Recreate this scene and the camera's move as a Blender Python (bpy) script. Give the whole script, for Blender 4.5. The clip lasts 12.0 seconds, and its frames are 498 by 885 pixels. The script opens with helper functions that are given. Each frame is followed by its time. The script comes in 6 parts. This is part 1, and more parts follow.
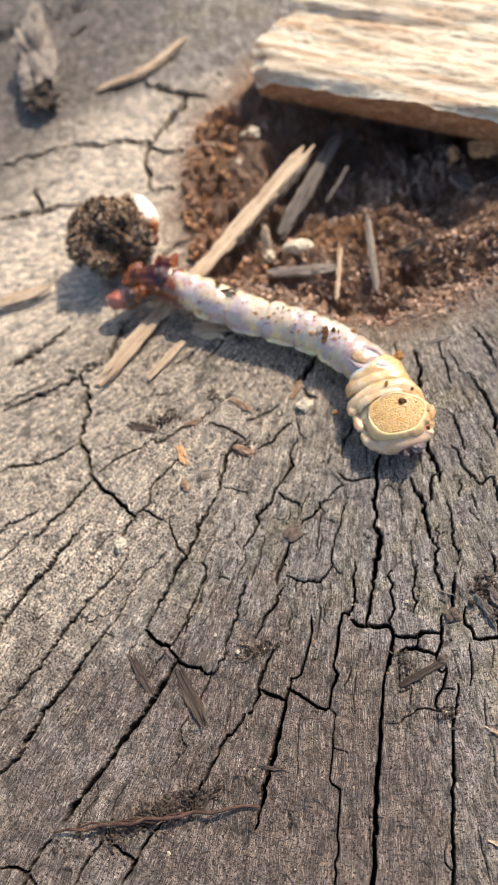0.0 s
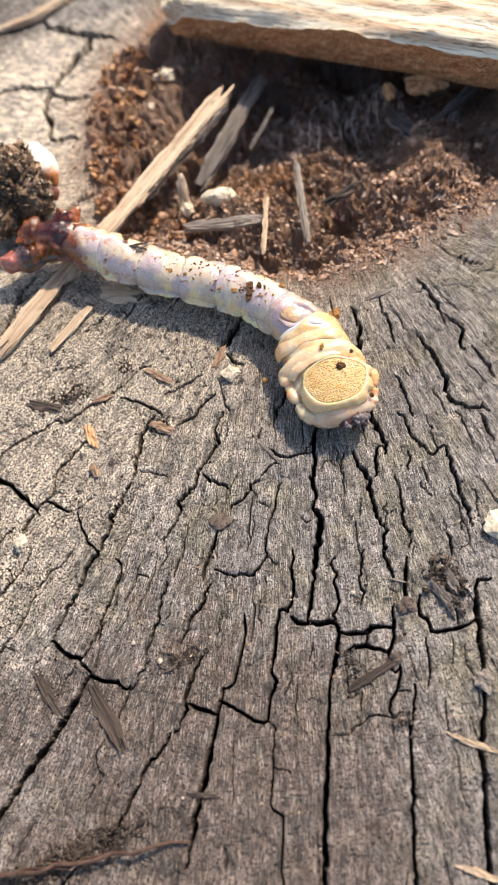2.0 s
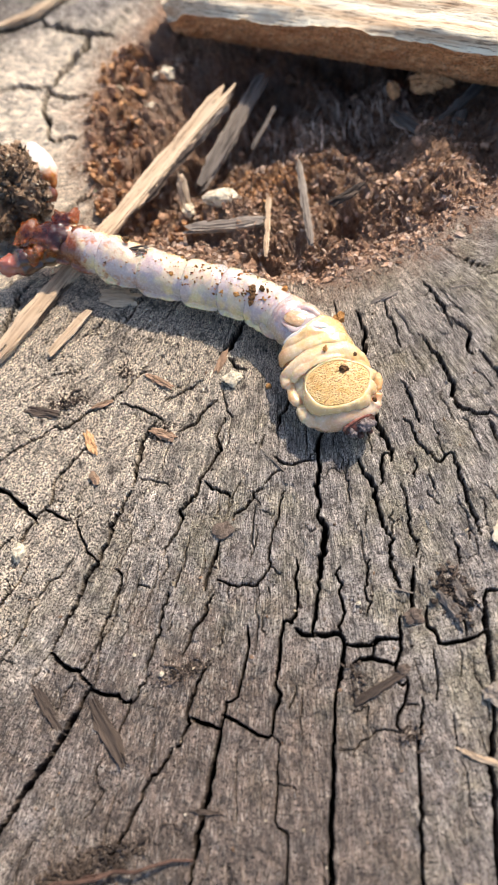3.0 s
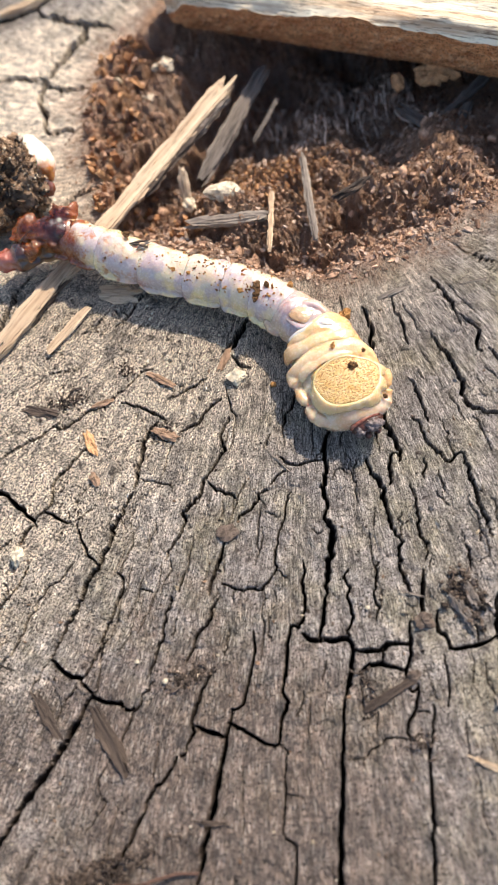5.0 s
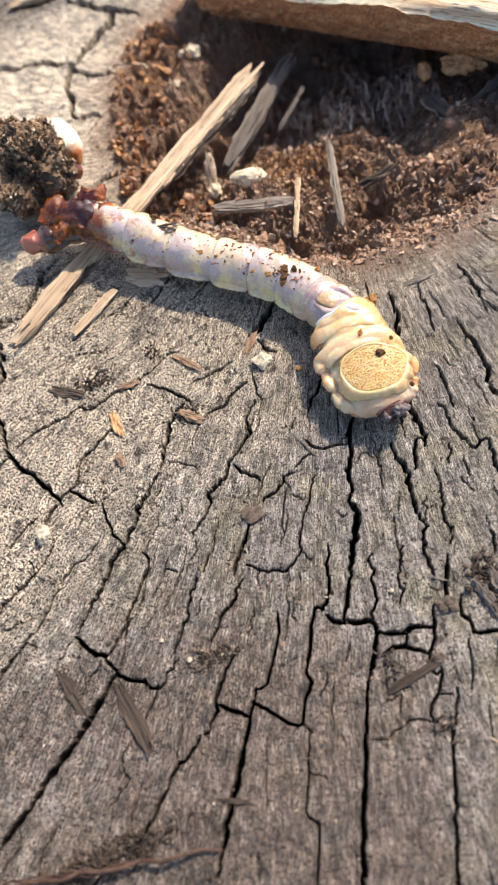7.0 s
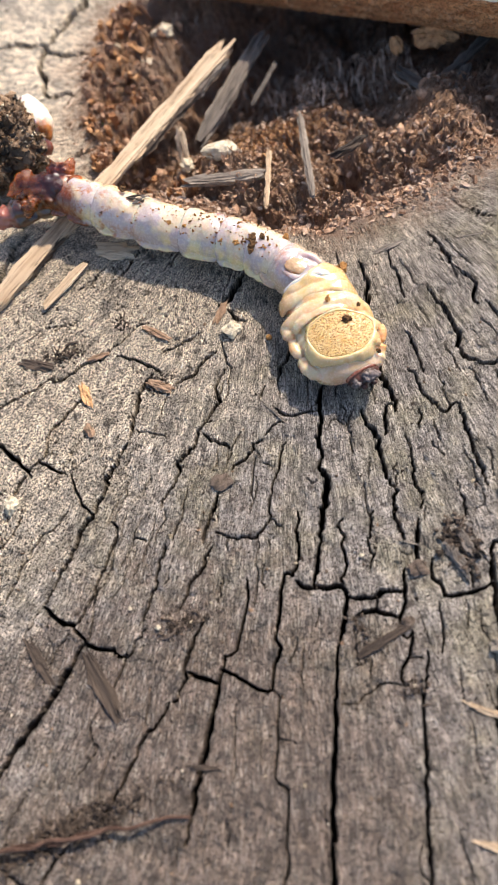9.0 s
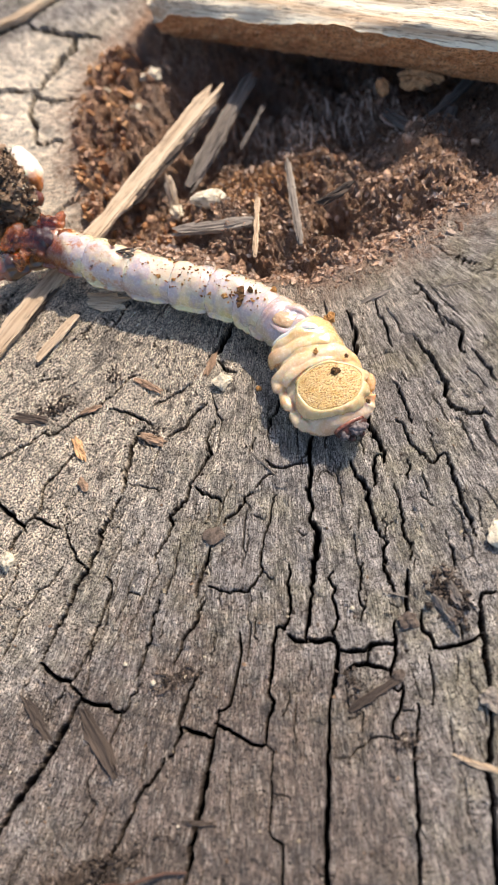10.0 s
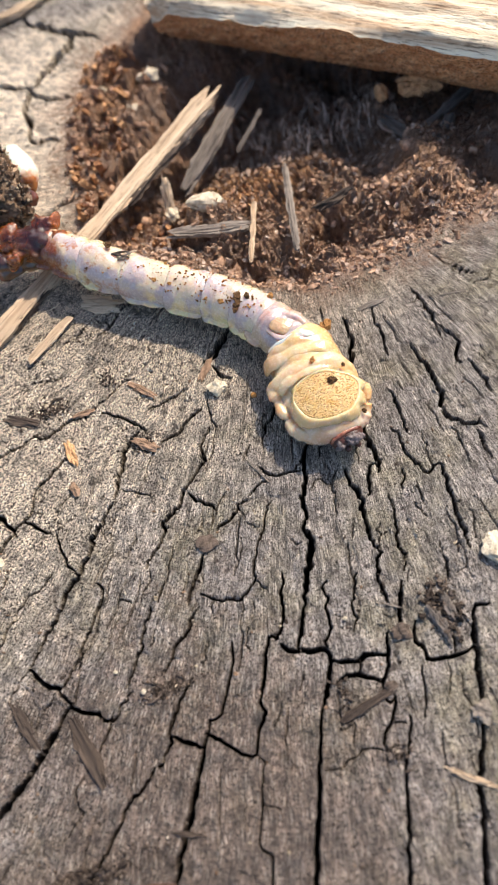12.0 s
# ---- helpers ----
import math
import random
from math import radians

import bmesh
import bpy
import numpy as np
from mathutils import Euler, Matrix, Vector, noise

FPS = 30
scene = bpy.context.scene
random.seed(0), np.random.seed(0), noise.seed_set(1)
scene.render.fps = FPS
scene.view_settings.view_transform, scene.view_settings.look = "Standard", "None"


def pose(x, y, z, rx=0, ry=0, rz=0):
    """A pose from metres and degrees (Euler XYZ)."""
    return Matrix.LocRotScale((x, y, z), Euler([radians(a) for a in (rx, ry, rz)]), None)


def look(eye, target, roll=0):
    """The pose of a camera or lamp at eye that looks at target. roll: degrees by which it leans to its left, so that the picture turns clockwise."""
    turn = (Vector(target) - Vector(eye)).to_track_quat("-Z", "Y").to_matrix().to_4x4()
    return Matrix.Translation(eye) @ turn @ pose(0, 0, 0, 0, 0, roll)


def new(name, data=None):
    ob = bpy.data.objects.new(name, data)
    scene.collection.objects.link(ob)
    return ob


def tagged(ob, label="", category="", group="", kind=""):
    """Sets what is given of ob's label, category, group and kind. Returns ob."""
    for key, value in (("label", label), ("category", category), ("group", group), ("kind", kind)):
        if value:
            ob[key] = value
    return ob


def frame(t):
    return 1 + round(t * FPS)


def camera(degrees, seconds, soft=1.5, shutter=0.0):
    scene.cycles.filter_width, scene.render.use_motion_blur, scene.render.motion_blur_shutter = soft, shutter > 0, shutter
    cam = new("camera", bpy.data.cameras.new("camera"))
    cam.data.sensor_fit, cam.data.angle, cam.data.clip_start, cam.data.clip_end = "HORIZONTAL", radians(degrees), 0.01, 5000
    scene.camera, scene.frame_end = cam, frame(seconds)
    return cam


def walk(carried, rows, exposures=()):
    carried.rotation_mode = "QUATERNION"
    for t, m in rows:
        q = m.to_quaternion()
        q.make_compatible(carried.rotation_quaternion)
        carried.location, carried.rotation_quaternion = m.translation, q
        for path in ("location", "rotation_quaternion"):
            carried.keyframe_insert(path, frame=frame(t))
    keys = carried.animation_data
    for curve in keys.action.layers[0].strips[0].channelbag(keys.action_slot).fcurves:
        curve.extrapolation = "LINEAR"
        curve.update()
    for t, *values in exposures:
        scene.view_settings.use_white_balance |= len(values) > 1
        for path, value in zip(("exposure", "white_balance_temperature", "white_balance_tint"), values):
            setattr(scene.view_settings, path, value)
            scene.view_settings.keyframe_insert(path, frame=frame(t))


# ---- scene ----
cam = camera(34.0, 12.0, 0.65)
# Eye, target (both in centimetres over the stump's top) and lean.
PATH = [
    (0, (-0.589, -4.146, 11.1), (-0.58, -3.392, 9.247), -19.8),
    (0.5, (-0.199, -3.537, 10.474), (-0.136, -2.83, 8.604), -16.9),
    (1, (-0.099, -3.852, 9.396), (0.001, -3.16, 7.522), -15.0),
    (1.5, (-0.075, -3.74, 9.352), (0.024, -3.053, 7.476), -15.1),
    (2, (-0.22, -3.92, 9.542), (-0.119, -3.222, 7.67), -15.1),
    (2.5, (-0.3, -3.737, 9.35), (-0.192, -3.046, 7.476), -14.5),
    (3, (-0.199, -3.739, 9.379), (-0.1, -3.045, 7.506), -15.3),
    (5, (-0.296, -3.581, 9.16), (-0.185, -2.897, 7.284), -14.4),
    (5.5, (-0.23, -3.582, 9.081), (-0.125, -2.899, 7.204), -14.9),
    (6, (-0.292, -3.6, 9.1), (-0.191, -2.916, 7.223), -15.0),
    (6.5, (-0.473, -3.585, 9.151), (-0.375, -2.902, 7.274), -14.8),
    (6.7, (-0.606, -3.597, 9.163), (-0.504, -2.915, 7.285), -14.3),
    (8.3, (-0.617, -4.202, 9.027), (-0.515, -3.499, 7.157), -14.2),
    (8.5, (-0.454, -4.263, 8.907), (-0.357, -3.557, 7.038), -15.1),
    (9, (-0.417, -4.181, 8.903), (-0.316, -3.479, 7.033), -15.2),
    (9.5, (-0.307, -4.142, 9.157), (-0.21, -3.44, 7.287), -16.0),
    (10, (-0.033, -3.737, 9.233), (0.059, -3.035, 7.363), -16.8),
    (10.5, (0.038, -3.588, 9.042), (0.161, -2.903, 7.167), -14.7),
    (11, (0.058, -3.648, 9.258), (0.177, -2.966, 7.381), -14.5),
    (11.5, (0.041, -3.65, 9.292), (0.17, -2.964, 7.417), -13.1),
    (12, (-0.085, -3.578, 9.211), (0.038, -2.894, 7.336), -13.4),
]
CM = 0.01
walk(cam, [(t, look([CM * v for v in eye], [CM * v for v in aim], lean)) for t, eye, aim, lean in PATH],
     [(0, 0.70), (1, 0.74), (2, 0.86), (5.5, 0.92), (6.5, 0.86), (8.5, 0.84), (9.5, 0.82), (12, 0.77)])
cam.data.dof.use_dof = True
cam.data.dof.focus_distance, cam.data.dof.aperture_fstop = 0.101, 32.0

# ---- light ----
SUN = Vector((0.79, 0.61, 1.04)).normalized()
world = bpy.data.worlds.new("sky")
scene.world = world
world.use_nodes = True
sky = world.node_tree.nodes.new("ShaderNodeTexSky")
sky.sky_type, sky.sun_disc = "NISHITA", False
sky.sun_elevation = math.asin(SUN.z)
sky.sun_rotation = math.atan2(SUN.x, SUN.y)
sky.air_density, sky.dust_density = 1.0, 2.0
world.node_tree.links.new(sky.outputs[0], world.node_tree.nodes["Background"].inputs[0])
world.node_tree.nodes["Background"].inputs[1].default_value = 0.125
lamp = bpy.data.lights.new("sun", "SUN")
lamp.energy, lamp.angle, lamp.color = 3.2, radians(1.6), (1.0, 0.87, 0.71)
new("sun", lamp).matrix_world = look(SUN, (0, 0, 0))

# ---- materials ----
MM = 0.001
PITH = (26.0, 38.0)  # where the checks of the stump meet, in millimetres


class Nodes:
    """A short way to write a node material."""

    def __init__(self, name):
        self.mat = bpy.data.materials.new(name)
        self.mat.use_nodes = True
        self.tree = self.mat.node_tree
        self.bsdf = self.tree.nodes["Principled BSDF"]
        self.where = self.add("ShaderNodeTexCoord").outputs["Object"]

    def add(self, kind, *values, operation=""):
        node = self.tree.nodes.new(kind)
        if operation:
            node.operation = operation
        for i, value in enumerate(values):
            self.give(node.inputs[i], value)
        return node

    def give(self, socket, value):
        if value is None:
            return
        if isinstance(value, bpy.types.NodeSocket):
            self.tree.links.new(value, socket)
        else:
            socket.default_value = value

    def math(self, op, a, b=None, c=None):
        return self.add("ShaderNodeMath", a, b, c, operation=op).outputs[0]

    def scaled(self, sx, sy, sz, vector=None):
        return self.add("ShaderNodeVectorMath", vector or self.where, (sx, sy, sz), operation="MULTIPLY").outputs[0]

    def noise(self, vector, scale=1.0, detail=4.0, rough=0.6, distort=0.0):
        n = self.add("ShaderNodeTexNoise")
        for key, value in (("Vector", vector), ("Scale", scale), ("Detail", detail), ("Roughness", rough), ("Distortion", distort)):
            self.give(n.inputs[key], value)
        return n.outputs[0]

    def dots(self, vector, scale=1.0, feature="F1", jitter=1.0):
        n = self.add("ShaderNodeTexVoronoi")
        n.feature = feature
        for key, value in (("Vector", vector), ("Scale", scale), ("Randomness", jitter)):
            self.give(n.inputs[key], value)
        return n.outputs["Distance"]

    def band(self, value, low, high, to0=0.0, to1=1.0):
        return self.add("ShaderNodeMapRange", value, low, high, to0, to1).outputs[0]

    def mix(self, fac, a, b, blend="MIX"):
        n = self.add("ShaderNodeMix")
        n.data_type, n.blend_type = "RGBA", blend
        self.give(n.inputs[0], fac)
        for i, value in ((6, a), (7, b)):
            self.give(n.inputs[i], (*value, 1.0) if isinstance(value, tuple) else value)
        return n.outputs[2]

    def bump(self, height, depth, after=None, strength=1.0):
        n = self.add("ShaderNodeBump")
        self.give(n.inputs["Height"], height)
        self.give(n.inputs["Distance"], depth)
        self.give(n.inputs["Strength"], strength)
        self.give(n.inputs["Normal"], after)
        return n.outputs[0]

    def named(self, name):
        n = self.add("ShaderNodeAttribute")
        n.attribute_name = name
        return n.outputs["Fac"]

    def done(self, color, rough=0.8, normal=None, spec=0.3, **more):
        for key, value in (("Base Color", color), ("Roughness", rough), ("Normal", normal), ("Specular IOR Level", spec), *more.items()):
            if value is not None:
                self.give(self.bsdf.inputs[key.replace("_", " ")], (*value, 1.0) if isinstance(value, tuple) and len(value) == 3 and "Color" in key else value)
        return self.mat


def weathered_wood():
    n = Nodes("weathered_end_grain")
    p = n.scaled(1000, 1000, 1000)
    q = n.add("ShaderNodeVectorMath", p, (PITH[0], PITH[1], 0), operation="SUBTRACT").outputs[0]
    parts = n.add("ShaderNodeSeparateXYZ", q).outputs
    away = n.add("ShaderNodeVectorMath", n.scaled(1, 1, 0, q), operation="LENGTH").outputs["Value"]
    turn = n.math("ARCTAN2", parts[0], n.math("MULTIPLY", parts[1], -1.0))
    wob = n.noise(p, 0.18, 1)
    turn = n.math("ADD", turn, n.math("MULTIPLY", wob, 0.016))

    def rays(per_turn, per_mm, detail):
        v = n.add("ShaderNodeCombineXYZ", n.math("MULTIPLY", turn, per_turn), n.math("MULTIPLY", away, per_mm), 0.0).outputs[0]
        return n.noise(v, 1.0, detail, 0.6)

    fibre, streak, broad = rays(430, 0.75, 4), rays(120, 0.22, 4), rays(36, 0.09, 4)
    cell = n.add("ShaderNodeCombineXYZ", n.math("MULTIPLY", turn, 190), n.math("MULTIPLY", away, 1.7), 0.0).outputs[0]
    pore = n.dots(cell, 1.0)
    crumb = n.noise(n.add("ShaderNodeCombineXYZ", n.math("MULTIPLY", turn, 270), n.math("MULTIPLY", away, 3.0), 0.0).outputs[0], 1.0, 5, 0.75)
    grain = n.noise(p, 1.1, 5, 0.7)
    stain = n.noise(p, 0.11, 4, 0.6)
    stain2 = n.noise(n.add("ShaderNodeVectorMath", p, (31, 7, 0)).outputs[0], 0.12, 4, 0.6)
    blotch = n.noise(n.add("ShaderNodeVectorMath", p, (5, 61, 0)).outputs[0], 0.3, 6, 0.7)
    # beige where the cut is paler and sunlit, grey where it has weathered, brown where it stays damp
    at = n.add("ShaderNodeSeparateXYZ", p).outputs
    lit_beige = n.math("ADD", n.math("MULTIPLY", at[0], -0.021), n.math("MULTIPLY", at[1], 0.045))
    lit_beige = n.math("SUBTRACT", lit_beige, n.math("MULTIPLY", n.math("MAXIMUM", n.math("SUBTRACT", at[1], 36.0), 0.0), 0.074))
    lit_beige = n.math("SUBTRACT", lit_beige, n.math("MULTIPLY", n.math("MAXIMUM", n.math("SUBTRACT", at[1], 84.0), 0.0), 0.085))
    lit_beige = n.band(n.math("ADD", lit_beige, n.math("MULTIPLY", stain, 1.2)), 0.2, 1.1)
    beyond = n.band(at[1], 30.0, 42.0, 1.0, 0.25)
    # The sunny left's extra brightness is put into the beige, over its paler grain.
    tone = n.mix(lit_beige, (0.315, 0.278, 0.250), (0.90, 0.755, 0.585))
    # lichen-green and brown stains
    tone = n.mix(n.math("MULTIPLY", n.band(stain2, 0.47, 0.62), n.band(lit_beige, 0.9, 0.3, 0.0, 0.6)), tone, (0.27, 0.235, 0.145))
    patch = n.add("ShaderNodeVectorMath", n.scaled(1.0, 0.8, 0, p), (-15.0, -32.0, 0), operation="DISTANCE").outputs["Value"]
    damp = n.math("ADD", n.band(patch, 30.0, 6.0), n.math("MULTIPLY", n.math("SUBTRACT", blotch, 0.5), 2.4))
    tone = n.mix(n.band(damp, 0.25, 0.9, 0.0, 0.75), tone, (0.15, 0.10, 0.075))
    # darker grey-brown towards the front, strongest at the left
    low = n.math("ADD", n.band(n.math("ADD", at[1], n.math("MULTIPLY", at[0], 0.35)), -14.0, -38.0), n.math("MULTIPLY", n.math("SUBTRACT", stain, 0.5), 2.2))
    tone = n.mix(n.math("MULTIPLY", n.band(low, 0.45, 1.0, 0.0, 0.85), n.band(at[0], 12.0, -6.0, 0.25, 1.0)), tone, (0.165, 0.124, 0.10))
    # dark blotches at random
    tone = n.mix(n.math("MULTIPLY", n.band(blotch, 0.47, 0.36), 0.65), tone, (0.105, 0.09, 0.082))
    # darker grey-brown towards the far left edge
    tone = n.mix(n.band(n.math("SUBTRACT", at[1], n.math("MULTIPLY", at[0], 0.9)), 84.0, 108.0, 0.0, 0.9), tone, (0.13, 0.11, 0.098))
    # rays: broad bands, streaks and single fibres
    calm = n.band(lit_beige, 0.2, 1.0, 1.0, 0.65)
    for value, low_to, high_to in ((broad, 0.76, 1.22), (streak, 0.70, 1.32), (fibre, 0.54, 1.50)):
        fac = n.band(value, 0.32, 0.68, low_to, high_to)
        fac = n.math("ADD", 1.0, n.math("MULTIPLY", n.math("SUBTRACT", fac, 1.0), calm))
        tone = n.mix(1.0, tone, fac, "MULTIPLY")
    hair = rays(640, 0.55, 2)
    dust = n.noise(p, 5.5, 2, 0.6)
    tone = n.mix(1.0, tone, n.math("ADD", 1.0, n.math("MULTIPLY", n.band(dust, 0.34, 0.66, -0.42, 0.46), n.math("MULTIPLY", beyond, n.band(at[1], -50.0, -28.0, 0.4, 1.0)))), "MULTIPLY")
    tone = n.mix(n.math("MULTIPLY", n.band(hair, 0.57, 0.63), n.band(at[1], -50.0, -20.0, 0.2, 0.6)), tone, (0.72, 0.64, 0.54))
    tone = n.mix(n.math("MULTIPLY", n.band(hair, 0.42, 0.35), 0.7), tone, (0.06, 0.05, 0.042))
    pale = rays(64, 0.4, 5)
    tone = n.mix(1.0, tone, n.band(pale, 0.34, 0.66, 0.62, 1.50), "MULTIPLY")
    # open pores: dense on the beige, sparse on the grey
    coarse = n.math("MULTIPLY", n.band(n.math("ADD", lit_beige, n.math("MULTIPLY", n.math("SUBTRACT", grain, 0.5), 1.4)), 0.0, 0.9), beyond)
    salt = n.noise(n.add("ShaderNodeCombineXYZ", n.math("MULTIPLY", turn, 260), n.math("MULTIPLY", away, 3.4), 0.0).outputs[0], 1.0, 4, 0.7)
    speck = n.band(salt, n.band(coarse, 0.0, 1.0, 0.442, 0.485), n.band(coarse, 0.0, 1.0, 0.41, 0.445))
    tone = n.mix(n.math("MULTIPLY", speck, n.band(beyond, 0.25, 1.0, 0.35, 0.93)), tone, (0.045, 0.035, 0.028))
    tone = n.mix(n.math("MULTIPLY", n.band(salt, 0.56, 0.66), n.math("MULTIPLY", coarse, 0.6)), tone, (0.90, 0.80, 0.66))
    grime = n.noise(n.add("ShaderNodeVectorMath", p, (17, 3, 0)).outputs[0], 0.85, 5, 0.75)
    tone = n.mix(n.math("MULTIPLY", n.band(grime, 0.435, 0.375), 0.85), tone, (0.085, 0.066, 0.055))
    pits = n.math("MULTIPLY", n.band(pore, 0.40, 0.24), n.band(grain, 0.52, 0.42))
    tone = n.mix(n.math("MULTIPLY", pits, n.math("MULTIPLY", coarse, 0.85)), tone, (0.035, 0.027, 0.021))
    # Check walls go near black: crack shade painted in over dark dirt.
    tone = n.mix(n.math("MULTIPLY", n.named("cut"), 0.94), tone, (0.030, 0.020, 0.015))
    # brown crumbs rubbed into the wood round the hollow
    dusted = n.math("MULTIPLY", n.named("near"), n.band(n.math("ADD", salt, n.math("MULTIPLY", grain, 0.6)), 0.70, 0.86))
    tone = n.mix(n.math("MULTIPLY", dusted, 0.8), tone, (0.36, 0.22, 0.15))
    # rotten heart
    rot = n.named("rot")
    shred = n.noise(n.scaled(1, 1, 0.35, p), 1.1, 6, 0.75, 0.8)
    rotten = n.mix(n.band(shred, 0.36, 0.66), (0.28, 0.15, 0.09), (0.80, 0.50, 0.32))
    rotten = n.mix(n.band(n.noise(p, 0.14, 3), 0.46, 0.6, 0.0, 0.8), rotten, (0.46, 0.34, 0.27))
    rotten = n.mix(n.math("MULTIPLY", n.band(crumb, 0.56, 0.68), 0.7), rotten, (0.58, 0.36, 0.22))
    rotten = n.mix(n.math("MULTIPLY", n.band(crumb, 0.45, 0.37), 0.75), rotten, (0.035, 0.02, 0.014))
    tone = n.mix(rot, tone, rotten)
    relief = n.math("ADD", n.math("MULTIPLY", fibre, 0.8), n.math("MULTIPLY", hair, 0.5))
    relief = n.math("ADD", relief, n.math("ADD", n.math("MULTIPLY", streak, 0.4), n.math("MULTIPLY", pits, -0.4)))
    relief = n.math("ADD", relief, n.math("MULTIPLY", n.math("ADD", salt, crumb), n.math("MULTIPLY", coarse, 0.8)))
    relief = n.math("SUBTRACT", relief, n.math("MULTIPLY", speck, 0.5))
    relief = n.math("ADD", relief, n.math("MULTIPLY", shred, n.math("MULTIPLY", rot, 2.0)))
    return n.done(tone, n.band(fibre, 0.3, 0.7, 0.6, 0.85), n.bump(n.math("ADD", relief, n.math("MULTIPLY", dust, 0.35)), 0.0006), 0.35)


def split_wood(name, dark, light, dirt, along=0, grain=9.0, deep=0.6):
    """Wood with its grain along one axis of the object, in millimetre scale."""
    n = Nodes(name)
    stretch = [1000.0, 1000.0, 1000.0]
    stretch[along] = 60.0
    v = n.scaled(*stretch)
    p = n.scaled(1000, 1000, 1000)
    fibre = n.noise(v, grain * 0.35, 5, 0.65)
    streak = n.noise(v, grain * 0.07, 4, 0.6)
    spots = n.noise(p, 0.7, 5, 0.7)
    tone = n.mix(n.band(streak, 0.35, 0.65), dark, light)
    tone = n.mix(n.math("MULTIPLY", n.band(fibre, 0.48, 0.36), deep), tone, tuple(0.35 * c for c in dark))
    tone = n.mix(n.math("MULTIPLY", n.band(spots, 0.60, 0.74), 0.5), tone, dirt)
    height = n.math("ADD", fibre, n.math("MULTIPLY", spots, 0.4))
    return n.done(tone, 0.75, n.bump(height, 0.0003), 0.3)


def rubble(name, dark, light, scale=2.0, rough=0.9, spec=0.2):
    n = Nodes(name)
    p = n.scaled(1000, 1000, 1000)
    a, b = n.noise(p, scale, 5, 0.7), n.noise(p, scale * 0.3, 3)
    own = n.add("ShaderNodeNewGeometry").outputs["Random Per Island"]
    tone = n.mix(n.band(n.math("ADD", a, n.math("MULTIPLY", n.math("SUBTRACT", own, 0.5), 0.55)), 0.3, 0.75), dark, light)
    tone = n.mix(n.math("MULTIPLY", n.band(b, 0.5, 0.35), 0.5), tone, tuple(0.4 * c for c in dark))
    return n.done(tone, rough, n.bump(a, 0.0003), spec)


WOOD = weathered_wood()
LOG_TOP = split_wood("pale_split_wood", (0.50, 0.33, 0.20), (0.90, 0.81, 0.62), (0.34, 0.14, 0.055), 0, 9.0, 0.85)
SLIVER = split_wood("straw_coloured_wood", (0.42, 0.295, 0.19), (0.68, 0.525, 0.365), (0.22, 0.14, 0.085), 0, 9.0)
GREY_SLIVER = split_wood("grey_weathered_wood", (0.16, 0.13, 0.11), (0.36, 0.305, 0.25), (0.12, 0.09, 0.07), 0, 9.0)
BARK = split_wood("brown_bark_wood", (0.035, 0.025, 0.02), (0.12, 0.085, 0.062), (0.07, 0.05, 0.04), 0, 7.0)
CRUMB = rubble("brown_rot_crumbs", (0.21, 0.118, 0.076), (0.68, 0.435, 0.29), 2.0)
RUST = rubble("orange_rot_fibre", (0.28, 0.13, 0.062), (0.72, 0.42, 0.21), 2.0)
FLAKE = rubble("pale_rot_flake", (0.28, 0.165, 0.11), (0.74, 0.52, 0.38), 2.0)
FRASS = rubble("orange_brown_frass", (0.18, 0.075, 0.022), (0.50, 0.255, 0.09), 3.0)
PALE = rubble("chalky_crumb", (0.40, 0.31, 0.20), (0.74, 0.64, 0.48), 1.6, 0.85)
SOIL = rubble("dark_gritty_soil", (0.010, 0.007, 0.005), (0.20, 0.12, 0.065), 2.0, 0.4, 0.5)
CRUST = rubble("tan_soil_crust", (0.10, 0.055, 0.03), (0.56, 0.38, 0.24), 2.0, 0.8, 0.3)
ROOT = rubble("reddish_brown_twig", (0.05, 0.028, 0.021), (0.15, 0.088, 0.066), 1.5)
DUN = rubble("dull_brown_flake", (0.13, 0.08, 0.05), (0.36, 0.235, 0.155), 2.0)
DIRT = rubble("dark_litter", (0.03, 0.022, 0.017), (0.16, 0.12, 0.095), 2.0)
DUNG = rubble("dark_brown_frass", (0.022, 0.010, 0.005), (0.15, 0.075, 0.03), 3.0, 0.7)
# Grey wood darkened for slivers lying in shade; dark bark chips share it.
DARK_SHADED_SLIVER = split_wood("dark_shaded_grey_wood", (0.09, 0.075, 0.065), (0.25, 0.21, 0.18), (0.06, 0.045, 0.035), 0, 9.0)

# ---- meshes ----
def mesh(name, verts, faces, material, smooth=True):
    """A mesh from vertices in millimetres."""
    data = bpy.data.meshes.new(name)
    data.from_pydata([(v[0] * MM, v[1] * MM, v[2] * MM) for v in verts], [], faces)
    data.materials.append(material)
    if smooth:
        data.polygons.foreach_set("use_smooth", [True] * len(data.polygons))
    return data


def thing(name, label, category, group="", kind="", at=None):
    ob = tagged(new(name), label, category, group, kind)
    ob.empty_display_size = 0.002
    if at is not None:
        ob.matrix_world = at
    return ob


def part(name, data, parent, label="", at=None):
    ob = new(name, data)
    ob.parent = parent
    if at is not None:
        ob.matrix_basis = at
    if label:
        ob["label"] = label
    return ob


def mm_pose(x, y, z, rx=0, ry=0, rz=0):
    return pose(x * MM, y * MM, z * MM, rx, ry, rz)


def hashed(ix, iy, seed):
    h = (ix.astype(np.int64) * 374761393 + iy.astype(np.int64) * 668265263 + seed * 974634541) & 0xFFFFFFFF
    h = ((h ^ (h >> 13)) * 1274126177) & 0xFFFFFFFF
    return ((h ^ (h >> 16)) & 0xFFFF) / 65535.0


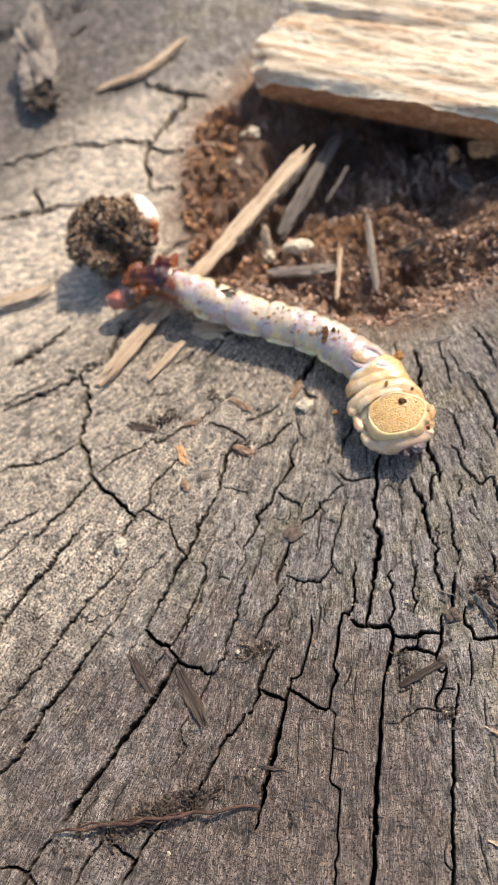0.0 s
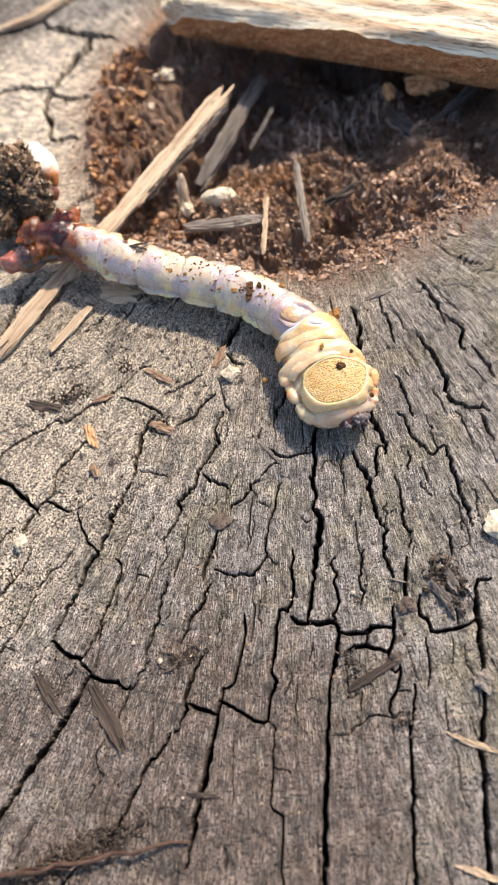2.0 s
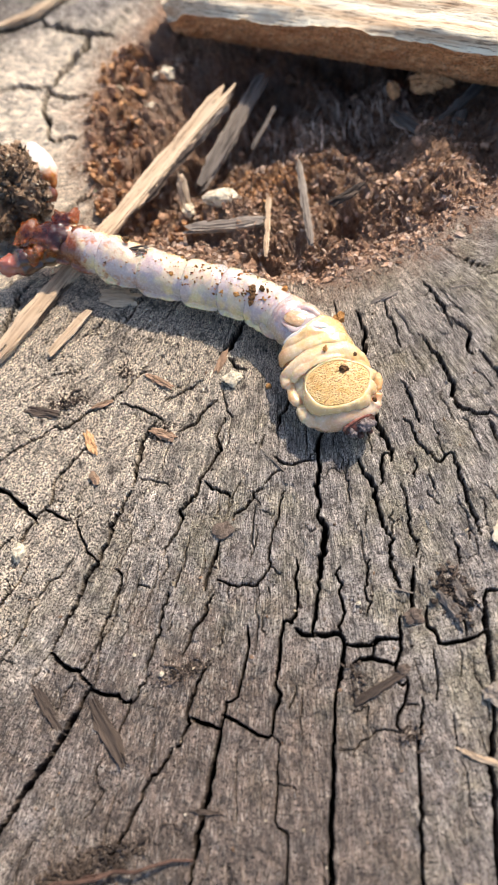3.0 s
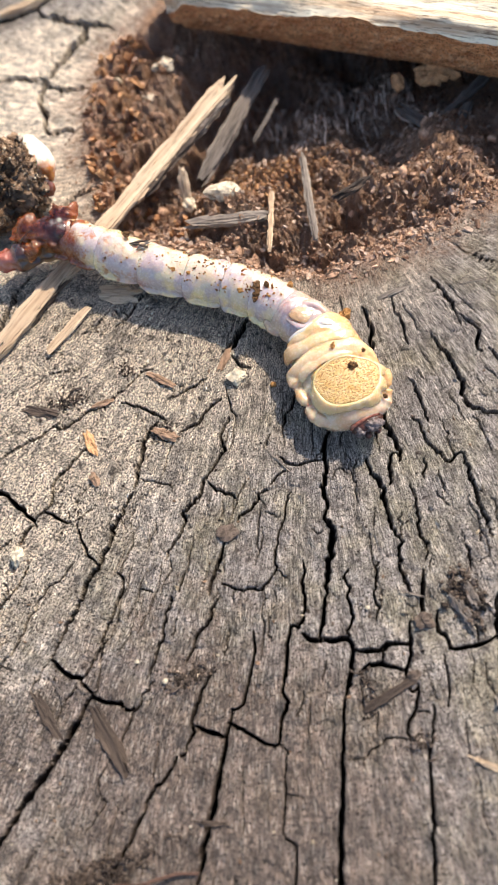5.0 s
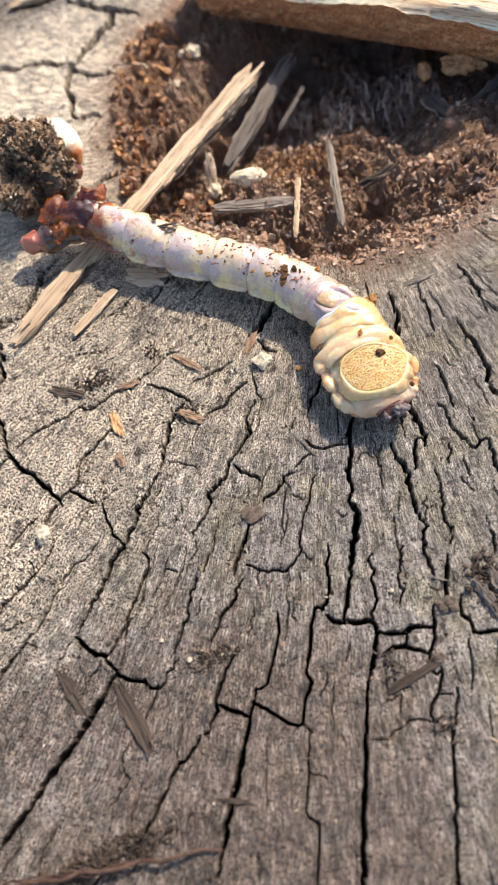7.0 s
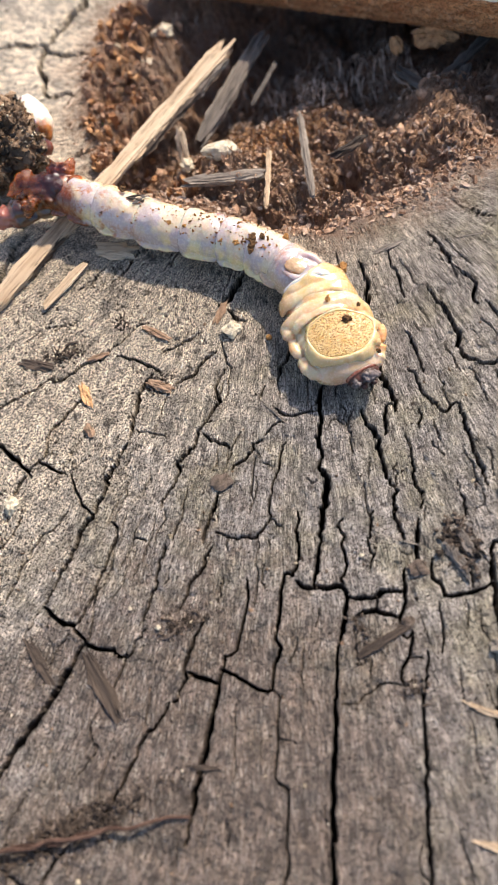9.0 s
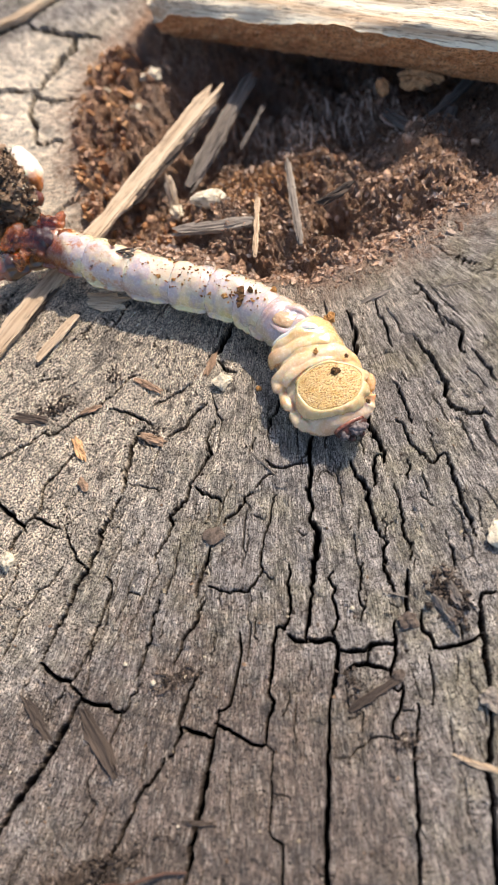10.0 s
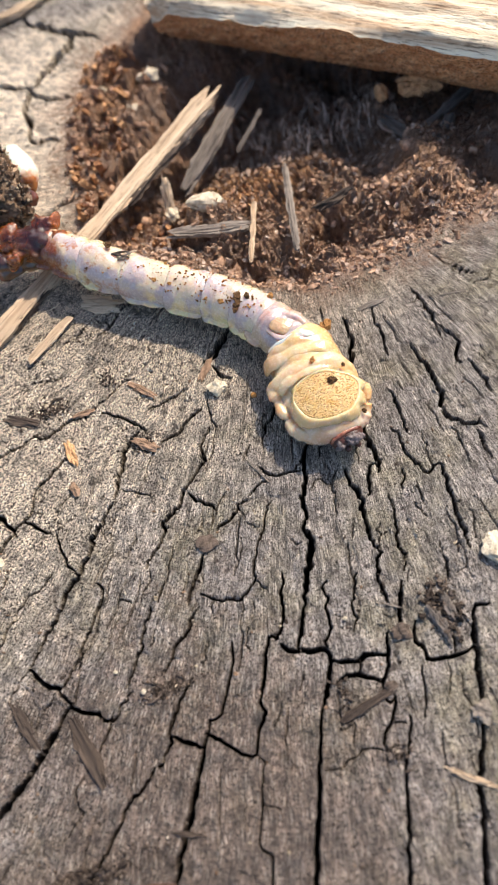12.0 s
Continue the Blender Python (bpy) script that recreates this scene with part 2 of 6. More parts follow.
def ripple(x, y, size, seed=0):
    """Smooth noise from -1 to 1 on plan coordinates, with features of that size."""
    x, y = x / size, y / size
    ix, iy = np.floor(x), np.floor(y)
    fx, fy = x - ix, y - iy
    fx, fy = fx * fx * (3 - 2 * fx), fy * fy * (3 - 2 * fy)
    a, b = hashed(ix, iy, seed), hashed(ix + 1, iy, seed)
    c, d = hashed(ix, iy + 1, seed), hashed(ix + 1, iy + 1, seed)
    return 2 * ((a * (1 - fx) + b * fx) * (1 - fy) + (c * (1 - fx) + d * fx) * fy) - 1


def smooth_step(v, low, high):
    v = np.clip((v - low) / (high - low), 0, 1)
    return v * v * (3 - 2 * v)


# ---- the stump's top ----
CHECKS = []


def check(width, *points, depth=5.0, ragged=0.85):
    """A drying check in the stump along some bends; it tapers towards its ends."""
    if points[-1][1] < -30:  # straighter in the sound wood
        ragged *= 0.45
    if width < 0.16:  # hairlines stay shallow
        depth = min(depth, 1.5 if width < 0.10 else 2.6)
    CHECKS.append((width, depth, ragged, points))


def jagged(points, ragged, rng):
    """The bends of a check with finer and finer kinks between them."""
    line = [np.array(p, float) for p in points]
    for _ in range(5):
        out = [line[0]]
        for a, b in zip(line, line[1:]):
            d = b - a
            size = np.hypot(*d)
            if size > 0.55:
                side = np.array((-d[1], d[0])) / size
                out.append((a + b) / 2 + side * rng.normal() * ragged * 0.15 * min(size, 2.2))
            out.append(b)
        line = out
    return line


def base_height(x, y):
    """The cut of the stump: level in front, falling away behind."""
    k = 9.0
    drop = 0.16 * k * np.log1p(np.exp(np.clip((y - 16.0) / k, -30, 30)))
    return -drop + 0.35 * ripple(x, y, 14, 3) + 0.16 * ripple(x, y, 5, 4) + 0.10 * ripple(x, y, 2.0, 14) - 0.22 * smooth_step(ripple(x, y, 3.3, 15) + 0.4 * ripple(x, y, 0.9, 16), 0.42, 0.60)


HOLLOW = ((-3, 37), (4, 29), (13, 20), (21, 15.5), (31, 15), (46, 17), (72, 20), (80, 60), (45, 84), (20, 80), (9, 73), (2, 64), (-2, 50))


def hollow_depth(x, y):
    """How far a place lies inside the rotten hollow, in millimetres (minus: outside)."""
    best, inside = np.full(x.shape, 1e9), np.zeros(x.shape, bool)
    for (ax, ay), (bx, by) in zip(HOLLOW, HOLLOW[1:] + HOLLOW[:1]):
        dx, dy = bx - ax, by - ay
        u = np.clip(((x - ax) * dx + (y - ay) * dy) / (dx * dx + dy * dy), 0, 1)
        best = np.minimum(best, np.hypot(x - ax - u * dx, y - ay - u * dy))
        cross = (ay > y) != (by > y)
        inside ^= cross & (x < ax + (y - ay) * dx / (dy if dy else 1e-9))
    return np.where(inside, best, -best)


def surface(x, y):
    """Height of the stump's top with its hollow, and how rotten it is; no checks."""
    z = base_height(x, y)
    turn, away = np.arctan2(y - PITH[1], x - PITH[0]), np.hypot(x - PITH[0], y - PITH[1])
    inside = hollow_depth(x, y) + 1.6 * ripple(x, y, 5, 11) + 0.8 * ripple(x, y, 1.7, 12)
    rot = smooth_step(inside, -1.6, 0.8)
    firm = 1 - rot
    z = z + firm * (0.06 * ripple(turn * 60, away * 0.06, 0.8, 5) + 0.07 * ripple(turn * 60, away * 0.05, 0.33, 6) + 0.03 * ripple(x, y, 0.27, 7) + 0.04 * ripple(x, y, 0.7, 8) + 0.03 * ripple(turn * 60, away * 0.3, 0.21, 9) - 0.5 * np.clip(ripple(turn * 60, away * 0.5, 0.42, 10) - 0.5, 0, 1) * (0.6 + 0.4 * ripple(x, y, 8, 13)))
    z = z - firm * 0.35 * smooth_step(y, -20, -4) * smooth_step(ripple(x, y, 0.42, 17) + 0.35 * ripple(x, y, 4, 18) - 0.5 * smooth_step(x - 0.6 * y, -8, 22), 0.78, 0.92)
    sink = 2.6 * smooth_step(inside, 0.2, 4) + 4.0 * smooth_step(inside, 6, 24) + 7.0 * np.exp(-((x - 29) ** 2 + (y - 24.5) ** 2) / 12.0) + 4.0 * np.exp(-((x - 14) ** 2 + (y - 37.5) ** 2) / 9.0) + 6.0 * smooth_step(inside, 8, 18) * smooth_step(y - 0.25 * x, 34, 44) - 4.2 * np.exp(-(((x - 21) / 7.0) ** 2 + ((y - 38.5) / 4.0) ** 2))
    lumps = 3.2 * ripple(x, y, 6.5, 21) + 1.7 * np.abs(ripple(x, y, 2.8, 22)) + 0.8 * ripple(x, y, 1.1, 23) + 0.6 * ripple(x * 1.6, y * 0.7, 0.5, 24) + 0.3 * ripple(x, y, 0.3, 26) - 1.0
    along_x, along_y = x * 0.8 - y * 0.6 + 0.5 * ripple(x, y, 2.0, 27), x * 0.6 + y * 0.8 + 0.5 * ripple(x, y, 2.0, 28)
    blocks = 3.0 * (hashed(np.floor(along_x / 2.3), np.floor(along_y / 3.1), 29) - 0.5) + 1.2 * (hashed(np.floor(along_x / 1.0), np.floor(along_y / 1.3), 30) - 0.5)
    lumps = lumps + (blocks - 0.3 * lumps) * (1 - smooth_step(x - 0.25 * (y - 50), 9, 14)) * smooth_step(y, 38, 44)
    return z - sink + lumps * smooth_step(inside, -0.5, 4) + rot * 0.25 * ripple(x, y, 0.5, 25), rot


def steps(*stretches):
    """Grid lines: (from, to, spacing) one after the other."""
    lines = []
    for a, b, d in stretches:
        lines += list(np.linspace(a, b, max(2, int(round((b - a) / d)) + 1)))[:-1]
    return np.array(lines + [stretches[-1][1]])


STUMP_RADIUS, STUMP_HEIGHT = 210.0, 190.0


def build_stump():
    xs = steps((-420, -66, 10), (-66, -46, 0.22), (-46, 38, 0.105), (38, 75, 0.45), (75, 420, 10))
    ys = steps((-420, -76, 10), (-76, -66, 0.5), (-66, -57, 0.2), (-57, 26, 0.105), (26, 95, 0.38), (95, 125, 0.7), (120, 420, 10))
    x, y = np.meshgrid(xs, ys)
    z, rot = surface(x, y)
    cut = np.zeros(x.shape)
    rng = np.random.default_rng(5)
    for width, depth, ragged, points in CHECKS:
        line = jagged(points, ragged, rng)
        count = len(line) - 1
        wobble = np.convolve(rng.uniform(0.45, 1.4, count + 4), np.ones(3) / 3, "same")
        for i, (a, b) in enumerate(zip(line, line[1:])):
            u = (i + 0.5) / count
            half = 0.52 * width * wobble[i] * min(1.0, 0.25 + 3.0 * min(u, 1 - u))
            reach = half + 0.25
            x0, x1 = np.searchsorted(xs, (min(a[0], b[0]) - reach, max(a[0], b[0]) + reach))
            y0, y1 = np.searchsorted(ys, (min(a[1], b[1]) - reach, max(a[1], b[1]) + reach))
            if x1 <= x0 or y1 <= y0:
                continue
            px, py = x[y0:y1, x0:x1], y[y0:y1, x0:x1]
            d = b - a
            v = np.clip(((px - a[0]) * d[0] + (py - a[1]) * d[1]) / max(d @ d, 1e-9), 0, 1)
            far = np.hypot(px - a[0] - v * d[0], py - a[1] - v * d[1])
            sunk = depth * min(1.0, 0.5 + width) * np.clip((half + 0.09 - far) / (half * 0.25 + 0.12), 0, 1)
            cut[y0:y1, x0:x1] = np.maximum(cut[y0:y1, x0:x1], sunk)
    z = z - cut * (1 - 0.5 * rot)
    r = np.hypot(x, y)
    over = np.maximum(r - STUMP_RADIUS, 0)
    shrink = np.where(over > 0, STUMP_RADIUS / np.maximum(r, 1e-6), 1.0)
    shrink = np.where(over > 0, shrink * (1 + 0.03 * ripple(np.arctan2(y, x) * 60, over, 9, 40)), shrink)
    coords = np.stack((x * shrink, y * shrink, np.maximum(z - over, -STUMP_HEIGHT - 5)), -1).reshape(-1, 3) * MM
    ny, nx = x.shape
    index = np.arange(nx * ny).reshape(ny, nx)
    quads = np.stack((index[:-1, :-1], index[:-1, 1:], index[1:, 1:], index[1:, :-1]), -1).reshape(-1, 4)
    data = bpy.data.meshes.new("wood")
    data.vertices.add(len(coords))
    data.vertices.foreach_set("co", coords.ravel())
    data.loops.add(quads.size)
    data.loops.foreach_set("vertex_index", quads.ravel())
    data.polygons.add(len(quads))
    data.polygons.foreach_set("loop_start", np.arange(0, quads.size, 4))
    data.polygons.foreach_set("use_smooth", np.ones(len(quads), bool))
    near = smooth_step(hollow_depth(x, y) + 2.0 * ripple(x, y, 4, 91) + 1.2 * ripple(x, y, 1.1, 92), -8.0, 0.0) * smooth_step(y, 6, 12)
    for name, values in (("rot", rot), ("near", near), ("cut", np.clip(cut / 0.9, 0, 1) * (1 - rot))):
        data.attributes.new(name, "FLOAT", "POINT").data.foreach_set("value", values.ravel().astype(np.float32))
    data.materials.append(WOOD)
    data.update()
    data.validate()
    ob = thing("tree_stump", "grey weathered sawn stump with radial cracks and rotten hollow", "tree stump")
    part("wood", data, ob)
    return ob


def heights(points):
    """Heights of the stump's top under many places."""
    p = np.array([q[:2] for q in points], float)
    return surface(p[:, 0], p[:, 1])[0]


def settle(spots):
    """Puts (x, y, lift, ...) on the stump's top: z becomes the height there plus the lift."""
    return [(s[0], s[1], z + s[2], *s[3:]) for s, z in zip(spots, heights(spots))]


def add_checks():
    """The drying checks that run outwards from the rotten heart."""
    check(0.21, (-0.2, 23.2), (-1.4, 23.1), (-2.7, 23.0), (-3.9, 22.0), (-4.9, 21.3), (-6.2, 20.6), (-7.1, 20.4))
    check(0.10, (-5.1, 21.3), (-6.1, 22.1), (-6.6, 23.1), (-7.5, 22.7), (-8.5, 22.2), (-9.4, 21.8), (-10.4, 21.5), (-11.5, 21.3), (-12.3, 20.7))
    check(0.06, (-3.5, 19.0), (-4.9, 18.5), (-5.6, 18.0))
    check(0.05, (-12.8, 16.5), (-14.3, 16.8), (-15.4, 17.0), (-16.5, 17.2), (-17.8, 17.0), (-18.9, 15.8), (-19.7, 14.4))
    check(0.20, (-4.8, 12.2), (-5.8, 12.4), (-6.7, 12.1), (-7.9, 11.5), (-8.8, 11.0), (-9.6, 10.9), (-10.5, 10.4), (-11.6, 10.2), (-12.6, 10.0), (-13.4, 10.0), (-14.4, 10.2), (-15.2, 9.9), (-16.4, 9.5), (-17.5, 9.2), (-18.3, 9.3), (-18.9, 10.0), (-19.7, 9.8), (-20.7, 9.4), (-21.8, 9.2), (-22.9, 9.4), (-23.9, 9.3), (-24.7, 9.0), (-25.9, 8.7), (-26.8, 8.5), (-28.0, 8.2))
    check(0.13, (-9.9, 9.3), (-9.0, 8.4), (-8.1, 7.8), (-7.4, 7.0), (-6.6, 5.9), (-5.7, 4.6))
    check(0.23, (-15.6, 5.2), (-16.7, 5.1), (-17.4, 4.6), (-18.5, 4.1), (-19.4, 3.7), (-20.3, 3.3), (-21.0, 2.8), (-21.4, 2.2), (-21.9, 0.9), (-22.7, 0.1), (-23.6, -0.3), (-24.8, -1.1))
    check(0.40, (-6.8, 4.7), (-8.1, 4.1), (-8.9, 3.4), (-9.5, 2.3), (-10.3, 1.0), (-11.0, 0.0), (-11.5, -0.9), (-12.2, -1.8))
    check(0.13, (-4.8, 7.1), (-4.0, 7.5), (-2.8, 7.3), (-2.0, 7.4), (-1.2, 7.6), (-0.3, 7.8), (0.3, 8.0), (0.9, 8.0))
    check(0.06, (-4.1, 13.9), (-5.0, 13.5), (-6.0, 13.0))
    check(0.05, (-11.0, -1.4), (-9.5, -2.5), (-8.1, -3.9))
    check(0.79, (9.8, 13.3), (8.8, 13.4), (8.0, 12.8), (7.3, 12.2), (6.5, 11.7), (5.8, 10.9), (5.0, 10.7), (4.3, 10.5))
    check(0.27, (5.1, 9.6), (5.3, 8.8), (5.3, 8.0), (5.8, 7.4), (6.4, 6.8))
    check(0.26, (1.5, 4.4), (0.9, 4.3), (0.1, 4.2), (-0.7, 3.7), (-1.4, 3.3), (-2.0, 2.7), (-3.0, 2.6), (-3.9, 2.4), (-4.6, 2.4))
    check(0.09, (2.7, 5.5), (2.5, 4.3), (2.4, 3.2), (2.2, 2.2), (2.4, 1.4))
    check(0.25, (1.5, 1.7), (0.7, 1.0), (0.2, 0.4), (-0.3, 0.0), (-0.4, -0.7), (-0.8, -1.4), (-0.5, -2.1), (-1.5, -2.6), (-2.2, -3.2), (-3.0, -3.8), (-3.8, -4.3), (-4.5, -4.9), (-5.0, -5.5), (-5.6, -6.2), (-6.5, -6.6), (-7.5, -7.1), (-8.0, -8.0), (-8.6, -8.8), (-9.4, -9.7), (-10.2, -10.1), (-10.9, -10.7), (-11.7, -11.6))
    check(0.17, (-12.8, -15.8), (-13.4, -17.0), (-14.3, -18.1), (-15.1, -19.1), (-16.0, -20.1), (-16.7, -21.2), (-17.6, -22.2), (-18.2, -22.9))
    check(0.10, (-17.9, -23.7), (-18.7, -24.4), (-19.8, -25.1), (-20.5, -25.6), (-21.4, -26.2), (-22.1, -26.9), (-22.8, -27.5), (-23.5, -28.2), (-23.8, -29.0))
    check(0.06, (-11.4, -11.8), (-12.1, -13.3), (-13.0, -14.0), (-13.6, -14.8))
    check(0.11, (-10.5, -14.0), (-11.1, -14.8), (-11.8, -15.6))
    check(0.16, (10.2, 1.2), (9.4, 0.2), (8.4, -0.6), (7.7, -1.5), (7.1, -2.0))
    check(0.08, (5.2, -2.5), (4.5, -3.0), (3.7, -3.9))
    check(0.39, (12.2, -4.7), (11.4, -5.2), (10.7, -6.1), (10.1, -6.8), (10.1, -7.4), (9.8, -8.4), (9.0, -9.7), (8.2, -10.8), (8.1, -11.6), (8.0, -12.7), (7.4, -13.6), (7.0, -14.2))
    check(0.50, (7.0, -14.0), (7.2, -15.1), (7.2, -16.2), (6.7, -17.1), (6.0, -17.9), (5.2, -19.0), (4.8, -19.9), (4.3, -21.1), (3.7, -22.3))
    check(0.30, (3.5, -22.5), (2.5, -23.8), (1.9, -25.0), (1.5, -25.5), (0.9, -26.8))
    check(0.08, (10.1, -6.8), (9.3, -7.0), (8.6, -7.6))
    check(0.15, (9.8, -7.9), (9.3, -7.8), (8.3, -7.5), (7.2, -7.4), (6.2, -7.1), (5.7, -6.6), (5.4, -5.9), (5.1, -5.5))
    check(0.11, (5.4, -7.4), (4.7, -7.3), (4.0, -7.5), (3.4, -7.9), (2.8, -8.2))
    check(0.18, (2.2, -8.6), (1.5, -8.7), (0.8, -9.2), (-0.0, -9.6), (-0.6, -10.1), (-1.3, -10.2), (-2.1, -10.3), (-2.5, -10.8))
    check(0.18, (-3.9, -5.0), (-3.5, -5.8), (-2.8, -6.6), (-2.0, -7.4), (-1.7, -8.1))
    check(0.05, (0.0, -6.9), (-0.7, -7.4), (-1.5, -8.2), (-2.1, -9.1), (-2.6, -9.7))
    check(0.14, (4.6, -10.0), (3.7, -10.8), (3.0, -12.0), (2.3, -12.9), (1.5, -13.7), (0.9, -14.5), (0.1, -15.7), (-0.3, -16.6), (-0.4, -17.5), (-1.0, -18.1), (-1.6, -18.4), (-2.4, -18.8), (-3.0, -19.2), (-3.8, -18.7), (-4.5, -18.4), (-5.3, -18.2), (-5.9, -17.8), (-6.4, -17.2), (-6.9, -16.8))
    check(0.05, (-0.7, -17.8), (-0.3, -18.6), (0.1, -19.1))
    check(0.31, (-5.0, -12.7), (-5.7, -13.5), (-6.4, -14.3), (-7.1, -15.1), (-7.8, -15.9), (-8.4, -16.7), (-8.7, -17.3))
    check(0.23, (-7.9, -18.2), (-8.7, -18.7), (-9.3, -19.5), (-10.0, -20.1), (-10.7, -20.5), (-11.4, -20.8), (-11.9, -21.2), (-12.4, -22.0), (-13.2, -22.6), (-13.8, -23.2))
    check(0.05, (-5.7, -17.5), (-6.4, -18.7), (-6.5, -19.3))
    check(0.05, (-8.0, -21.8), (-8.8, -22.8), (-9.6, -24.2))
    check(0.19, (-5.7, -23.1), (-6.1, -24.3), (-6.4, -25.2), (-7.1, -26.2), (-7.9, -27.3), (-8.6, -28.2), (-9.2, -29.0), (-9.7, -29.7), (-10.4, -29.9), (-11.1, -29.8), (-11.5, -30.6))
    check(0.05, (-3.4, -22.4), (-3.9, -23.2), (-4.4, -24.0), (-4.1, -24.6))
    check(0.05, (-1.8, -19.9), (-2.0, -20.9))
    check(0.23, (2.5, -18.3), (1.8, -19.7), (1.3, -20.9), (1.2, -21.6), (0.8, -22.4), (0.1, -23.5), (-0.5, -24.3), (-0.9, -24.7), (-1.5, -24.2), (-2.0, -24.6))
    check(0.29, (-1.7, -24.1), (-2.4, -25.2), (-3.0, -26.3), (-3.6, -27.4), (-4.2, -28.5), (-4.8, -29.5), (-5.4, -30.3))
    check(0.25, (-5.2, -29.9), (-5.3, -30.6), (-5.1, -31.4), (-5.7, -32.1), (-6.4, -32.6), (-6.9, -33.5), (-7.3, -34.3), (-7.7, -34.9))
    check(0.12, (-7.8, -34.9), (-7.4, -35.5), (-7.2, -36.0), (-7.8, -36.9), (-8.3, -37.9), (-8.8, -39.2), (-9.4, -40.4), (-10.1, -41.6), (-10.6, -42.6), (-10.7, -43.4), (-10.3, -43.9), (-9.9, -44.5), (-10.3, -45.3), (-10.8, -46.5), (-11.4, -47.6), (-12.1, -49.0), (-16.9, -59.5), (-22.3, -70.0))
    check(0.42, (-0.8, -25.4), (-0.5, -26.0), (-0.1, -26.5), (0.8, -26.9), (1.6, -27.3), (2.6, -27.6), (3.5, -27.9), (3.7, -28.4), (3.5, -29.1))
    check(0.05, (0.4, -29.1), (-0.3, -30.1), (-0.9, -30.8))
    check(0.27, (22.6, 8.6), (22.7, 7.8), (22.5, 6.8), (22.1, 5.8))
    check(0.48, (22.6, 6.1), (21.8, 4.4), (21.2, 2.9), (20.6, 1.4))
    check(0.13, (26.5, 8.2), (26.2, 7.2), (25.9, 6.3), (26.1, 5.7), (26.0, 4.6), (25.9, 3.7), (25.6, 2.5), (25.4, 1.3))
    check(0.27, (32.3, 8.8), (32.6, 7.4), (32.7, 6.1), (32.6, 4.9), (32.7, 3.5), (32.5, 2.1), (32.4, 1.1))
    check(0.23, (32.6, 2.8), (33.1, 2.0), (33.5, 1.0), (33.8, 0.1), (33.8, -1.0), (33.4, -1.5), (32.8, -2.3), (33.0, -3.4))
    check(0.36, (28.5, 1.4), (28.7, 0.0), (28.9, -1.3), (28.9, -2.6), (28.9, -3.8), (28.9, -4.9), (29.1, -5.9), (28.6, -6.7), (28.1, -7.2), (28.1, -8.3), (28.4, -9.5), (29.3, -10.0), (29.6, -10.7), (30.4, -11.0), (31.3, -11.0), (31.7, -12.0))
    check(0.19, (33.9, -3.3), (34.1, -4.7), (34.2, -6.0), (34.3, -7.3), (34.4, -8.2))
    check(0.38, (30.6, -12.0), (30.4, -13.6), (30.3, -14.6), (30.4, -15.6))
    check(0.19, (23.4, -3.0), (23.6, -4.1), (23.5, -5.2), (23.3, -6.3), (23.2, -7.5), (22.9, -8.8))
    check(0.05, (24.8, -2.4), (24.8, -3.3), (25.0, -3.8))
    check(0.18, (21.4, -7.6), (21.9, -8.2), (21.9, -8.9), (21.8, -9.9), (21.6, -10.7), (21.9, -11.7), (22.0, -12.7), (22.4, -13.5), (22.9, -14.4), (23.6, -14.1), (24.2, -13.9))
    check(0.05, (24.5, -9.4), (24.2, -10.4), (23.9, -11.9), (23.7, -13.0), (23.6, -13.9))
    check(0.08, (27.9, -10.5), (28.1, -11.8), (28.1, -12.9), (28.0, -14.0), (27.9, -15.1))
    check(0.39, (20.0, -3.5), (19.2, -4.8), (18.5, -6.1), (18.2, -7.2), (18.1, -8.3), (18.5, -9.1), (18.3, -9.9), (18.0, -11.0), (17.8, -11.7))
    check(0.18, (17.9, -10.7), (17.0, -10.8), (16.5, -11.6), (16.2, -12.6), (15.8, -13.6), (15.4, -13.9))
    check(0.38, (14.3, -9.9), (14.2, -10.9), (14.0, -11.8), (14.3, -12.3), (14.5, -13.3), (14.4, -14.5), (14.1, -15.5), (13.8, -16.8), (13.5, -17.8), (13.6, -19.0), (13.7, -20.0))
    check(0.05, (13.2, -9.6), (12.4, -10.8), (11.8, -12.5), (11.2, -14.2))
    check(0.27, (24.5, -13.8), (24.3, -15.2), (24.2, -16.3), (24.1, -17.4), (24.0, -18.5), (23.7, -19.5), (23.6, -20.6), (23.4, -21.6), (23.3, -22.6), (23.2, -24.0))
    check(0.11, (20.4, -12.7), (20.0, -13.9), (19.4, -14.8))
    check(0.08, (21.3, -14.6), (21.0, -15.9), (20.9, -17.0), (20.9, -17.6))
    check(0.05, (20.0, -16.9), (20.2, -18.2), (20.5, -18.9))
    check(0.05, (13.3, -5.7), (12.3, -7.2))
    check(0.05, (16.7, -7.3), (16.4, -8.7), (16.1, -9.8))
    check(0.24, (13.8, -19.8), (13.9, -20.5), (13.1, -20.9), (12.7, -21.8), (12.3, -22.8), (12.2, -23.8), (12.0, -24.6), (12.1, -25.5), (11.8, -26.2))
    check(0.08, (15.2, -17.5), (14.8, -18.7), (14.0, -20.2))
    check(0.17, (17.5, -14.9), (17.5, -15.9), (17.3, -16.9), (16.8, -18.2), (16.2, -19.7), (15.9, -20.9), (16.0, -21.7), (16.4, -21.9))
    check(0.11, (16.4, -21.7), (15.8, -22.9), (15.3, -23.4))
    check(0.05, (15.8, -23.6), (15.1, -24.7))
    check(0.33, (14.5, -24.4), (13.8, -25.6), (13.2, -26.7), (12.6, -27.8), (11.9, -28.9), (11.6, -29.2))
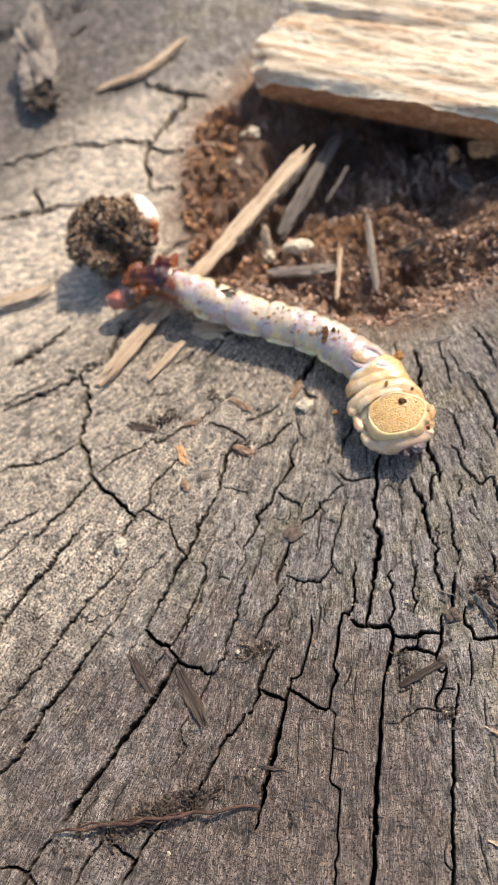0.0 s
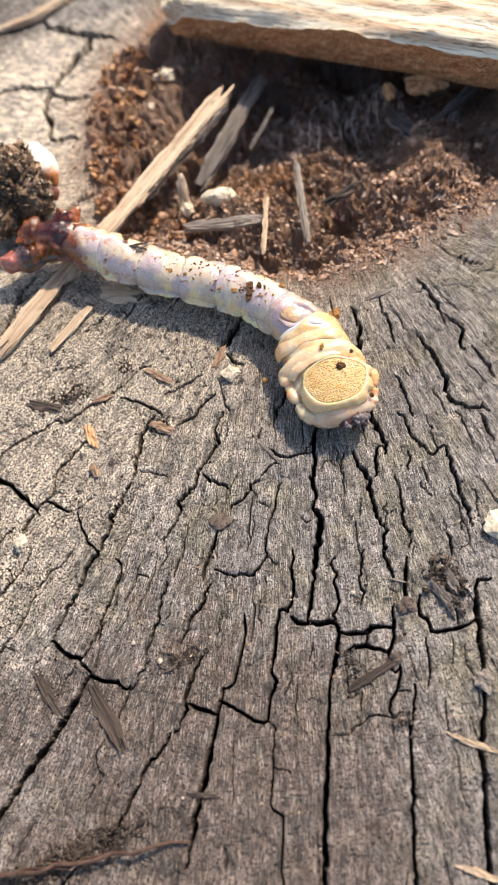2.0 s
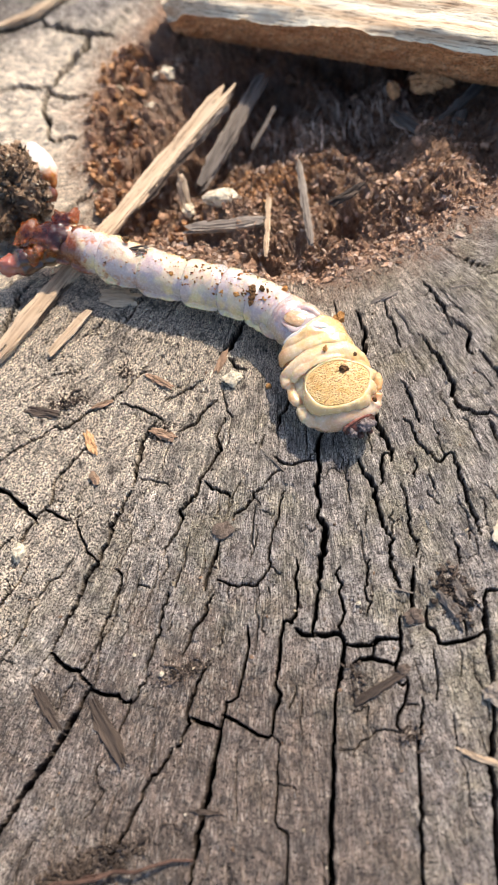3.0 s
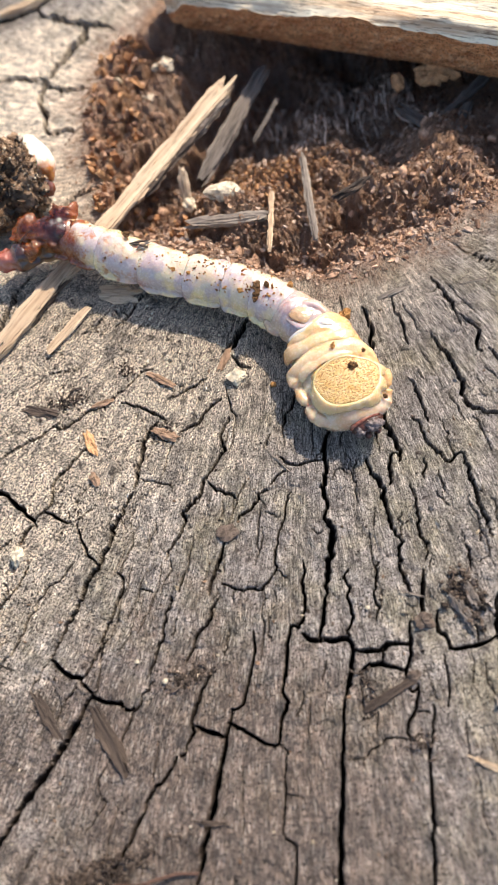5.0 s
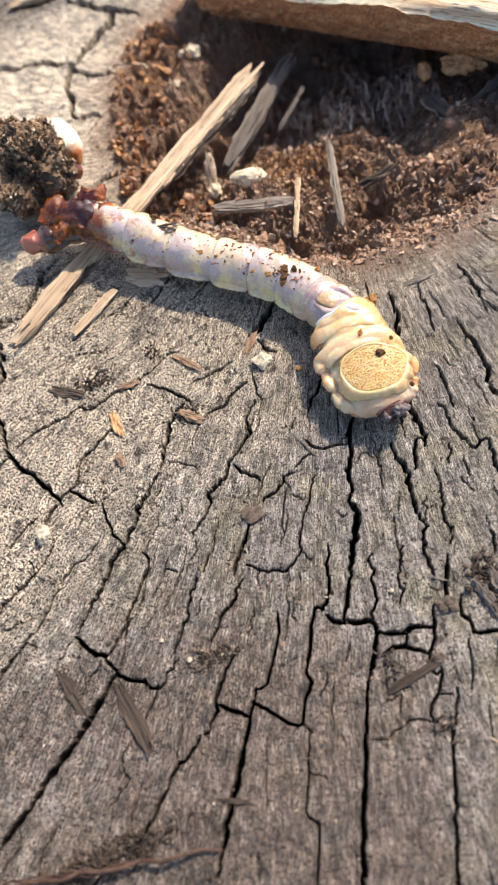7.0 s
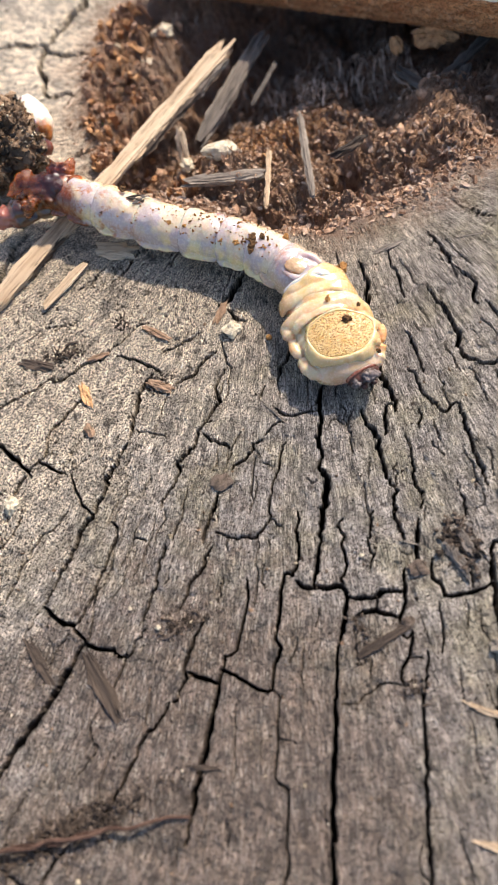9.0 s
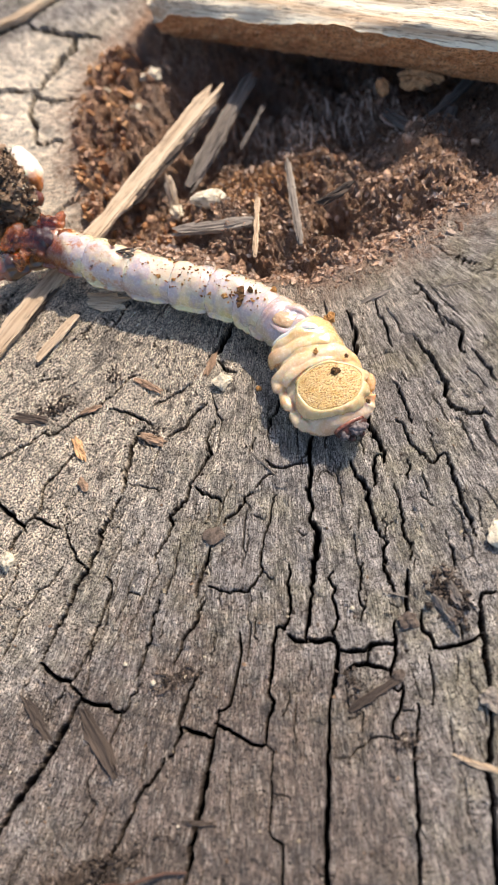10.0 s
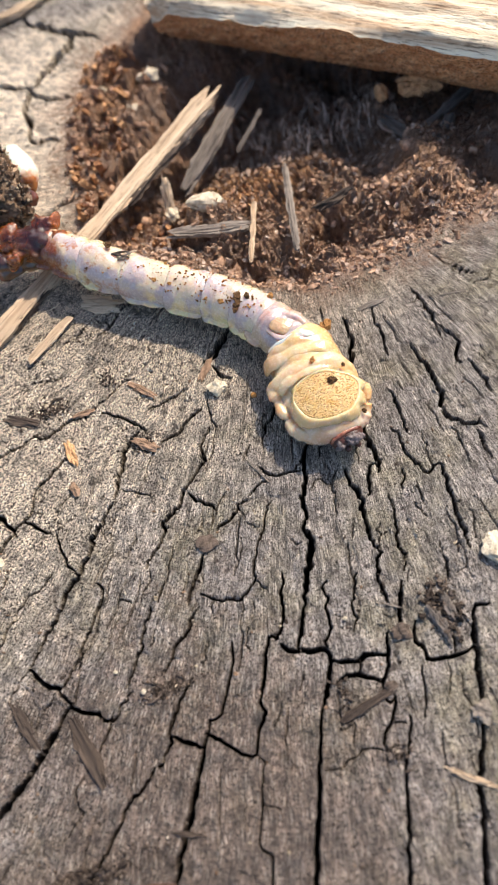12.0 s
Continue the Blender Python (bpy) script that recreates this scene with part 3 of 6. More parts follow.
    check(0.14, (10.3, -21.6), (9.6, -22.7), (8.8, -24.1), (8.0, -25.6), (7.2, -27.3))
    check(0.17, (6.8, -21.1), (6.0, -22.5), (5.4, -23.7), (5.4, -24.7), (5.1, -25.6), (4.4, -26.7), (3.9, -27.7))
    check(0.41, (3.6, -28.4), (3.5, -29.4), (3.0, -30.2), (2.4, -31.3), (1.7, -32.3), (0.9, -33.2))
    check(0.39, (1.4, -32.5), (0.9, -33.2), (0.2, -34.2), (-0.6, -35.8), (-1.4, -37.3), (-2.2, -38.8), (-2.6, -39.9), (-3.3, -41.4), (-4.0, -42.9), (-4.8, -44.3), (-5.8, -46.2), (-6.8, -48.1), (-7.9, -50.7), (-12.3, -60.4), (-17.2, -70.0))
    check(0.35, (3.5, -28.8), (4.2, -29.6), (5.3, -30.0), (6.1, -30.4), (6.7, -30.4), (7.2, -30.1), (7.9, -30.3), (8.6, -30.6), (9.1, -30.9), (9.7, -31.0))
    check(0.13, (6.7, -30.4), (6.2, -31.2), (5.9, -31.5))
    check(0.29, (3.1, -31.7), (4.0, -31.4), (4.9, -31.5), (5.8, -31.7), (6.4, -32.3), (7.1, -32.7), (7.6, -33.3), (8.1, -33.3))
    check(0.25, (10.7, -28.8), (10.1, -29.8), (9.7, -31.0), (9.2, -32.1), (8.5, -32.8), (7.7, -33.8), (7.3, -35.0), (7.6, -35.7), (8.3, -35.4))
    check(0.22, (8.4, -35.1), (8.1, -35.9), (7.3, -36.9), (6.4, -37.8), (5.6, -38.4), (5.1, -39.1), (5.2, -39.6))
    check(0.29, (13.9, -29.0), (13.2, -30.1), (12.9, -31.0), (13.4, -31.6), (13.5, -32.3), (13.3, -33.1), (13.9, -33.5), (14.8, -33.7), (15.6, -33.9), (16.3, -34.0), (17.0, -34.1), (17.7, -34.1), (18.3, -33.9))
    check(0.10, (12.4, -33.5), (12.0, -34.3), (11.8, -35.2), (11.4, -36.4), (10.7, -37.7), (10.2, -38.4))
    check(0.13, (17.1, -30.5), (17.3, -31.2), (16.9, -32.4), (16.4, -33.5))
    check(0.05, (15.0, -34.6), (14.3, -36.3), (13.6, -37.3))
    check(0.29, (22.2, -30.5), (21.3, -30.2), (20.7, -30.0), (20.3, -30.5), (19.7, -31.3))
    check(0.47, (20.1, -30.7), (19.4, -32.2), (18.8, -33.6), (18.1, -35.3), (17.4, -37.0), (16.9, -38.4), (16.4, -39.4))
    check(0.44, (16.6, -38.9), (15.5, -41.3), (14.6, -43.3), (13.3, -45.3), (12.0, -47.7), (10.9, -50.2), (9.6, -53.0), (8.6, -55.4), (7.8, -57.0), (5.1, -63.5), (1.9, -70.0))
    check(0.14, (20.1, -23.6), (19.9, -24.7), (19.7, -25.6), (19.4, -26.2))
    check(0.05, (20.5, -22.0), (20.1, -23.3))
    check(0.07, (22.1, -23.1), (21.8, -24.0))
    check(0.05, (10.8, -18.2), (10.4, -19.4), (10.0, -20.4))
    check(0.05, (12.3, -16.2), (11.6, -17.7))
    check(0.05, (25.0, -20.1), (24.7, -21.8), (24.2, -23.4))
    check(0.27, (8.9, -37.6), (8.5, -38.7), (7.8, -39.9), (7.1, -40.9), (6.4, -41.8), (5.7, -43.3), (4.8, -45.3), (3.9, -47.3), (2.8, -49.7), (1.7, -52.1), (0.7, -54.2), (-2.7, -62.1), (-6.6, -70.0))
    check(0.05, (-1.7, -39.1), (-0.8, -39.4), (0.2, -39.6), (0.9, -39.2), (1.9, -39.2), (2.8, -38.8), (3.7, -39.0), (4.7, -39.6), (5.5, -40.1))
    check(0.05, (3.2, -36.1), (2.6, -37.1), (2.3, -37.9))
    check(0.05, (11.2, -40.4), (10.7, -41.7), (9.7, -43.8))
    check(0.05, (6.7, -37.6), (7.6, -37.8), (8.2, -38.2))
    check(0.22, (-11.6, -25.2), (-12.5, -26.0), (-13.2, -26.5), (-13.7, -27.1), (-14.4, -27.8), (-15.0, -28.5), (-15.5, -29.1), (-15.7, -29.8), (-15.7, -30.3), (-16.4, -30.8), (-16.9, -31.2), (-17.4, -32.0), (-17.9, -32.0))
    check(0.24, (-18.3, -31.9), (-18.9, -32.5), (-19.7, -33.0), (-20.4, -33.5), (-20.8, -33.8), (-21.5, -33.7), (-22.2, -34.3), (-23.1, -35.2), (-23.9, -36.0), (-24.9, -36.8), (-25.9, -37.9), (-27.0, -38.6), (-27.8, -39.2), (-28.5, -39.8), (-29.4, -40.5))
    check(0.31, (-15.3, -29.8), (-14.5, -30.7), (-13.8, -31.2), (-13.1, -31.9), (-12.7, -32.2))
    check(0.51, (-11.4, -30.4), (-11.8, -31.0), (-12.3, -31.6), (-12.8, -32.3), (-13.2, -33.1), (-13.9, -34.0), (-14.5, -35.0), (-15.3, -36.2), (-16.1, -37.4), (-17.0, -38.5), (-17.7, -39.4), (-18.4, -40.6), (-19.1, -41.8), (-19.9, -42.9), (-20.7, -44.0), (-21.6, -45.3))
    check(0.19, (-12.0, -30.8), (-11.2, -31.7), (-10.5, -32.5), (-9.9, -33.2), (-9.4, -33.9), (-8.7, -34.6), (-8.2, -35.0), (-7.6, -34.8))
    check(0.05, (-3.2, -31.2), (-3.9, -32.2), (-4.9, -33.1))
    check(0.30, (-27.8, -16.9), (-27.3, -18.0), (-26.8, -18.9), (-26.2, -19.7), (-25.3, -20.2), (-25.1, -21.2), (-24.6, -22.1))
    check(0.29, (-24.8, -21.9), (-24.3, -23.0), (-23.5, -23.7), (-22.6, -24.2), (-22.0, -24.9), (-21.4, -25.5), (-20.9, -25.4))
    check(0.60, (-24.7, -22.3), (-25.7, -23.0), (-26.4, -23.7), (-27.4, -24.5), (-28.3, -25.2), (-29.3, -26.0), (-30.2, -26.7), (-31.2, -27.4), (-32.5, -28.3), (-33.7, -29.0), (-34.9, -29.6), (-36.0, -30.5), (-37.3, -31.5), (-38.5, -32.4))
    check(0.05, (-26.0, -20.9), (-26.8, -21.4), (-27.8, -22.0), (-28.6, -22.5), (-29.2, -23.1))
    check(0.05, (-25.5, -29.8), (-26.2, -30.3), (-27.0, -30.8), (-27.2, -31.7), (-27.3, -32.6), (-26.8, -33.1), (-27.5, -33.7), (-28.4, -34.2), (-29.0, -34.7), (-29.6, -34.9))
    check(0.25, (-24.8, -1.1), (-25.6, -1.5), (-26.3, -2.0), (-27.0, -2.7), (-27.5, -3.0))
    check(0.19, (-23.2, -0.3), (-22.4, -1.1), (-21.9, -1.8), (-21.2, -2.7), (-20.7, -2.8))
    check(0.05, (-20.3, -2.9), (-19.6, -2.9), (-18.9, -2.6), (-17.9, -2.3))
    check(0.15, (-20.1, -3.2), (-20.2, -4.1), (-20.3, -5.1), (-20.2, -5.7), (-20.0, -6.7), (-19.8, -7.9), (-19.5, -8.8))
    check(0.38, (-12.6, -2.4), (-13.4, -2.8), (-14.0, -3.5), (-14.5, -4.3), (-15.2, -4.5), (-15.9, -5.2), (-16.5, -6.1), (-17.1, -7.0), (-18.0, -7.7), (-18.7, -8.5), (-19.3, -9.0), (-20.0, -9.4), (-20.8, -10.1), (-21.6, -10.7), (-22.3, -11.7), (-23.1, -12.5), (-23.9, -13.2), (-24.5, -13.8), (-25.2, -14.6), (-26.0, -15.3), (-26.9, -16.0), (-27.5, -16.7))
    check(0.07, (-27.6, -16.9), (-28.4, -17.3), (-29.3, -17.9), (-30.0, -18.6), (-30.9, -19.4))
    check(0.20, (-17.5, -10.8), (-17.2, -11.4), (-17.3, -12.1), (-17.8, -13.0), (-18.6, -13.7), (-19.2, -14.5), (-19.8, -15.2), (-20.5, -15.7), (-21.2, -16.5), (-21.8, -17.2), (-22.3, -18.1), (-23.1, -18.8), (-23.8, -19.5), (-24.5, -20.0), (-25.1, -20.3))
    check(0.08, (-14.5, -7.7), (-15.4, -8.9), (-16.2, -9.7), (-16.9, -10.5), (-17.4, -11.0))
    check(0.05, (-11.3, -7.0), (-12.0, -8.1), (-12.7, -8.6), (-13.1, -9.1))
    check(0.05, (-16.1, -13.7), (-15.1, -14.0), (-14.6, -14.5))
    check(0.13, (38.5, 9.9), (39.2, 8.8), (40.2, 7.5), (41.0, 6.9))
    check(0.37, (-15.3, 33.5), (-16.5, 32.8), (-17.8, 32.1), (-18.5, 30.7), (-19.4, 29.9), (-20.2, 28.8), (-21.0, 27.2), (-21.8, 26.4), (-23.0, 26.1), (-24.3, 26.7), (-25.3, 26.6), (-26.3, 26.1))
    check(0.43, (-26.8, 26.1), (-26.9, 23.8), (-26.2, 22.4), (-26.2, 21.3), (-27.0, 20.1), (-26.9, 18.6), (-27.8, 17.6), (-28.5, 16.3), (-28.6, 15.3), (-29.4, 14.6), (-29.3, 13.2), (-28.9, 12.0), (-28.8, 10.7), (-29.1, 9.5), (-29.3, 8.2), (-29.1, 6.9))
    check(0.10, (-37.5, 44.2), (-35.4, 44.1), (-33.5, 43.9))
    check(0.14, (-25.9, 35.7), (-27.3, 35.4), (-28.9, 34.5), (-30.5, 33.9), (-32.6, 33.7), (-34.1, 33.5), (-35.6, 32.9), (-36.7, 32.8))
    check(0.23, (-26.7, 26.0), (-28.1, 27.0), (-29.1, 27.7))
    check(0.13, (-30.5, 27.1), (-31.6, 26.4), (-33.0, 25.9), (-34.5, 25.7), (-36.0, 25.5), (-37.5, 25.4), (-39.0, 25.1), (-40.4, 25.1), (-42.3, 24.9))
    check(0.34, (-28.9, 13.9), (-30.6, 13.5), (-31.8, 13.3), (-33.1, 13.1), (-34.0, 12.8), (-35.3, 12.9), (-37.1, 13.2), (-38.4, 13.2), (-39.8, 13.6), (-41.0, 14.2), (-42.4, 13.8), (-44.2, 13.8))
    check(0.37, (-28.8, 7.2), (-30.1, 6.6), (-31.5, 5.9), (-32.6, 5.1), (-33.7, 4.4), (-34.9, 3.8), (-35.9, 3.3), (-37.2, 2.7), (-38.6, 1.8), (-39.8, 1.2))
    check(0.41, (-29.2, 7.4), (-28.6, 6.6), (-28.2, 5.2), (-27.4, 4.2), (-26.6, 2.7), (-26.1, 1.6), (-25.3, 0.1), (-24.7, -1.5))
    check(0.20, (-37.8, 5.7), (-39.7, 5.3), (-41.1, 4.9), (-42.2, 5.1), (-43.4, 4.9), (-44.4, 4.4), (-45.8, 4.2))
    check(0.12, (-40.4, 2.3), (-41.7, 2.1), (-42.9, 1.3), (-43.9, 0.8), (-45.3, 0.3))
    check(0.56, (-32.0, 0.8), (-33.5, -0.1), (-34.5, -0.6), (-35.6, -1.4), (-36.6, -2.0), (-37.3, -2.5), (-38.3, -3.2), (-39.6, -4.1), (-41.0, -4.9), (-42.4, -5.4), (-43.5, -6.4), (-44.8, -7.3), (-46.3, -8.2), (-47.3, -9.1), (-48.8, -10.0))
    check(0.15, (-27.9, -1.9), (-29.3, -2.2), (-30.1, -2.8), (-31.2, -3.4), (-32.3, -4.0))
    check(0.05, (-32.1, -4.5), (-33.5, -5.2), (-34.6, -5.9))
    check(0.26, (-27.0, -5.9), (-28.4, -7.0), (-29.5, -7.9), (-30.5, -8.4), (-31.6, -9.0), (-32.8, -9.4), (-33.9, -10.0), (-35.0, -10.7), (-35.9, -11.4), (-37.1, -12.2), (-38.5, -12.9), (-39.3, -13.5), (-40.2, -14.4), (-41.4, -15.2), (-42.4, -15.8), (-43.6, -16.8), (-44.9, -17.5), (-46.1, -18.3), (-47.3, -19.1), (-48.7, -19.9), (-49.8, -20.6), (-50.9, -21.2))
    check(0.07, (-30.3, -6.5), (-30.2, -8.0), (-30.2, -8.7))
    check(0.11, (-22.0, -7.6), (-23.3, -8.5), (-25.0, -8.9), (-26.2, -9.7), (-27.3, -10.4), (-28.3, -11.3), (-29.3, -12.2), (-30.3, -13.1), (-31.0, -14.0), (-32.1, -14.7), (-33.3, -15.1), (-34.0, -15.8))
    check(0.41, (-33.6, -15.4), (-35.0, -16.4), (-36.0, -17.1), (-37.1, -17.9), (-38.1, -18.7), (-39.2, -19.5), (-40.5, -20.5), (-41.9, -21.3), (-43.1, -22.0), (-44.3, -22.8), (-45.0, -23.7), (-45.9, -24.5), (-47.0, -25.2), (-48.0, -26.4), (-48.8, -27.2), (-50.2, -27.7), (-51.5, -28.1), (-52.7, -28.4))
    check(0.05, (-35.8, -13.1), (-34.0, -12.9), (-31.9, -13.1))
    check(0.50, (-36.5, -31.3), (-37.4, -31.9), (-39.3, -32.9), (-40.7, -33.8), (-42.2, -34.9), (-43.6, -35.8), (-44.8, -36.8))
    check(0.20, (-46.8, -38.1), (-47.9, -38.5), (-48.8, -39.2), (-49.8, -40.0), (-50.7, -40.8), (-51.8, -42.1))
    check(0.20, (-53.9, -39.2), (-52.9, -39.3), (-51.8, -39.8), (-50.9, -40.7), (-50.4, -41.6), (-49.9, -42.7))
    check(0.16, (-40.6, -40.5), (-42.0, -41.2), (-43.1, -42.0), (-44.1, -42.8), (-45.4, -44.2))
    check(0.23, (-39.9, -40.4), (-39.0, -41.5), (-38.4, -42.6), (-37.3, -43.5), (-37.1, -44.0))
    check(0.23, (-32.6, -40.8), (-34.0, -41.5), (-35.4, -42.4), (-36.4, -43.2), (-37.3, -44.1), (-38.5, -45.0), (-39.7, -46.1))
    check(0.53, (-39.9, 24.1), (-34.0, 24.8), (-27.3, 25.2), (-24.3, 26.1))
    check(0.53, (-38.1, 31.9), (-33.0, 33.0), (-26.5, 35.8))
    # the pale wood beyond the hollow
    check(1.2, (7.3, 80.9), (4.2, 77.6), (1.5, 75.2), (-1.7, 72.5), (-3.3, 71.7), depth=7.0)
    check(0.75, (-2.8, 72.2), (-3.6, 70.8), (-4.5, 68.9), (-5.4, 65.8), (-5.6, 62.3), (-6.0, 59.9), depth=7.0)
    check(0.65, (-18.0, 79.2), (-11.8, 75.9), (-9.2, 75.6), (-5.7, 73.7), (-2.8, 72.0), depth=7.0)
    check(0.7, (-31.8, 80.4), (-25.0, 79.2), (-17.8, 79.1), depth=5.0)
    check(1.0, (-0.1, 89.9), (1.2, 87.2), (2.8, 86.6), (4.8, 83.4), (7.3, 80.9), (8.5, 80.4), (10.6, 77.5), depth=6.0)
    check(0.5, (-3.6, 71.2), (-1.4, 68.2), (2.8, 66.1), depth=5.0)
    check(0.6, (-6.1, 59.9), (-4.4, 59.0), (-2.0, 57.5), depth=5.0)
    check(0.5, (-8.1, 43.7), (-5.2, 44.7), (-3.5, 44.7), (-1.6, 44.4))
    check(1.1, (-9.0, 91.6), (-4.6, 90.6), (-0.5, 90.2), (3.6, 91.7), (9.0, 93.8), depth=5.0)
    check(0.8, (-34.0, 65.9), (-27.6, 64.5), (-22.7, 64.2), (-17.2, 61.3), depth=5.0)
    check(0.6, (-26.0, 71.3), (-25.8, 65.5), (-26.3, 64.2))
    check(0.9, (-11.3, 112.7), (-6.5, 114.1))
    # hairline checks along the rays
    rng = np.random.default_rng(9)
    for _ in range(230):
        turn, away = rng.uniform(-3.3, -0.75), rng.uniform(27, 100)
        size = rng.uniform(1.5, 9.0)
        kinks = []
        for k in range(4):
            a, r = turn + rng.normal() * 0.003, away + size * k / 3
            kinks.append((PITH[0] + r * math.cos(a), PITH[1] + r * math.sin(a)))
        check(rng.uniform(0.03, 0.09), *kinks, depth=rng.uniform(0.5, 1.3), ragged=0.5)
    for _ in range(30):
        turn, away = rng.uniform(-3.2, -0.9), rng.uniform(30, 90)
        wide = rng.uniform(0.6, 2.5) / away
        kinks = [(PITH[0] + (away + rng.normal() * 0.4) * math.cos(turn + wide * k), PITH[1] + (away + rng.normal() * 0.4) * math.sin(turn + wide * k)) for k in (0, 0.5, 1)]
        check(rng.uniform(0.04, 0.09), *kinks, depth=1.0, ragged=1.0)


add_checks()
STUMP = build_stump()


def build_ground():
    n = Nodes("leaf_mould_ground")
    p = n.scaled(1, 1, 1)
    a, b = n.noise(p, 18, 6, 0.7), n.noise(p, 3, 3)
    tone = n.mix(n.band(a, 0.35, 0.65), (0.055, 0.04, 0.028), (0.17, 0.125, 0.08))
    tone = n.mix(n.band(b, 0.45, 0.6), tone, (0.09, 0.10, 0.045))
    material = n.done(tone, 0.95, n.bump(a, 0.03))
    xs = steps((-2500, -20, 120), (-20, 20, 1.0), (20, 2500, 120))
    x, y = np.meshgrid(xs, xs)
    z = -STUMP_HEIGHT / 1000 + 0.03 * ripple(x, y, 3.1, 60) * smooth_step(np.hypot(x, y), 0.8, 3)
    verts = np.stack((x, y, z), -1).reshape(-1, 3) / MM
    k = len(xs)
    faces = [(j * k + i, j * k + i + 1, (j + 1) * k + i + 1, (j + 1) * k + i) for j in range(k - 1) for i in range(k - 1)]
    tagged(new("ground", mesh("ground", verts, faces, material)), "brown leaf-littered ground round the stump", "ground", kind="structure")


build_ground()

# ---- shapes of loose things ----
def splinter_mesh(name, length, width, thick, material, seed, bend=0.0, blunt=0.75, ridges=1.0, sides=14, rings=46):
    """A split sliver of wood along x: grooved, tapering, with torn ends."""
    rng = random.Random(seed)
    groove = [1 + ridges * rng.uniform(-0.30, 0.16) for _ in range(sides)]
    torn = [rng.uniform(-1.0, 1.0) for _ in range(sides)]
    verts, faces = [], []
    for i in range(rings):
        u = i / (rings - 1)
        near = min(u, 1 - u) * length / max(width, 0.3)
        end = min(1.0, 0.35 + 0.5 * blunt + near * 0.35)
        swell = 1 + 0.22 * noise.noise((u * length / max(width, 0.3) * 0.30, seed, 1.5)) + 0.12 * noise.noise((u * length / max(width, 0.3), seed, 4.5))
        sway = bend * math.sin(math.pi * u) + 0.12 * width * noise.noise((u * 3, seed, 9.0))
        for kk in range(sides):
            k = kk
            a = 2 * math.pi * k / sides
            c, s = math.cos(a), math.sin(a)
            c, s = math.copysign(abs(c) ** 0.7, c), math.copysign(abs(s) ** 0.7, s)
            k = 14.0 * k / sides
            rough = 1 + 0.30 * ridges * noise.noise((u * length * 0.35 / max(width, 0.2), k * 1.7, seed)) + 0.14 * ridges * noise.noise((u * length * 0.6, k * 4.1, seed)) + 0.16 * ridges * noise.noise((u * length * 1.3 / max(width, 0.2), k * 2.3, seed))
            r = groove[kk] * rough * end * swell
            pull = torn[kk] * width * 0.8 * max(0.0, 1 - near * 0.5) * (1 if u < 0.5 else -1)
            verts.append(((u - 0.5) * length + pull, 0.5 * width * c * r + sway, 0.5 * thick * s * r))
    for i in range(rings - 1):
        for k in range(sides):
            j = (k + 1) % sides
            faces.append((i * sides + k, i * sides + j, (i + 1) * sides + j, (i + 1) * sides + k))
    faces.append(tuple(range(sides))[::-1])
    faces.append(tuple(range((rings - 1) * sides, rings * sides)))
    return mesh(name, verts, faces, material, smooth=False)


def between(a, b, roll=0.0):
    """The pose of a sliver whose ends lie at a and b, in millimetres."""
    a, b = Vector(a), Vector(b)
    d = (b - a).normalized()
    side = Vector((0, 0, 1)).cross(d).normalized()
    m = Matrix((d, side, d.cross(side))).transposed().to_4x4()
    return Matrix.Translation((a + b) / 2 * MM) @ m @ pose(0, 0, 0, roll)


def clod_shape(radii, seed, rough=0.25, detail=3, size=1.0):
    """An irregular lump: vertices and faces."""
    bm = bmesh.new()
    bmesh.ops.create_icosphere(bm, subdivisions=detail, radius=1.0)
    for v in bm.verts:
        p = v.co.copy()
        k = 1 + rough * noise.noise(p * 1.3 * size + Vector((seed, 0, 0))) + 0.6 * rough * noise.noise(p * 3.1 * size + Vector((0, seed, 0)))
        if detail > 2:
            k += 0.35 * rough * noise.noise(p * 7 * size + Vector((0, 0, seed)))
        v.co = Vector((p.x * radii[0], p.y * radii[1], p.z * radii[2])) * k
    verts, faces = [tuple(v.co) for v in bm.verts], [tuple(v.index for v in f.verts) for f in bm.faces]
    bm.free()
    return verts, faces


def clod_mesh(name, radii, material, seed, rough=0.25, detail=3, smooth=True, size=1.0):
    return mesh(name, *clod_shape(radii, seed, rough, detail, size), material, smooth)


GRAINS = [clod_shape((1, 1, 1), s, 0.9, 1) for s in range(8)]


def scatter(name, spots, material, smooth=False):
    """Many small lumps joined: spots of (x, y, z, size, flat, turn)."""
    verts, faces = [], []
    for i, (x, y, z, size, flat, turn) in enumerate(spots):
        gv, gf = GRAINS[i % len(GRAINS)]
        base = len(verts)
        m = Euler((turn * 1.7, turn * 2.3, turn)).to_matrix() @ Matrix.Diagonal((size, size * (0.55 + 0.4 * math.sin(turn) ** 2), size * flat))
        verts += [tuple(Vector((x, y, z)) + m @ Vector(v)) for v in gv]
        faces += [tuple(base + j for j in f) for f in gf]
    return mesh(name, verts, faces, material, smooth)


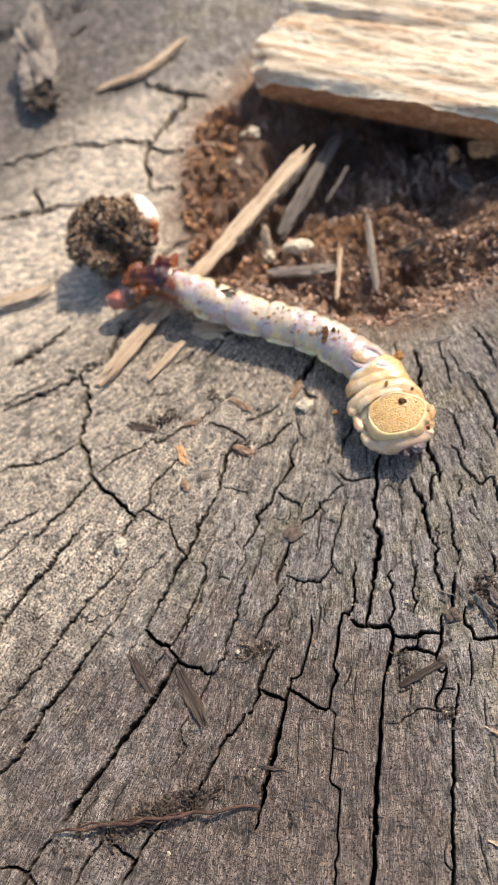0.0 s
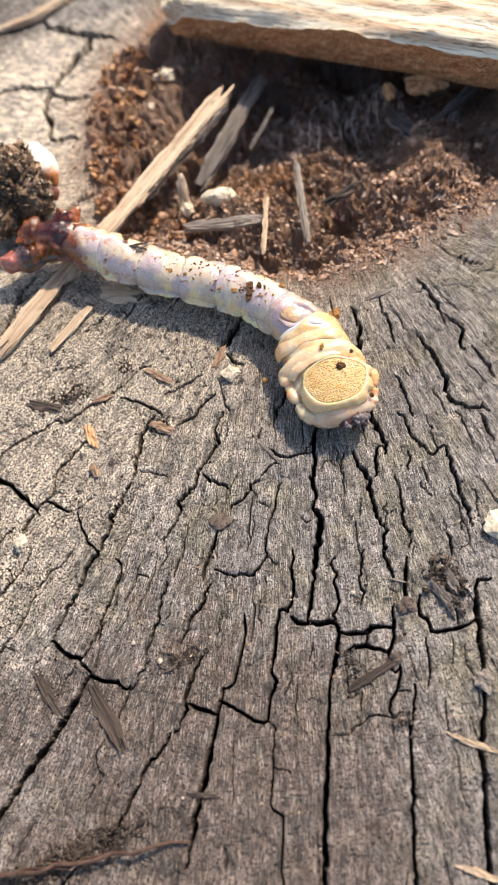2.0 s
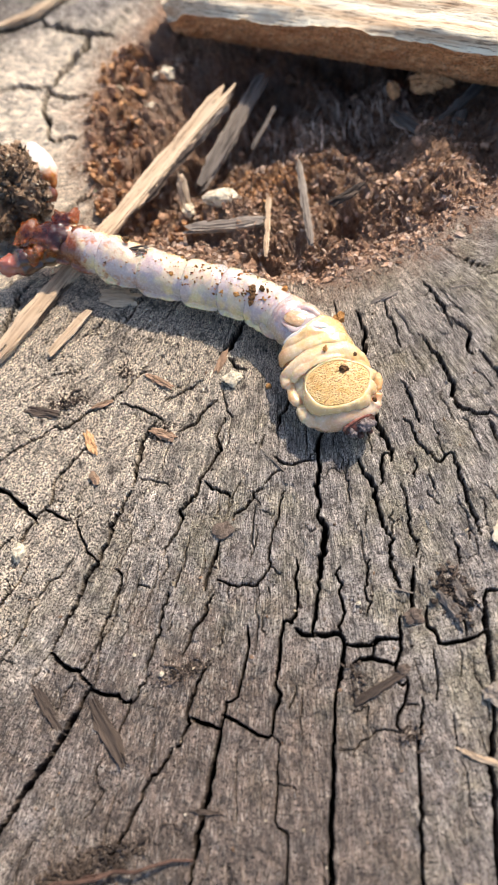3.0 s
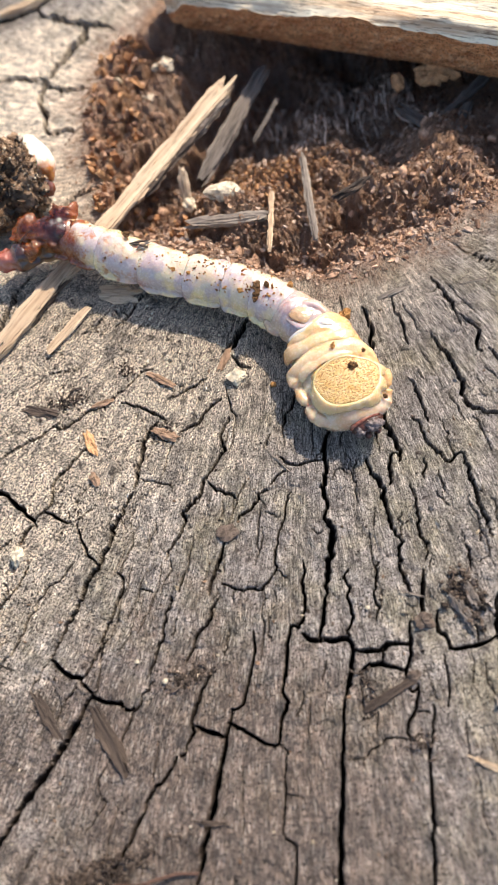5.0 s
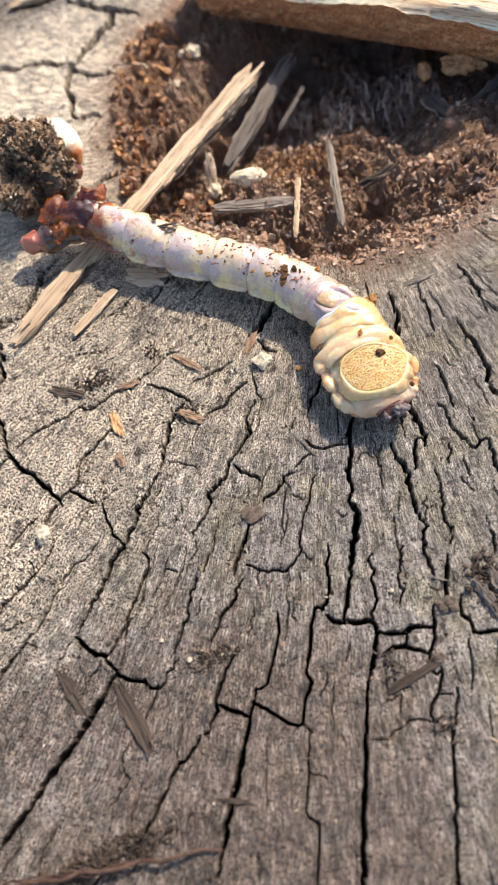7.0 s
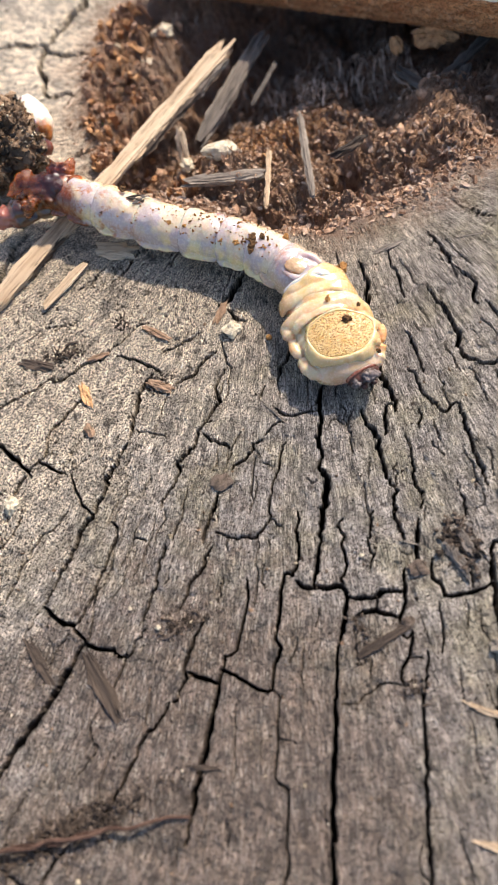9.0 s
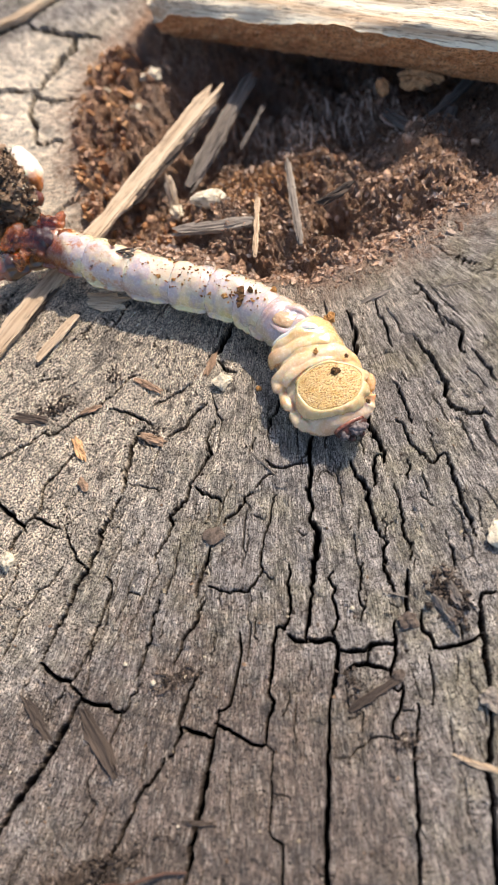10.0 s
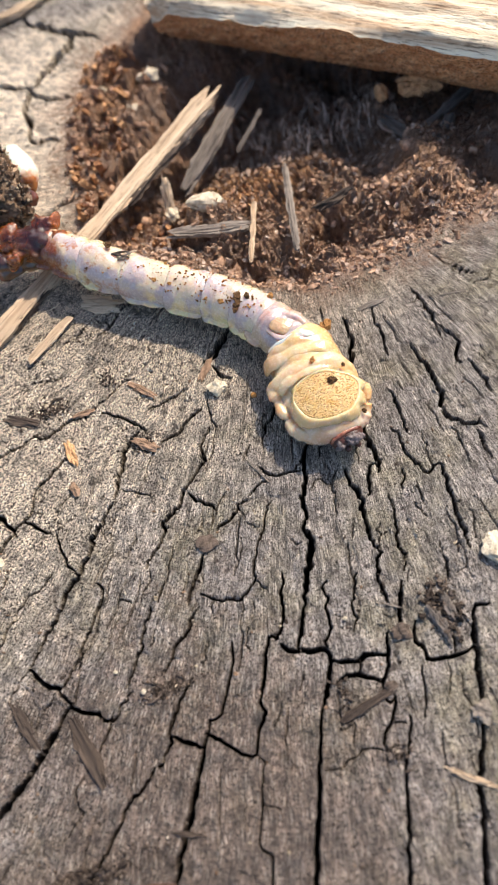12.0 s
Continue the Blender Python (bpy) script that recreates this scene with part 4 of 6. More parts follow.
def fibres(name, strands, material, sides=4):
    """Thin bent strands joined: each a list of points and a radius."""
    verts, faces = [], []
    for points, radius in strands:
        n = len(points)
        base = len(verts)
        for i, p in enumerate(points):
            d = (Vector(points[min(i + 1, n - 1)]) - Vector(points[max(i - 1, 0)])).normalized()
            side = d.orthogonal().normalized()
            r = radius * (0.35 + 0.65 * math.sin(math.pi * (0.15 + 0.7 * i / (n - 1))))
            for k in range(sides):
                a = 2 * math.pi * k / sides
                verts.append(tuple(Vector(p) + r * (math.cos(a) * side + math.sin(a) * d.cross(side))))
        for i in range(n - 1):
            for k in range(sides):
                j = (k + 1) % sides
                faces.append((base + i * sides + k, base + i * sides + j, base + (i + 1) * sides + j, base + (i + 1) * sides + k))
    return mesh(name, verts, faces, material)


# ---- the split log behind the hollow ----
def build_log():
    """A split piece of wood: pale torn upper face, brown shaded front."""
    n = Nodes("reddish_brown_split_face")
    v = n.scaled(420, 1000, 1000)
    a, b = n.noise(v, 0.9, 6, 0.75), n.noise(n.scaled(1000, 1000, 1000), 1.1, 5, 0.7)
    tone = n.mix(n.band(a, 0.35, 0.65), (0.50, 0.19, 0.075), (0.88, 0.50, 0.25))
    tone = n.mix(n.math("MULTIPLY", n.band(b, 0.52, 0.68), 0.6), tone, (0.80, 0.58, 0.38))
    grain = n.noise(n.scaled(1000, 1000, 1000), 3.2, 3, 0.6)
    tone = n.mix(n.math("MULTIPLY", n.band(grain, 0.47, 0.38), 0.7), tone, (0.12, 0.05, 0.025))
    front = n.done(tone, 0.9, n.bump(n.math("ADD", a, b), 0.0008), 0.2)
    length, depth, cols, rows = 82.0, 48.0, 240, 110
    verts, faces = [], []
    us, vs = np.meshgrid(np.linspace(0, 1, cols), np.linspace(0, 1, rows))
    x, y = us * length, vs * depth
    edge = 0.35 * ripple(x, x * 0, 14, 70) + 0.15 * ripple(x, x * 0, 2.3, 71) + 0.10 * ripple(x, x * 0, 0.8, 72)
    left = 2.6 * ripple(y, y * 0, 6, 73) + 1.0 * ripple(y, y * 0, 2.2, 74) + 0.10 * y
    taper = 1 - smooth_step(x, 0, 14)
    xx, yy = x + left * taper, y + edge * (1 - vs)
    grain = 0.75 * ripple(x * 0.09, y, 1.6, 75) + 0.55 * ripple(x * 0.05, y, 3.4, 76) + 0.30 * ripple(x * 0.16, y, 0.7, 77) + 0.16 * ripple(x * 0.3, y, 0.35, 78)
    top = 5.0 + grain + 1.6 * smooth_step(y, 10, 30) - 0.9 * (1 - smooth_step(y, 0, 1.5)) - 2.2 * (1 - smooth_step(x, 0, 5)) * (1 - smooth_step(y, 2, 8))
    low = -5.4 - 2.4 * smooth_step(x, 55, 76) + 0.2 * ripple(x, y, 14, 79) + 0.08 * ripple(x, y, 0.7, 80)

    def sheet(px, py, pz, flip):
        base = len(verts)
        verts.extend(zip(px.ravel(), py.ravel(), pz.ravel()))
        r, c = px.shape
        for j in range(r - 1):
            for i in range(c - 1):
                q = (base + j * c + i, base + j * c + i + 1, base + (j + 1) * c + i + 1, base + (j + 1) * c + i)
                faces.append(q[::-1] if flip else q)

    sheet(xx, yy, top, False)
    pale = len(faces)
    sheet(xx, yy + 4.2 * (1 - vs), low, True)
    w = np.linspace(0, 1, 34)[:, None]

    def wall(row, flip):
        a3 = np.stack((xx[row], yy[row], top[row]), -1) if isinstance(row, int) else np.stack((xx[:, row[0]], yy[:, row[0]], top[:, row[0]]), -1)
        b3 = np.stack((xx[row], yy[row] + 4.2 * (1 - vs[row]), low[row]), -1) if isinstance(row, int) else np.stack((xx[:, row[0]], yy[:, row[0]] + 4.2 * (1 - vs[:, row[0]]), low[:, row[0]]), -1)
        p = b3[None] * (1 - w[..., None]) + a3[None] * w[..., None]
        bulge = np.sin(math.pi * w) * (0.35 * ripple(p[..., 0] * 0.5, p[..., 2], 0.9, 81) + 0.25 * ripple(p[..., 0] * 0.2, p[..., 2], 3.0, 82) + 0.4 * ripple(p[..., 0] * 0.8, p[..., 2], 0.55, 83) - 0.4)
        if isinstance(row, int):
            p[..., 1] += bulge * (1 if row == 0 else -1)
        else:
            p[..., 0] += bulge * (1 if row[0] == 0 else -1)
        sheet(p[..., 0], p[..., 1], p[..., 2], flip)

    wall(0, False)
    wall(rows - 1, True)
    wall((0,), True)
    wall((cols - 1,), False)
    ob = thing("split_log", "pale split firewood piece with torn brown front over the hollow", "log", at=mm_pose(17.3, 73.9, -7.4, 0, -9.9, -48.9))
    data = mesh("wood", verts, faces, LOG_TOP)
    data.materials.append(front)
    index = np.zeros(len(faces), np.int32)
    index[pale:] = 1
    data.polygons.foreach_set("material_index", index)
    part("wood", data, ob)
    return ob


build_log()


# ---- the larva ----
def flesh(name, color, side, deep, rough=0.32, blush=(0.72, 0.44, 0.38), inner=None, front=None, smeared=False):
    """Moist translucent skin, changing to the side tone low on the flanks; darker where the gut shows through."""
    n = Nodes(name)
    p = n.scaled(1000, 1000, 1000)
    at = n.add("ShaderNodeSeparateXYZ", p).outputs
    a, b, c = n.noise(p, 0.5, 4, 0.65), n.noise(p, 3.2, 4, 0.6), n.noise(n.scaled(1, 1, 0.6, p), 0.28, 3, 0.6)
    tone = n.mix(n.band(at[2], 5.2, 2.6), color, side)
    if inner:
        tone = n.mix(n.math("MULTIPLY", n.band(c, 0.45, 0.55), 0.85), tone, inner)
    tone = n.mix(n.math("MULTIPLY", n.band(a, 0.5, 0.66), 0.6), tone, blush)
    if front:
        tone = n.mix(n.math("MULTIPLY", n.band(n.math("ADD", at[1], n.math("MULTIPLY", a, 2.0)), -3.5, -6.0), 0.75), tone, front)
    tone = n.mix(n.math("MULTIPLY", n.band(b, 0.58, 0.74), 0.18), tone, (0.84, 0.76, 0.66))
    smear = n.math("MULTIPLY", n.band(at[0], 0.5, -7.0), n.band(n.noise(p, 0.7, 5, 0.7), 0.53, 0.62))
    tone = n.mix(n.math("MULTIPLY", smear, 0.95), tone, (0.42, 0.13, 0.018))
    if smeared:
        tone = n.mix(n.band(n.math("ADD", at[0], n.math("MULTIPLY", a, 2.5)), -5.4, -6.6), tone, (0.20, 0.05, 0.012))
    wrinkle = n.noise(n.scaled(1.2, 1.2, 2.0, p), 1.1, 4, 0.6)
    mat = n.done(tone, n.band(b, 0.35, 0.65, rough - 0.06, rough + 0.12), n.bump(n.math("ADD", n.math("MULTIPLY", a, 1.2), n.math("MULTIPLY", wrinkle, 0.35)), 0.0001), 0.5)
    n.bsdf.subsurface_method = "RANDOM_WALK"
    for key, value in (("Subsurface Weight", 0.8), ("Subsurface Radius", (1.0, 0.62, 0.4)), ("Subsurface Scale", deep), ("Coat Weight", 0.8), ("Coat IOR", 1.55), ("Coat Roughness", 0.08)):
        n.bsdf.inputs[key].default_value = value
    wet = n.math("ADD", n.noise(p, 0.9, 3, 0.6), n.math("MULTIPLY", wrinkle, 0.5))
    n.give(n.bsdf.inputs["Coat Normal"], n.bump(wet, 0.00014))
    return mat


# SKIN's flank cream is pigment, brightened for sunlight glowing through it.
SKIN = flesh("milky_lilac_skin", (0.58, 0.475, 0.41), (0.80, 0.66, 0.37), 0.0012, 0.22, (0.66, 0.51, 0.34), (0.48, 0.395, 0.41), smeared=True)
META = flesh("translucent_lilac_skin", (0.54, 0.41, 0.34), (0.58, 0.43, 0.27), 0.0012, 0.22, (0.52, 0.30, 0.24), (0.47, 0.37, 0.375))
WAX = flesh("waxy_white_skin", (0.72, 0.65, 0.60), (0.66, 0.56, 0.46), 0.0010, 0.15, (0.60, 0.50, 0.44))
# CREAM's orange-brown side tone paints in the shade low on its flanks.
CREAM = flesh("cream_yellow_skin", (0.71, 0.475, 0.215), (0.64, 0.35, 0.14), 0.0012, 0.22, (0.64, 0.38, 0.21), (0.70, 0.55, 0.36), (0.68, 0.46, 0.34))
LEMON = flesh("pale_yellow_skin", (0.70, 0.50, 0.24), (0.68, 0.49, 0.29), 0.0010, 0.2, (0.72, 0.58, 0.38))
PAD = flesh("tan_pad_skin", (0.52, 0.35, 0.19), (0.48, 0.31, 0.17), 0.0008, 0.2, (0.56, 0.40, 0.24))
UMBER = flesh("resin_stained_skin", (0.16, 0.04, 0.018), (0.20, 0.06, 0.032), 0.0006, 0.15, (0.30, 0.10, 0.05))


def tail_material():
    """Skin stained dark brown by resin, pink at the very end, cream where the body begins."""
    n = Nodes("stained_tail_skin")
    p = n.scaled(1000, 1000, 1000)
    at = n.add("ShaderNodeSeparateXYZ", p).outputs
    a = n.noise(p, 0.5, 4, 0.65)
    along_x = n.math("ADD", at[0], n.math("MULTIPLY", a, 3.0))
    tone = n.mix(n.band(along_x, -15.2, -13.9), (0.36, 0.115, 0.075), (0.045, 0.013, 0.006))
    tone = n.mix(n.math("MULTIPLY", n.band(at[2], 0.8, -0.4), n.band(along_x, -13.5, -11.0)), tone, (0.60, 0.38, 0.20))
    mat = n.done(tone, 0.2, n.bump(a, 0.0002), 0.5)
    for key, value in (("Subsurface Weight", 0.4), ("Subsurface Radius", (1.0, 0.4, 0.25)), ("Subsurface Scale", 0.0008), ("Coat Weight", 0.8), ("Coat Roughness", 0.08)):
        n.bsdf.inputs[key].default_value = value
    return mat


TAIL = tail_material()


def plate_material():
    """Amber horn with rows of fine dark asperities."""
    n = Nodes("punctured_amber_plate")
    p = n.scaled(1000, 1000, 1000)
    warp = n.noise(p, 0.8, 3)
    v = n.add("ShaderNodeVectorMath", n.scaled(2.9, 5.6, 1.0, p), n.add("ShaderNodeVectorMath", (3.2, 4.4, 0), warp, operation="MULTIPLY").outputs[0]).outputs[0]
    pit = n.dots(v, 1.0, "F1", 0.85)
    a = n.noise(p, 0.7, 4, 0.6)
    tone = n.mix(n.band(a, 0.35, 0.65), (0.62, 0.38, 0.13), (0.70, 0.50, 0.25))
    tone = n.mix(n.math("MULTIPLY", n.band(pit, 0.34, 0.20), 0.85), tone, (0.36, 0.15, 0.05))
    edge = n.noise(n.scaled(1, 1, 0, p), 0.35, 3)
    tone = n.mix(n.math("MULTIPLY", n.band(edge, 0.56, 0.66), 0.6), tone, (0.62, 0.33, 0.08))
    mat = n.done(tone, 0.38, n.bump(n.band(pit, 0.1, 0.6), 0.00012), 0.5)
    for key, value in (("Subsurface Weight", 0.25), ("Subsurface Radius", (1.0, 0.5, 0.25)), ("Subsurface Scale", 0.0008)):
        n.bsdf.inputs[key].default_value = value
    return mat


PLATE = plate_material()
LINE = ((-9.78, 35.02, 1.4, 2.3, 2.2), (-7.53, 32.7, 1.8, 2.55, 2.35), (-4.66, 29.63, 2.0, 2.7, 2.45), (-0.5, 25.25, 1.9, 2.75, 2.5),
        (3.44, 21.52, 2.0, 2.75, 2.55), (7.66, 17.86, 2.15, 2.8, 2.6), (10.35, 15.03, 2.35, 2.8, 2.6), (12.33, 12.31, 2.6, 2.85, 2.6),
        (13.9, 9.2, 2.8, 2.95, 2.65), (14.9, 6.8, 2.9, 3.35, 2.65), (15.3, 4.4, 3.0, 4.15, 2.65), (15.3, 1.0, 2.8, 4.6, 2.55),
        (15.3, -2.0, 2.6, 4.6, 2.45), (15.3, -4.4, 2.4, 4.3, 2.25), (15.2, -6.8, 2.0, 3.3, 1.6))


def along(u):
    """Middle, half width and half height of the body at u (0 at the tail)."""
    i = min(max(int(u), 0), len(LINE) - 2)
    t = u - i
    p = [np.array(LINE[min(max(i + k, 0), len(LINE) - 1)]) for k in (-1, 0, 1, 2)]
    return 0.5 * (2 * p[1] + (p[2] - p[0]) * t + (2 * p[0] - 5 * p[1] + 4 * p[2] - p[3]) * t * t + (3 * p[1] - p[0] - 3 * p[2] + p[3]) * t ** 3)


def body_shape(u0, u1, bulge=0.10, folds=2.0, flange=0.5, lobes=2.0, seed=0, step=0.0, rings=26, sides=72, close=False):
    """A stretch of the larva's body between two creases."""
    verts, faces = [], []
    for i in range(rings):
        w = i / (rings - 1)
        u = u0 + (u1 - u0) * w
        c, c2 = along(u), along(u + 0.02)
        d = c2[:3] - c[:3]
        d /= np.linalg.norm(d)
        side = np.cross(d, (0, 0, 1))
        side /= np.linalg.norm(side)
        up = np.cross(side, d)
        tuck = 1 + bulge * (math.sin(math.pi * min(1, max(0, w))) ** 0.35 - 0.75) + step * (0.5 - w)
        tuck *= 1 - (0.14 if not (close and w > 0.5) else 0.0) * max(0, 1 - min(w, 1 - w) / 0.05) ** 2
        if close:
            tuck *= math.sqrt(max(0.0004, 1 - max(0, (w - 0.86) / 0.14) ** 2))
        for k in range(sides):
            a = 2 * math.pi * k / sides
            cs, sn = math.cos(a), math.sin(a)
            r = tuck * (1 + 0.018 * math.sin(folds * 2 * math.pi * w + 0.8 * cs))
            x, z = c[3] * cs * r, c[4] * sn * r
            low = min((a - math.pi * 1.92) ** 2, (a + 0.25) ** 2, (a - math.pi * 1.08) ** 2)
            puff = flange * math.exp(-low / 0.05) * (0.55 + 0.45 * abs(math.sin(lobes * math.pi * w))) * (tuck if close else 1)
            x += math.copysign(puff, cs)
            n3 = noise.noise((u * 2.3, a * 1.1 if a < math.pi else (2 * math.pi - a) * 1.1, seed)) * 0.20 + noise.noise((u * 7, math.cos(a) * 2.2, seed + math.sin(a) * 2)) * 0.08
            x, z = x * (1 + n3 * 0.35), z * (1 + n3 * 0.5)
            verts.append(tuple(c[:3] + side * x + up * z))
    for i in range(rings - 1):
        for k in range(sides):
            j = (k + 1) % sides
            faces.append((i * sides + k, i * sides + j, (i + 1) * sides + j, (i + 1) * sides + k))
    faces.append(tuple(range(sides))[::-1])
    faces.append(tuple(range((rings - 1) * sides, rings * sides)))
    return verts, [f[::-1] for f in faces]


def moved(shape, x, y, z, turn=0.0):
    m = Matrix.Translation((x, y, z)) @ Matrix.Rotation(radians(turn), 4, "Z")
    return [tuple(m @ Vector(v)) for v in shape[0]], shape[1]


def blended(name, shapes, material, parent, label="", voxel=0.13, rounds=4):
    """One soft skin grown over several overlapping bodies."""
    verts, faces = [], []
    for v, f in shapes:
        base = len(verts)
        verts += v
        faces += [tuple(base + k for k in face) for face in f]
    ob = part(name, mesh(name, verts, faces, material), parent, label)
    skin = ob.modifiers.new("skin", "REMESH")
    skin.mode, skin.voxel_size, skin.use_smooth_shade = "VOXEL", voxel * MM, True
    soft = ob.modifiers.new("soft", "SMOOTH")
    soft.factor, soft.iterations = 0.5, rounds
    return ob


def build_larva():
    ob = thing("beetle_larva", "cream and lilac flat-headed beetle larva lying curved on the stump", "larva")
    cuts = (0.0, 1.0, 2.0, 3.0, 4.15, 5.1, 6.25, 7.5)
    # the horny plate on the front segment
    rings, sides = 26, 84
    cx, cy, rx, ry, lean = 15.35, -2.1, 3.75, 2.75, radians(-9)

    def on_plate(q, a):
        wob = 1 + 0.03 * math.sin(3 * a + 0.6) + 0.02 * math.sin(5 * a)
        px, py = rx * q * wob * math.cos(a), ry * q * wob * math.sin(a)
        x, y = cx + px * math.cos(lean) - py * math.sin(lean), cy + px * math.sin(lean) + py * math.cos(lean)
        return x, y, 5.75 + 0.05 * py - 0.05 * px * px - 0.035 * py * py

    verts, faces = [], []
    for i in range(rings):
        q = 1.1 * i / (rings - 1)
        for k in range(sides):
            x, y, z = on_plate(q, 2 * math.pi * k / sides)
            verts.append((x, y, z - 0.10 * (1 - q * q) - 4.0 * max(0, q - 1.0)))
    for i in range(rings - 1):
        for k in range(sides):
            j = (k + 1) % sides
            faces.append((i * sides + k, (i + 1) * sides + k, (i + 1) * sides + j, i * sides + j))
    plate = mesh("plate", verts, faces, PLATE)

    def roll(points, radii, flat=0.8, seed=0.0, rings=40, sides=20):
        """A soft roll of skin along some points."""
        pts = [np.array(q, float) for q in points]
        verts, faces = [], []
        for i in range(rings):
            t = i / (rings - 1) * (len(pts) - 1)
            j = min(int(t), len(pts) - 2)
            f = t - j
            p0, p1, p2, p3 = (pts[min(max(j + m, 0), len(pts) - 1)] for m in (-1, 0, 1, 2))
            c = 0.5 * (2 * p1 + (p2 - p0) * f + (2 * p0 - 5 * p1 + 4 * p2 - p3) * f * f + (3 * p1 - p0 - 3 * p2 + p3) * f ** 3)
            d = Vector((p2 - p1) * 1.0).normalized()
            side = Vector((0, 0, 1)).cross(d).normalized()
            up = d.cross(side)
            w = i / (rings - 1)
            r = radii[j] * (1 - f) + radii[j + 1] * f
            r *= math.sqrt(max(0.003, 1 - (2 * w - 1) ** 8)) * (1 + 0.34 * noise.noise((w * 5, seed, 0)) + 0.06 * noise.noise((w * 13, seed, 3)))
            for k in range(sides):
                a = 2 * math.pi * k / sides
                lump = 1 + 0.18 * noise.noise((w * 7, math.cos(a) * 1.3, math.sin(a) * 1.3 + seed)) + 0.03 * noise.noise((w * 20, math.cos(a) * 2.6, math.sin(a) * 2.6 + seed))
                verts.append(tuple(Vector(c) + side * (r * math.cos(a) * lump) + up * (r * flat * math.sin(a) * lump)))
        for i in range(rings - 1):
            for k in range(sides):
                j = (k + 1) % sides
                faces.append((i * sides + k, i * sides + j, (i + 1) * sides + j, (i + 1) * sides + k))
        faces.append(tuple(range(sides))[::-1])
        faces.append(tuple(range((rings - 1) * sides, rings * sides)))
        return verts, faces

    # abdomen: telescoped segments, each with a soft fold of skin along its flanks
    for k, (a, b) in enumerate(zip(cuts, cuts[1:])):
        shapes = [body_shape(a, b + 0.10, 0.05, 2.0, 0.10, 1.0, k * 3.1, 0.07)]
        for s in (-1, 1):
            line = []
            for m in range(6):
                u = a + 0.04 + (b - a - 0.02) * m / 5
                c, c2 = along(u), along(u + 0.02)
                d = c2[:2] - c[:2]
                d /= np.hypot(*d)
                wide = c[3] * (0.90, 0.97, 1.0, 0.98, 0.95, 0.90)[m]
                line.append((c[0] + s * d[1] * wide, c[1] - s * d[0] * wide, c[2] - 0.95 + 0.15 * math.sin(1.3 * m + k)))
            shapes.append(roll(line, (0.45, 0.66, 0.62, 0.58, 0.55, 0.42), 0.8, 30.0 + 7 * k + s, 34, 16))
        blended("abdomen_segment", shapes, SKIN, ob, "", 0.11, 2)
    blended("metathorax", [body_shape(7.45, 9.3, 0.06, 1.0, 0.20, 1.0, 31, 0.05),
                           roll(((10.9, 11.2, 2.8), (10.6, 9.6, 2.6), (11.2, 7.9, 2.6)), (0.45, 0.8, 0.5), 0.8, 23.0),
                           roll(((11.4, 9.3, 4.2), (12.5, 9.9, 5.15), (14.3, 10.2, 5.35), (15.9, 9.6, 4.8)), (0.3, 0.36, 0.3, 0.25), 0.6, 27.0),
                           roll(((12.4, 8.4, 5.0), (13.2, 6.6, 5.35), (14.6, 5.9, 5.45)), (0.25, 0.38, 0.25), 0.6, 29.0),
                           roll(((14.8, 9.4, 5.25), (16.2, 8.3, 5.35), (16.9, 6.9, 5.1)), (0.3, 0.42, 0.3), 0.6, 33.0)],
            META, ob, "translucent lilac segment behind the thorax", 0.10, 2)
    part("pad", clod_mesh("pad", (1.7, 1.25, 0.45), PAD, 17, 0.12, 4), ob, "flat tan oval pad", mm_pose(14.35, 7.9, 5.22, -4, 6, -30))
    blended("mesothorax", [body_shape(9.1, 10.4, 0.08, 1.0, 0.35, 1.0, 37, 0.04),
                           roll(((10.3, 4.3, 2.0), (10.9, 4.3, 3.9), (12.8, 4.2, 4.85), (15.4, 4.0, 5.25), (17.8, 3.2, 4.8), (19.3, 2.0, 3.3)), (0.7, 0.95, 1.0, 0.85, 1.15, 0.9), 0.5, 6.0, 60),
                           roll(((11.0, 5.3, 3.9), (12.5, 5.4, 5.05), (15.0, 5.3, 5.5), (17.0, 4.6, 5.1), (18.4, 3.6, 3.8)), (0.35, 0.55, 0.35, 0.5, 0.4), 0.55, 9.0, 50)],
            CREAM, ob, "folded cream yellow segment", 0.10, 2)
    blended("crease", [roll(((11.4, 5.9, 4.2), (12.9, 5.9, 5.25), (14.9, 6.0, 5.6), (16.4, 5.6, 5.55), (17.4, 4.9, 5.0)), (0.22, 0.36, 0.42, 0.46, 0.25), 0.5, 12.0, 50)], WAX, ob, "glistening white crease", 0.08, 2)
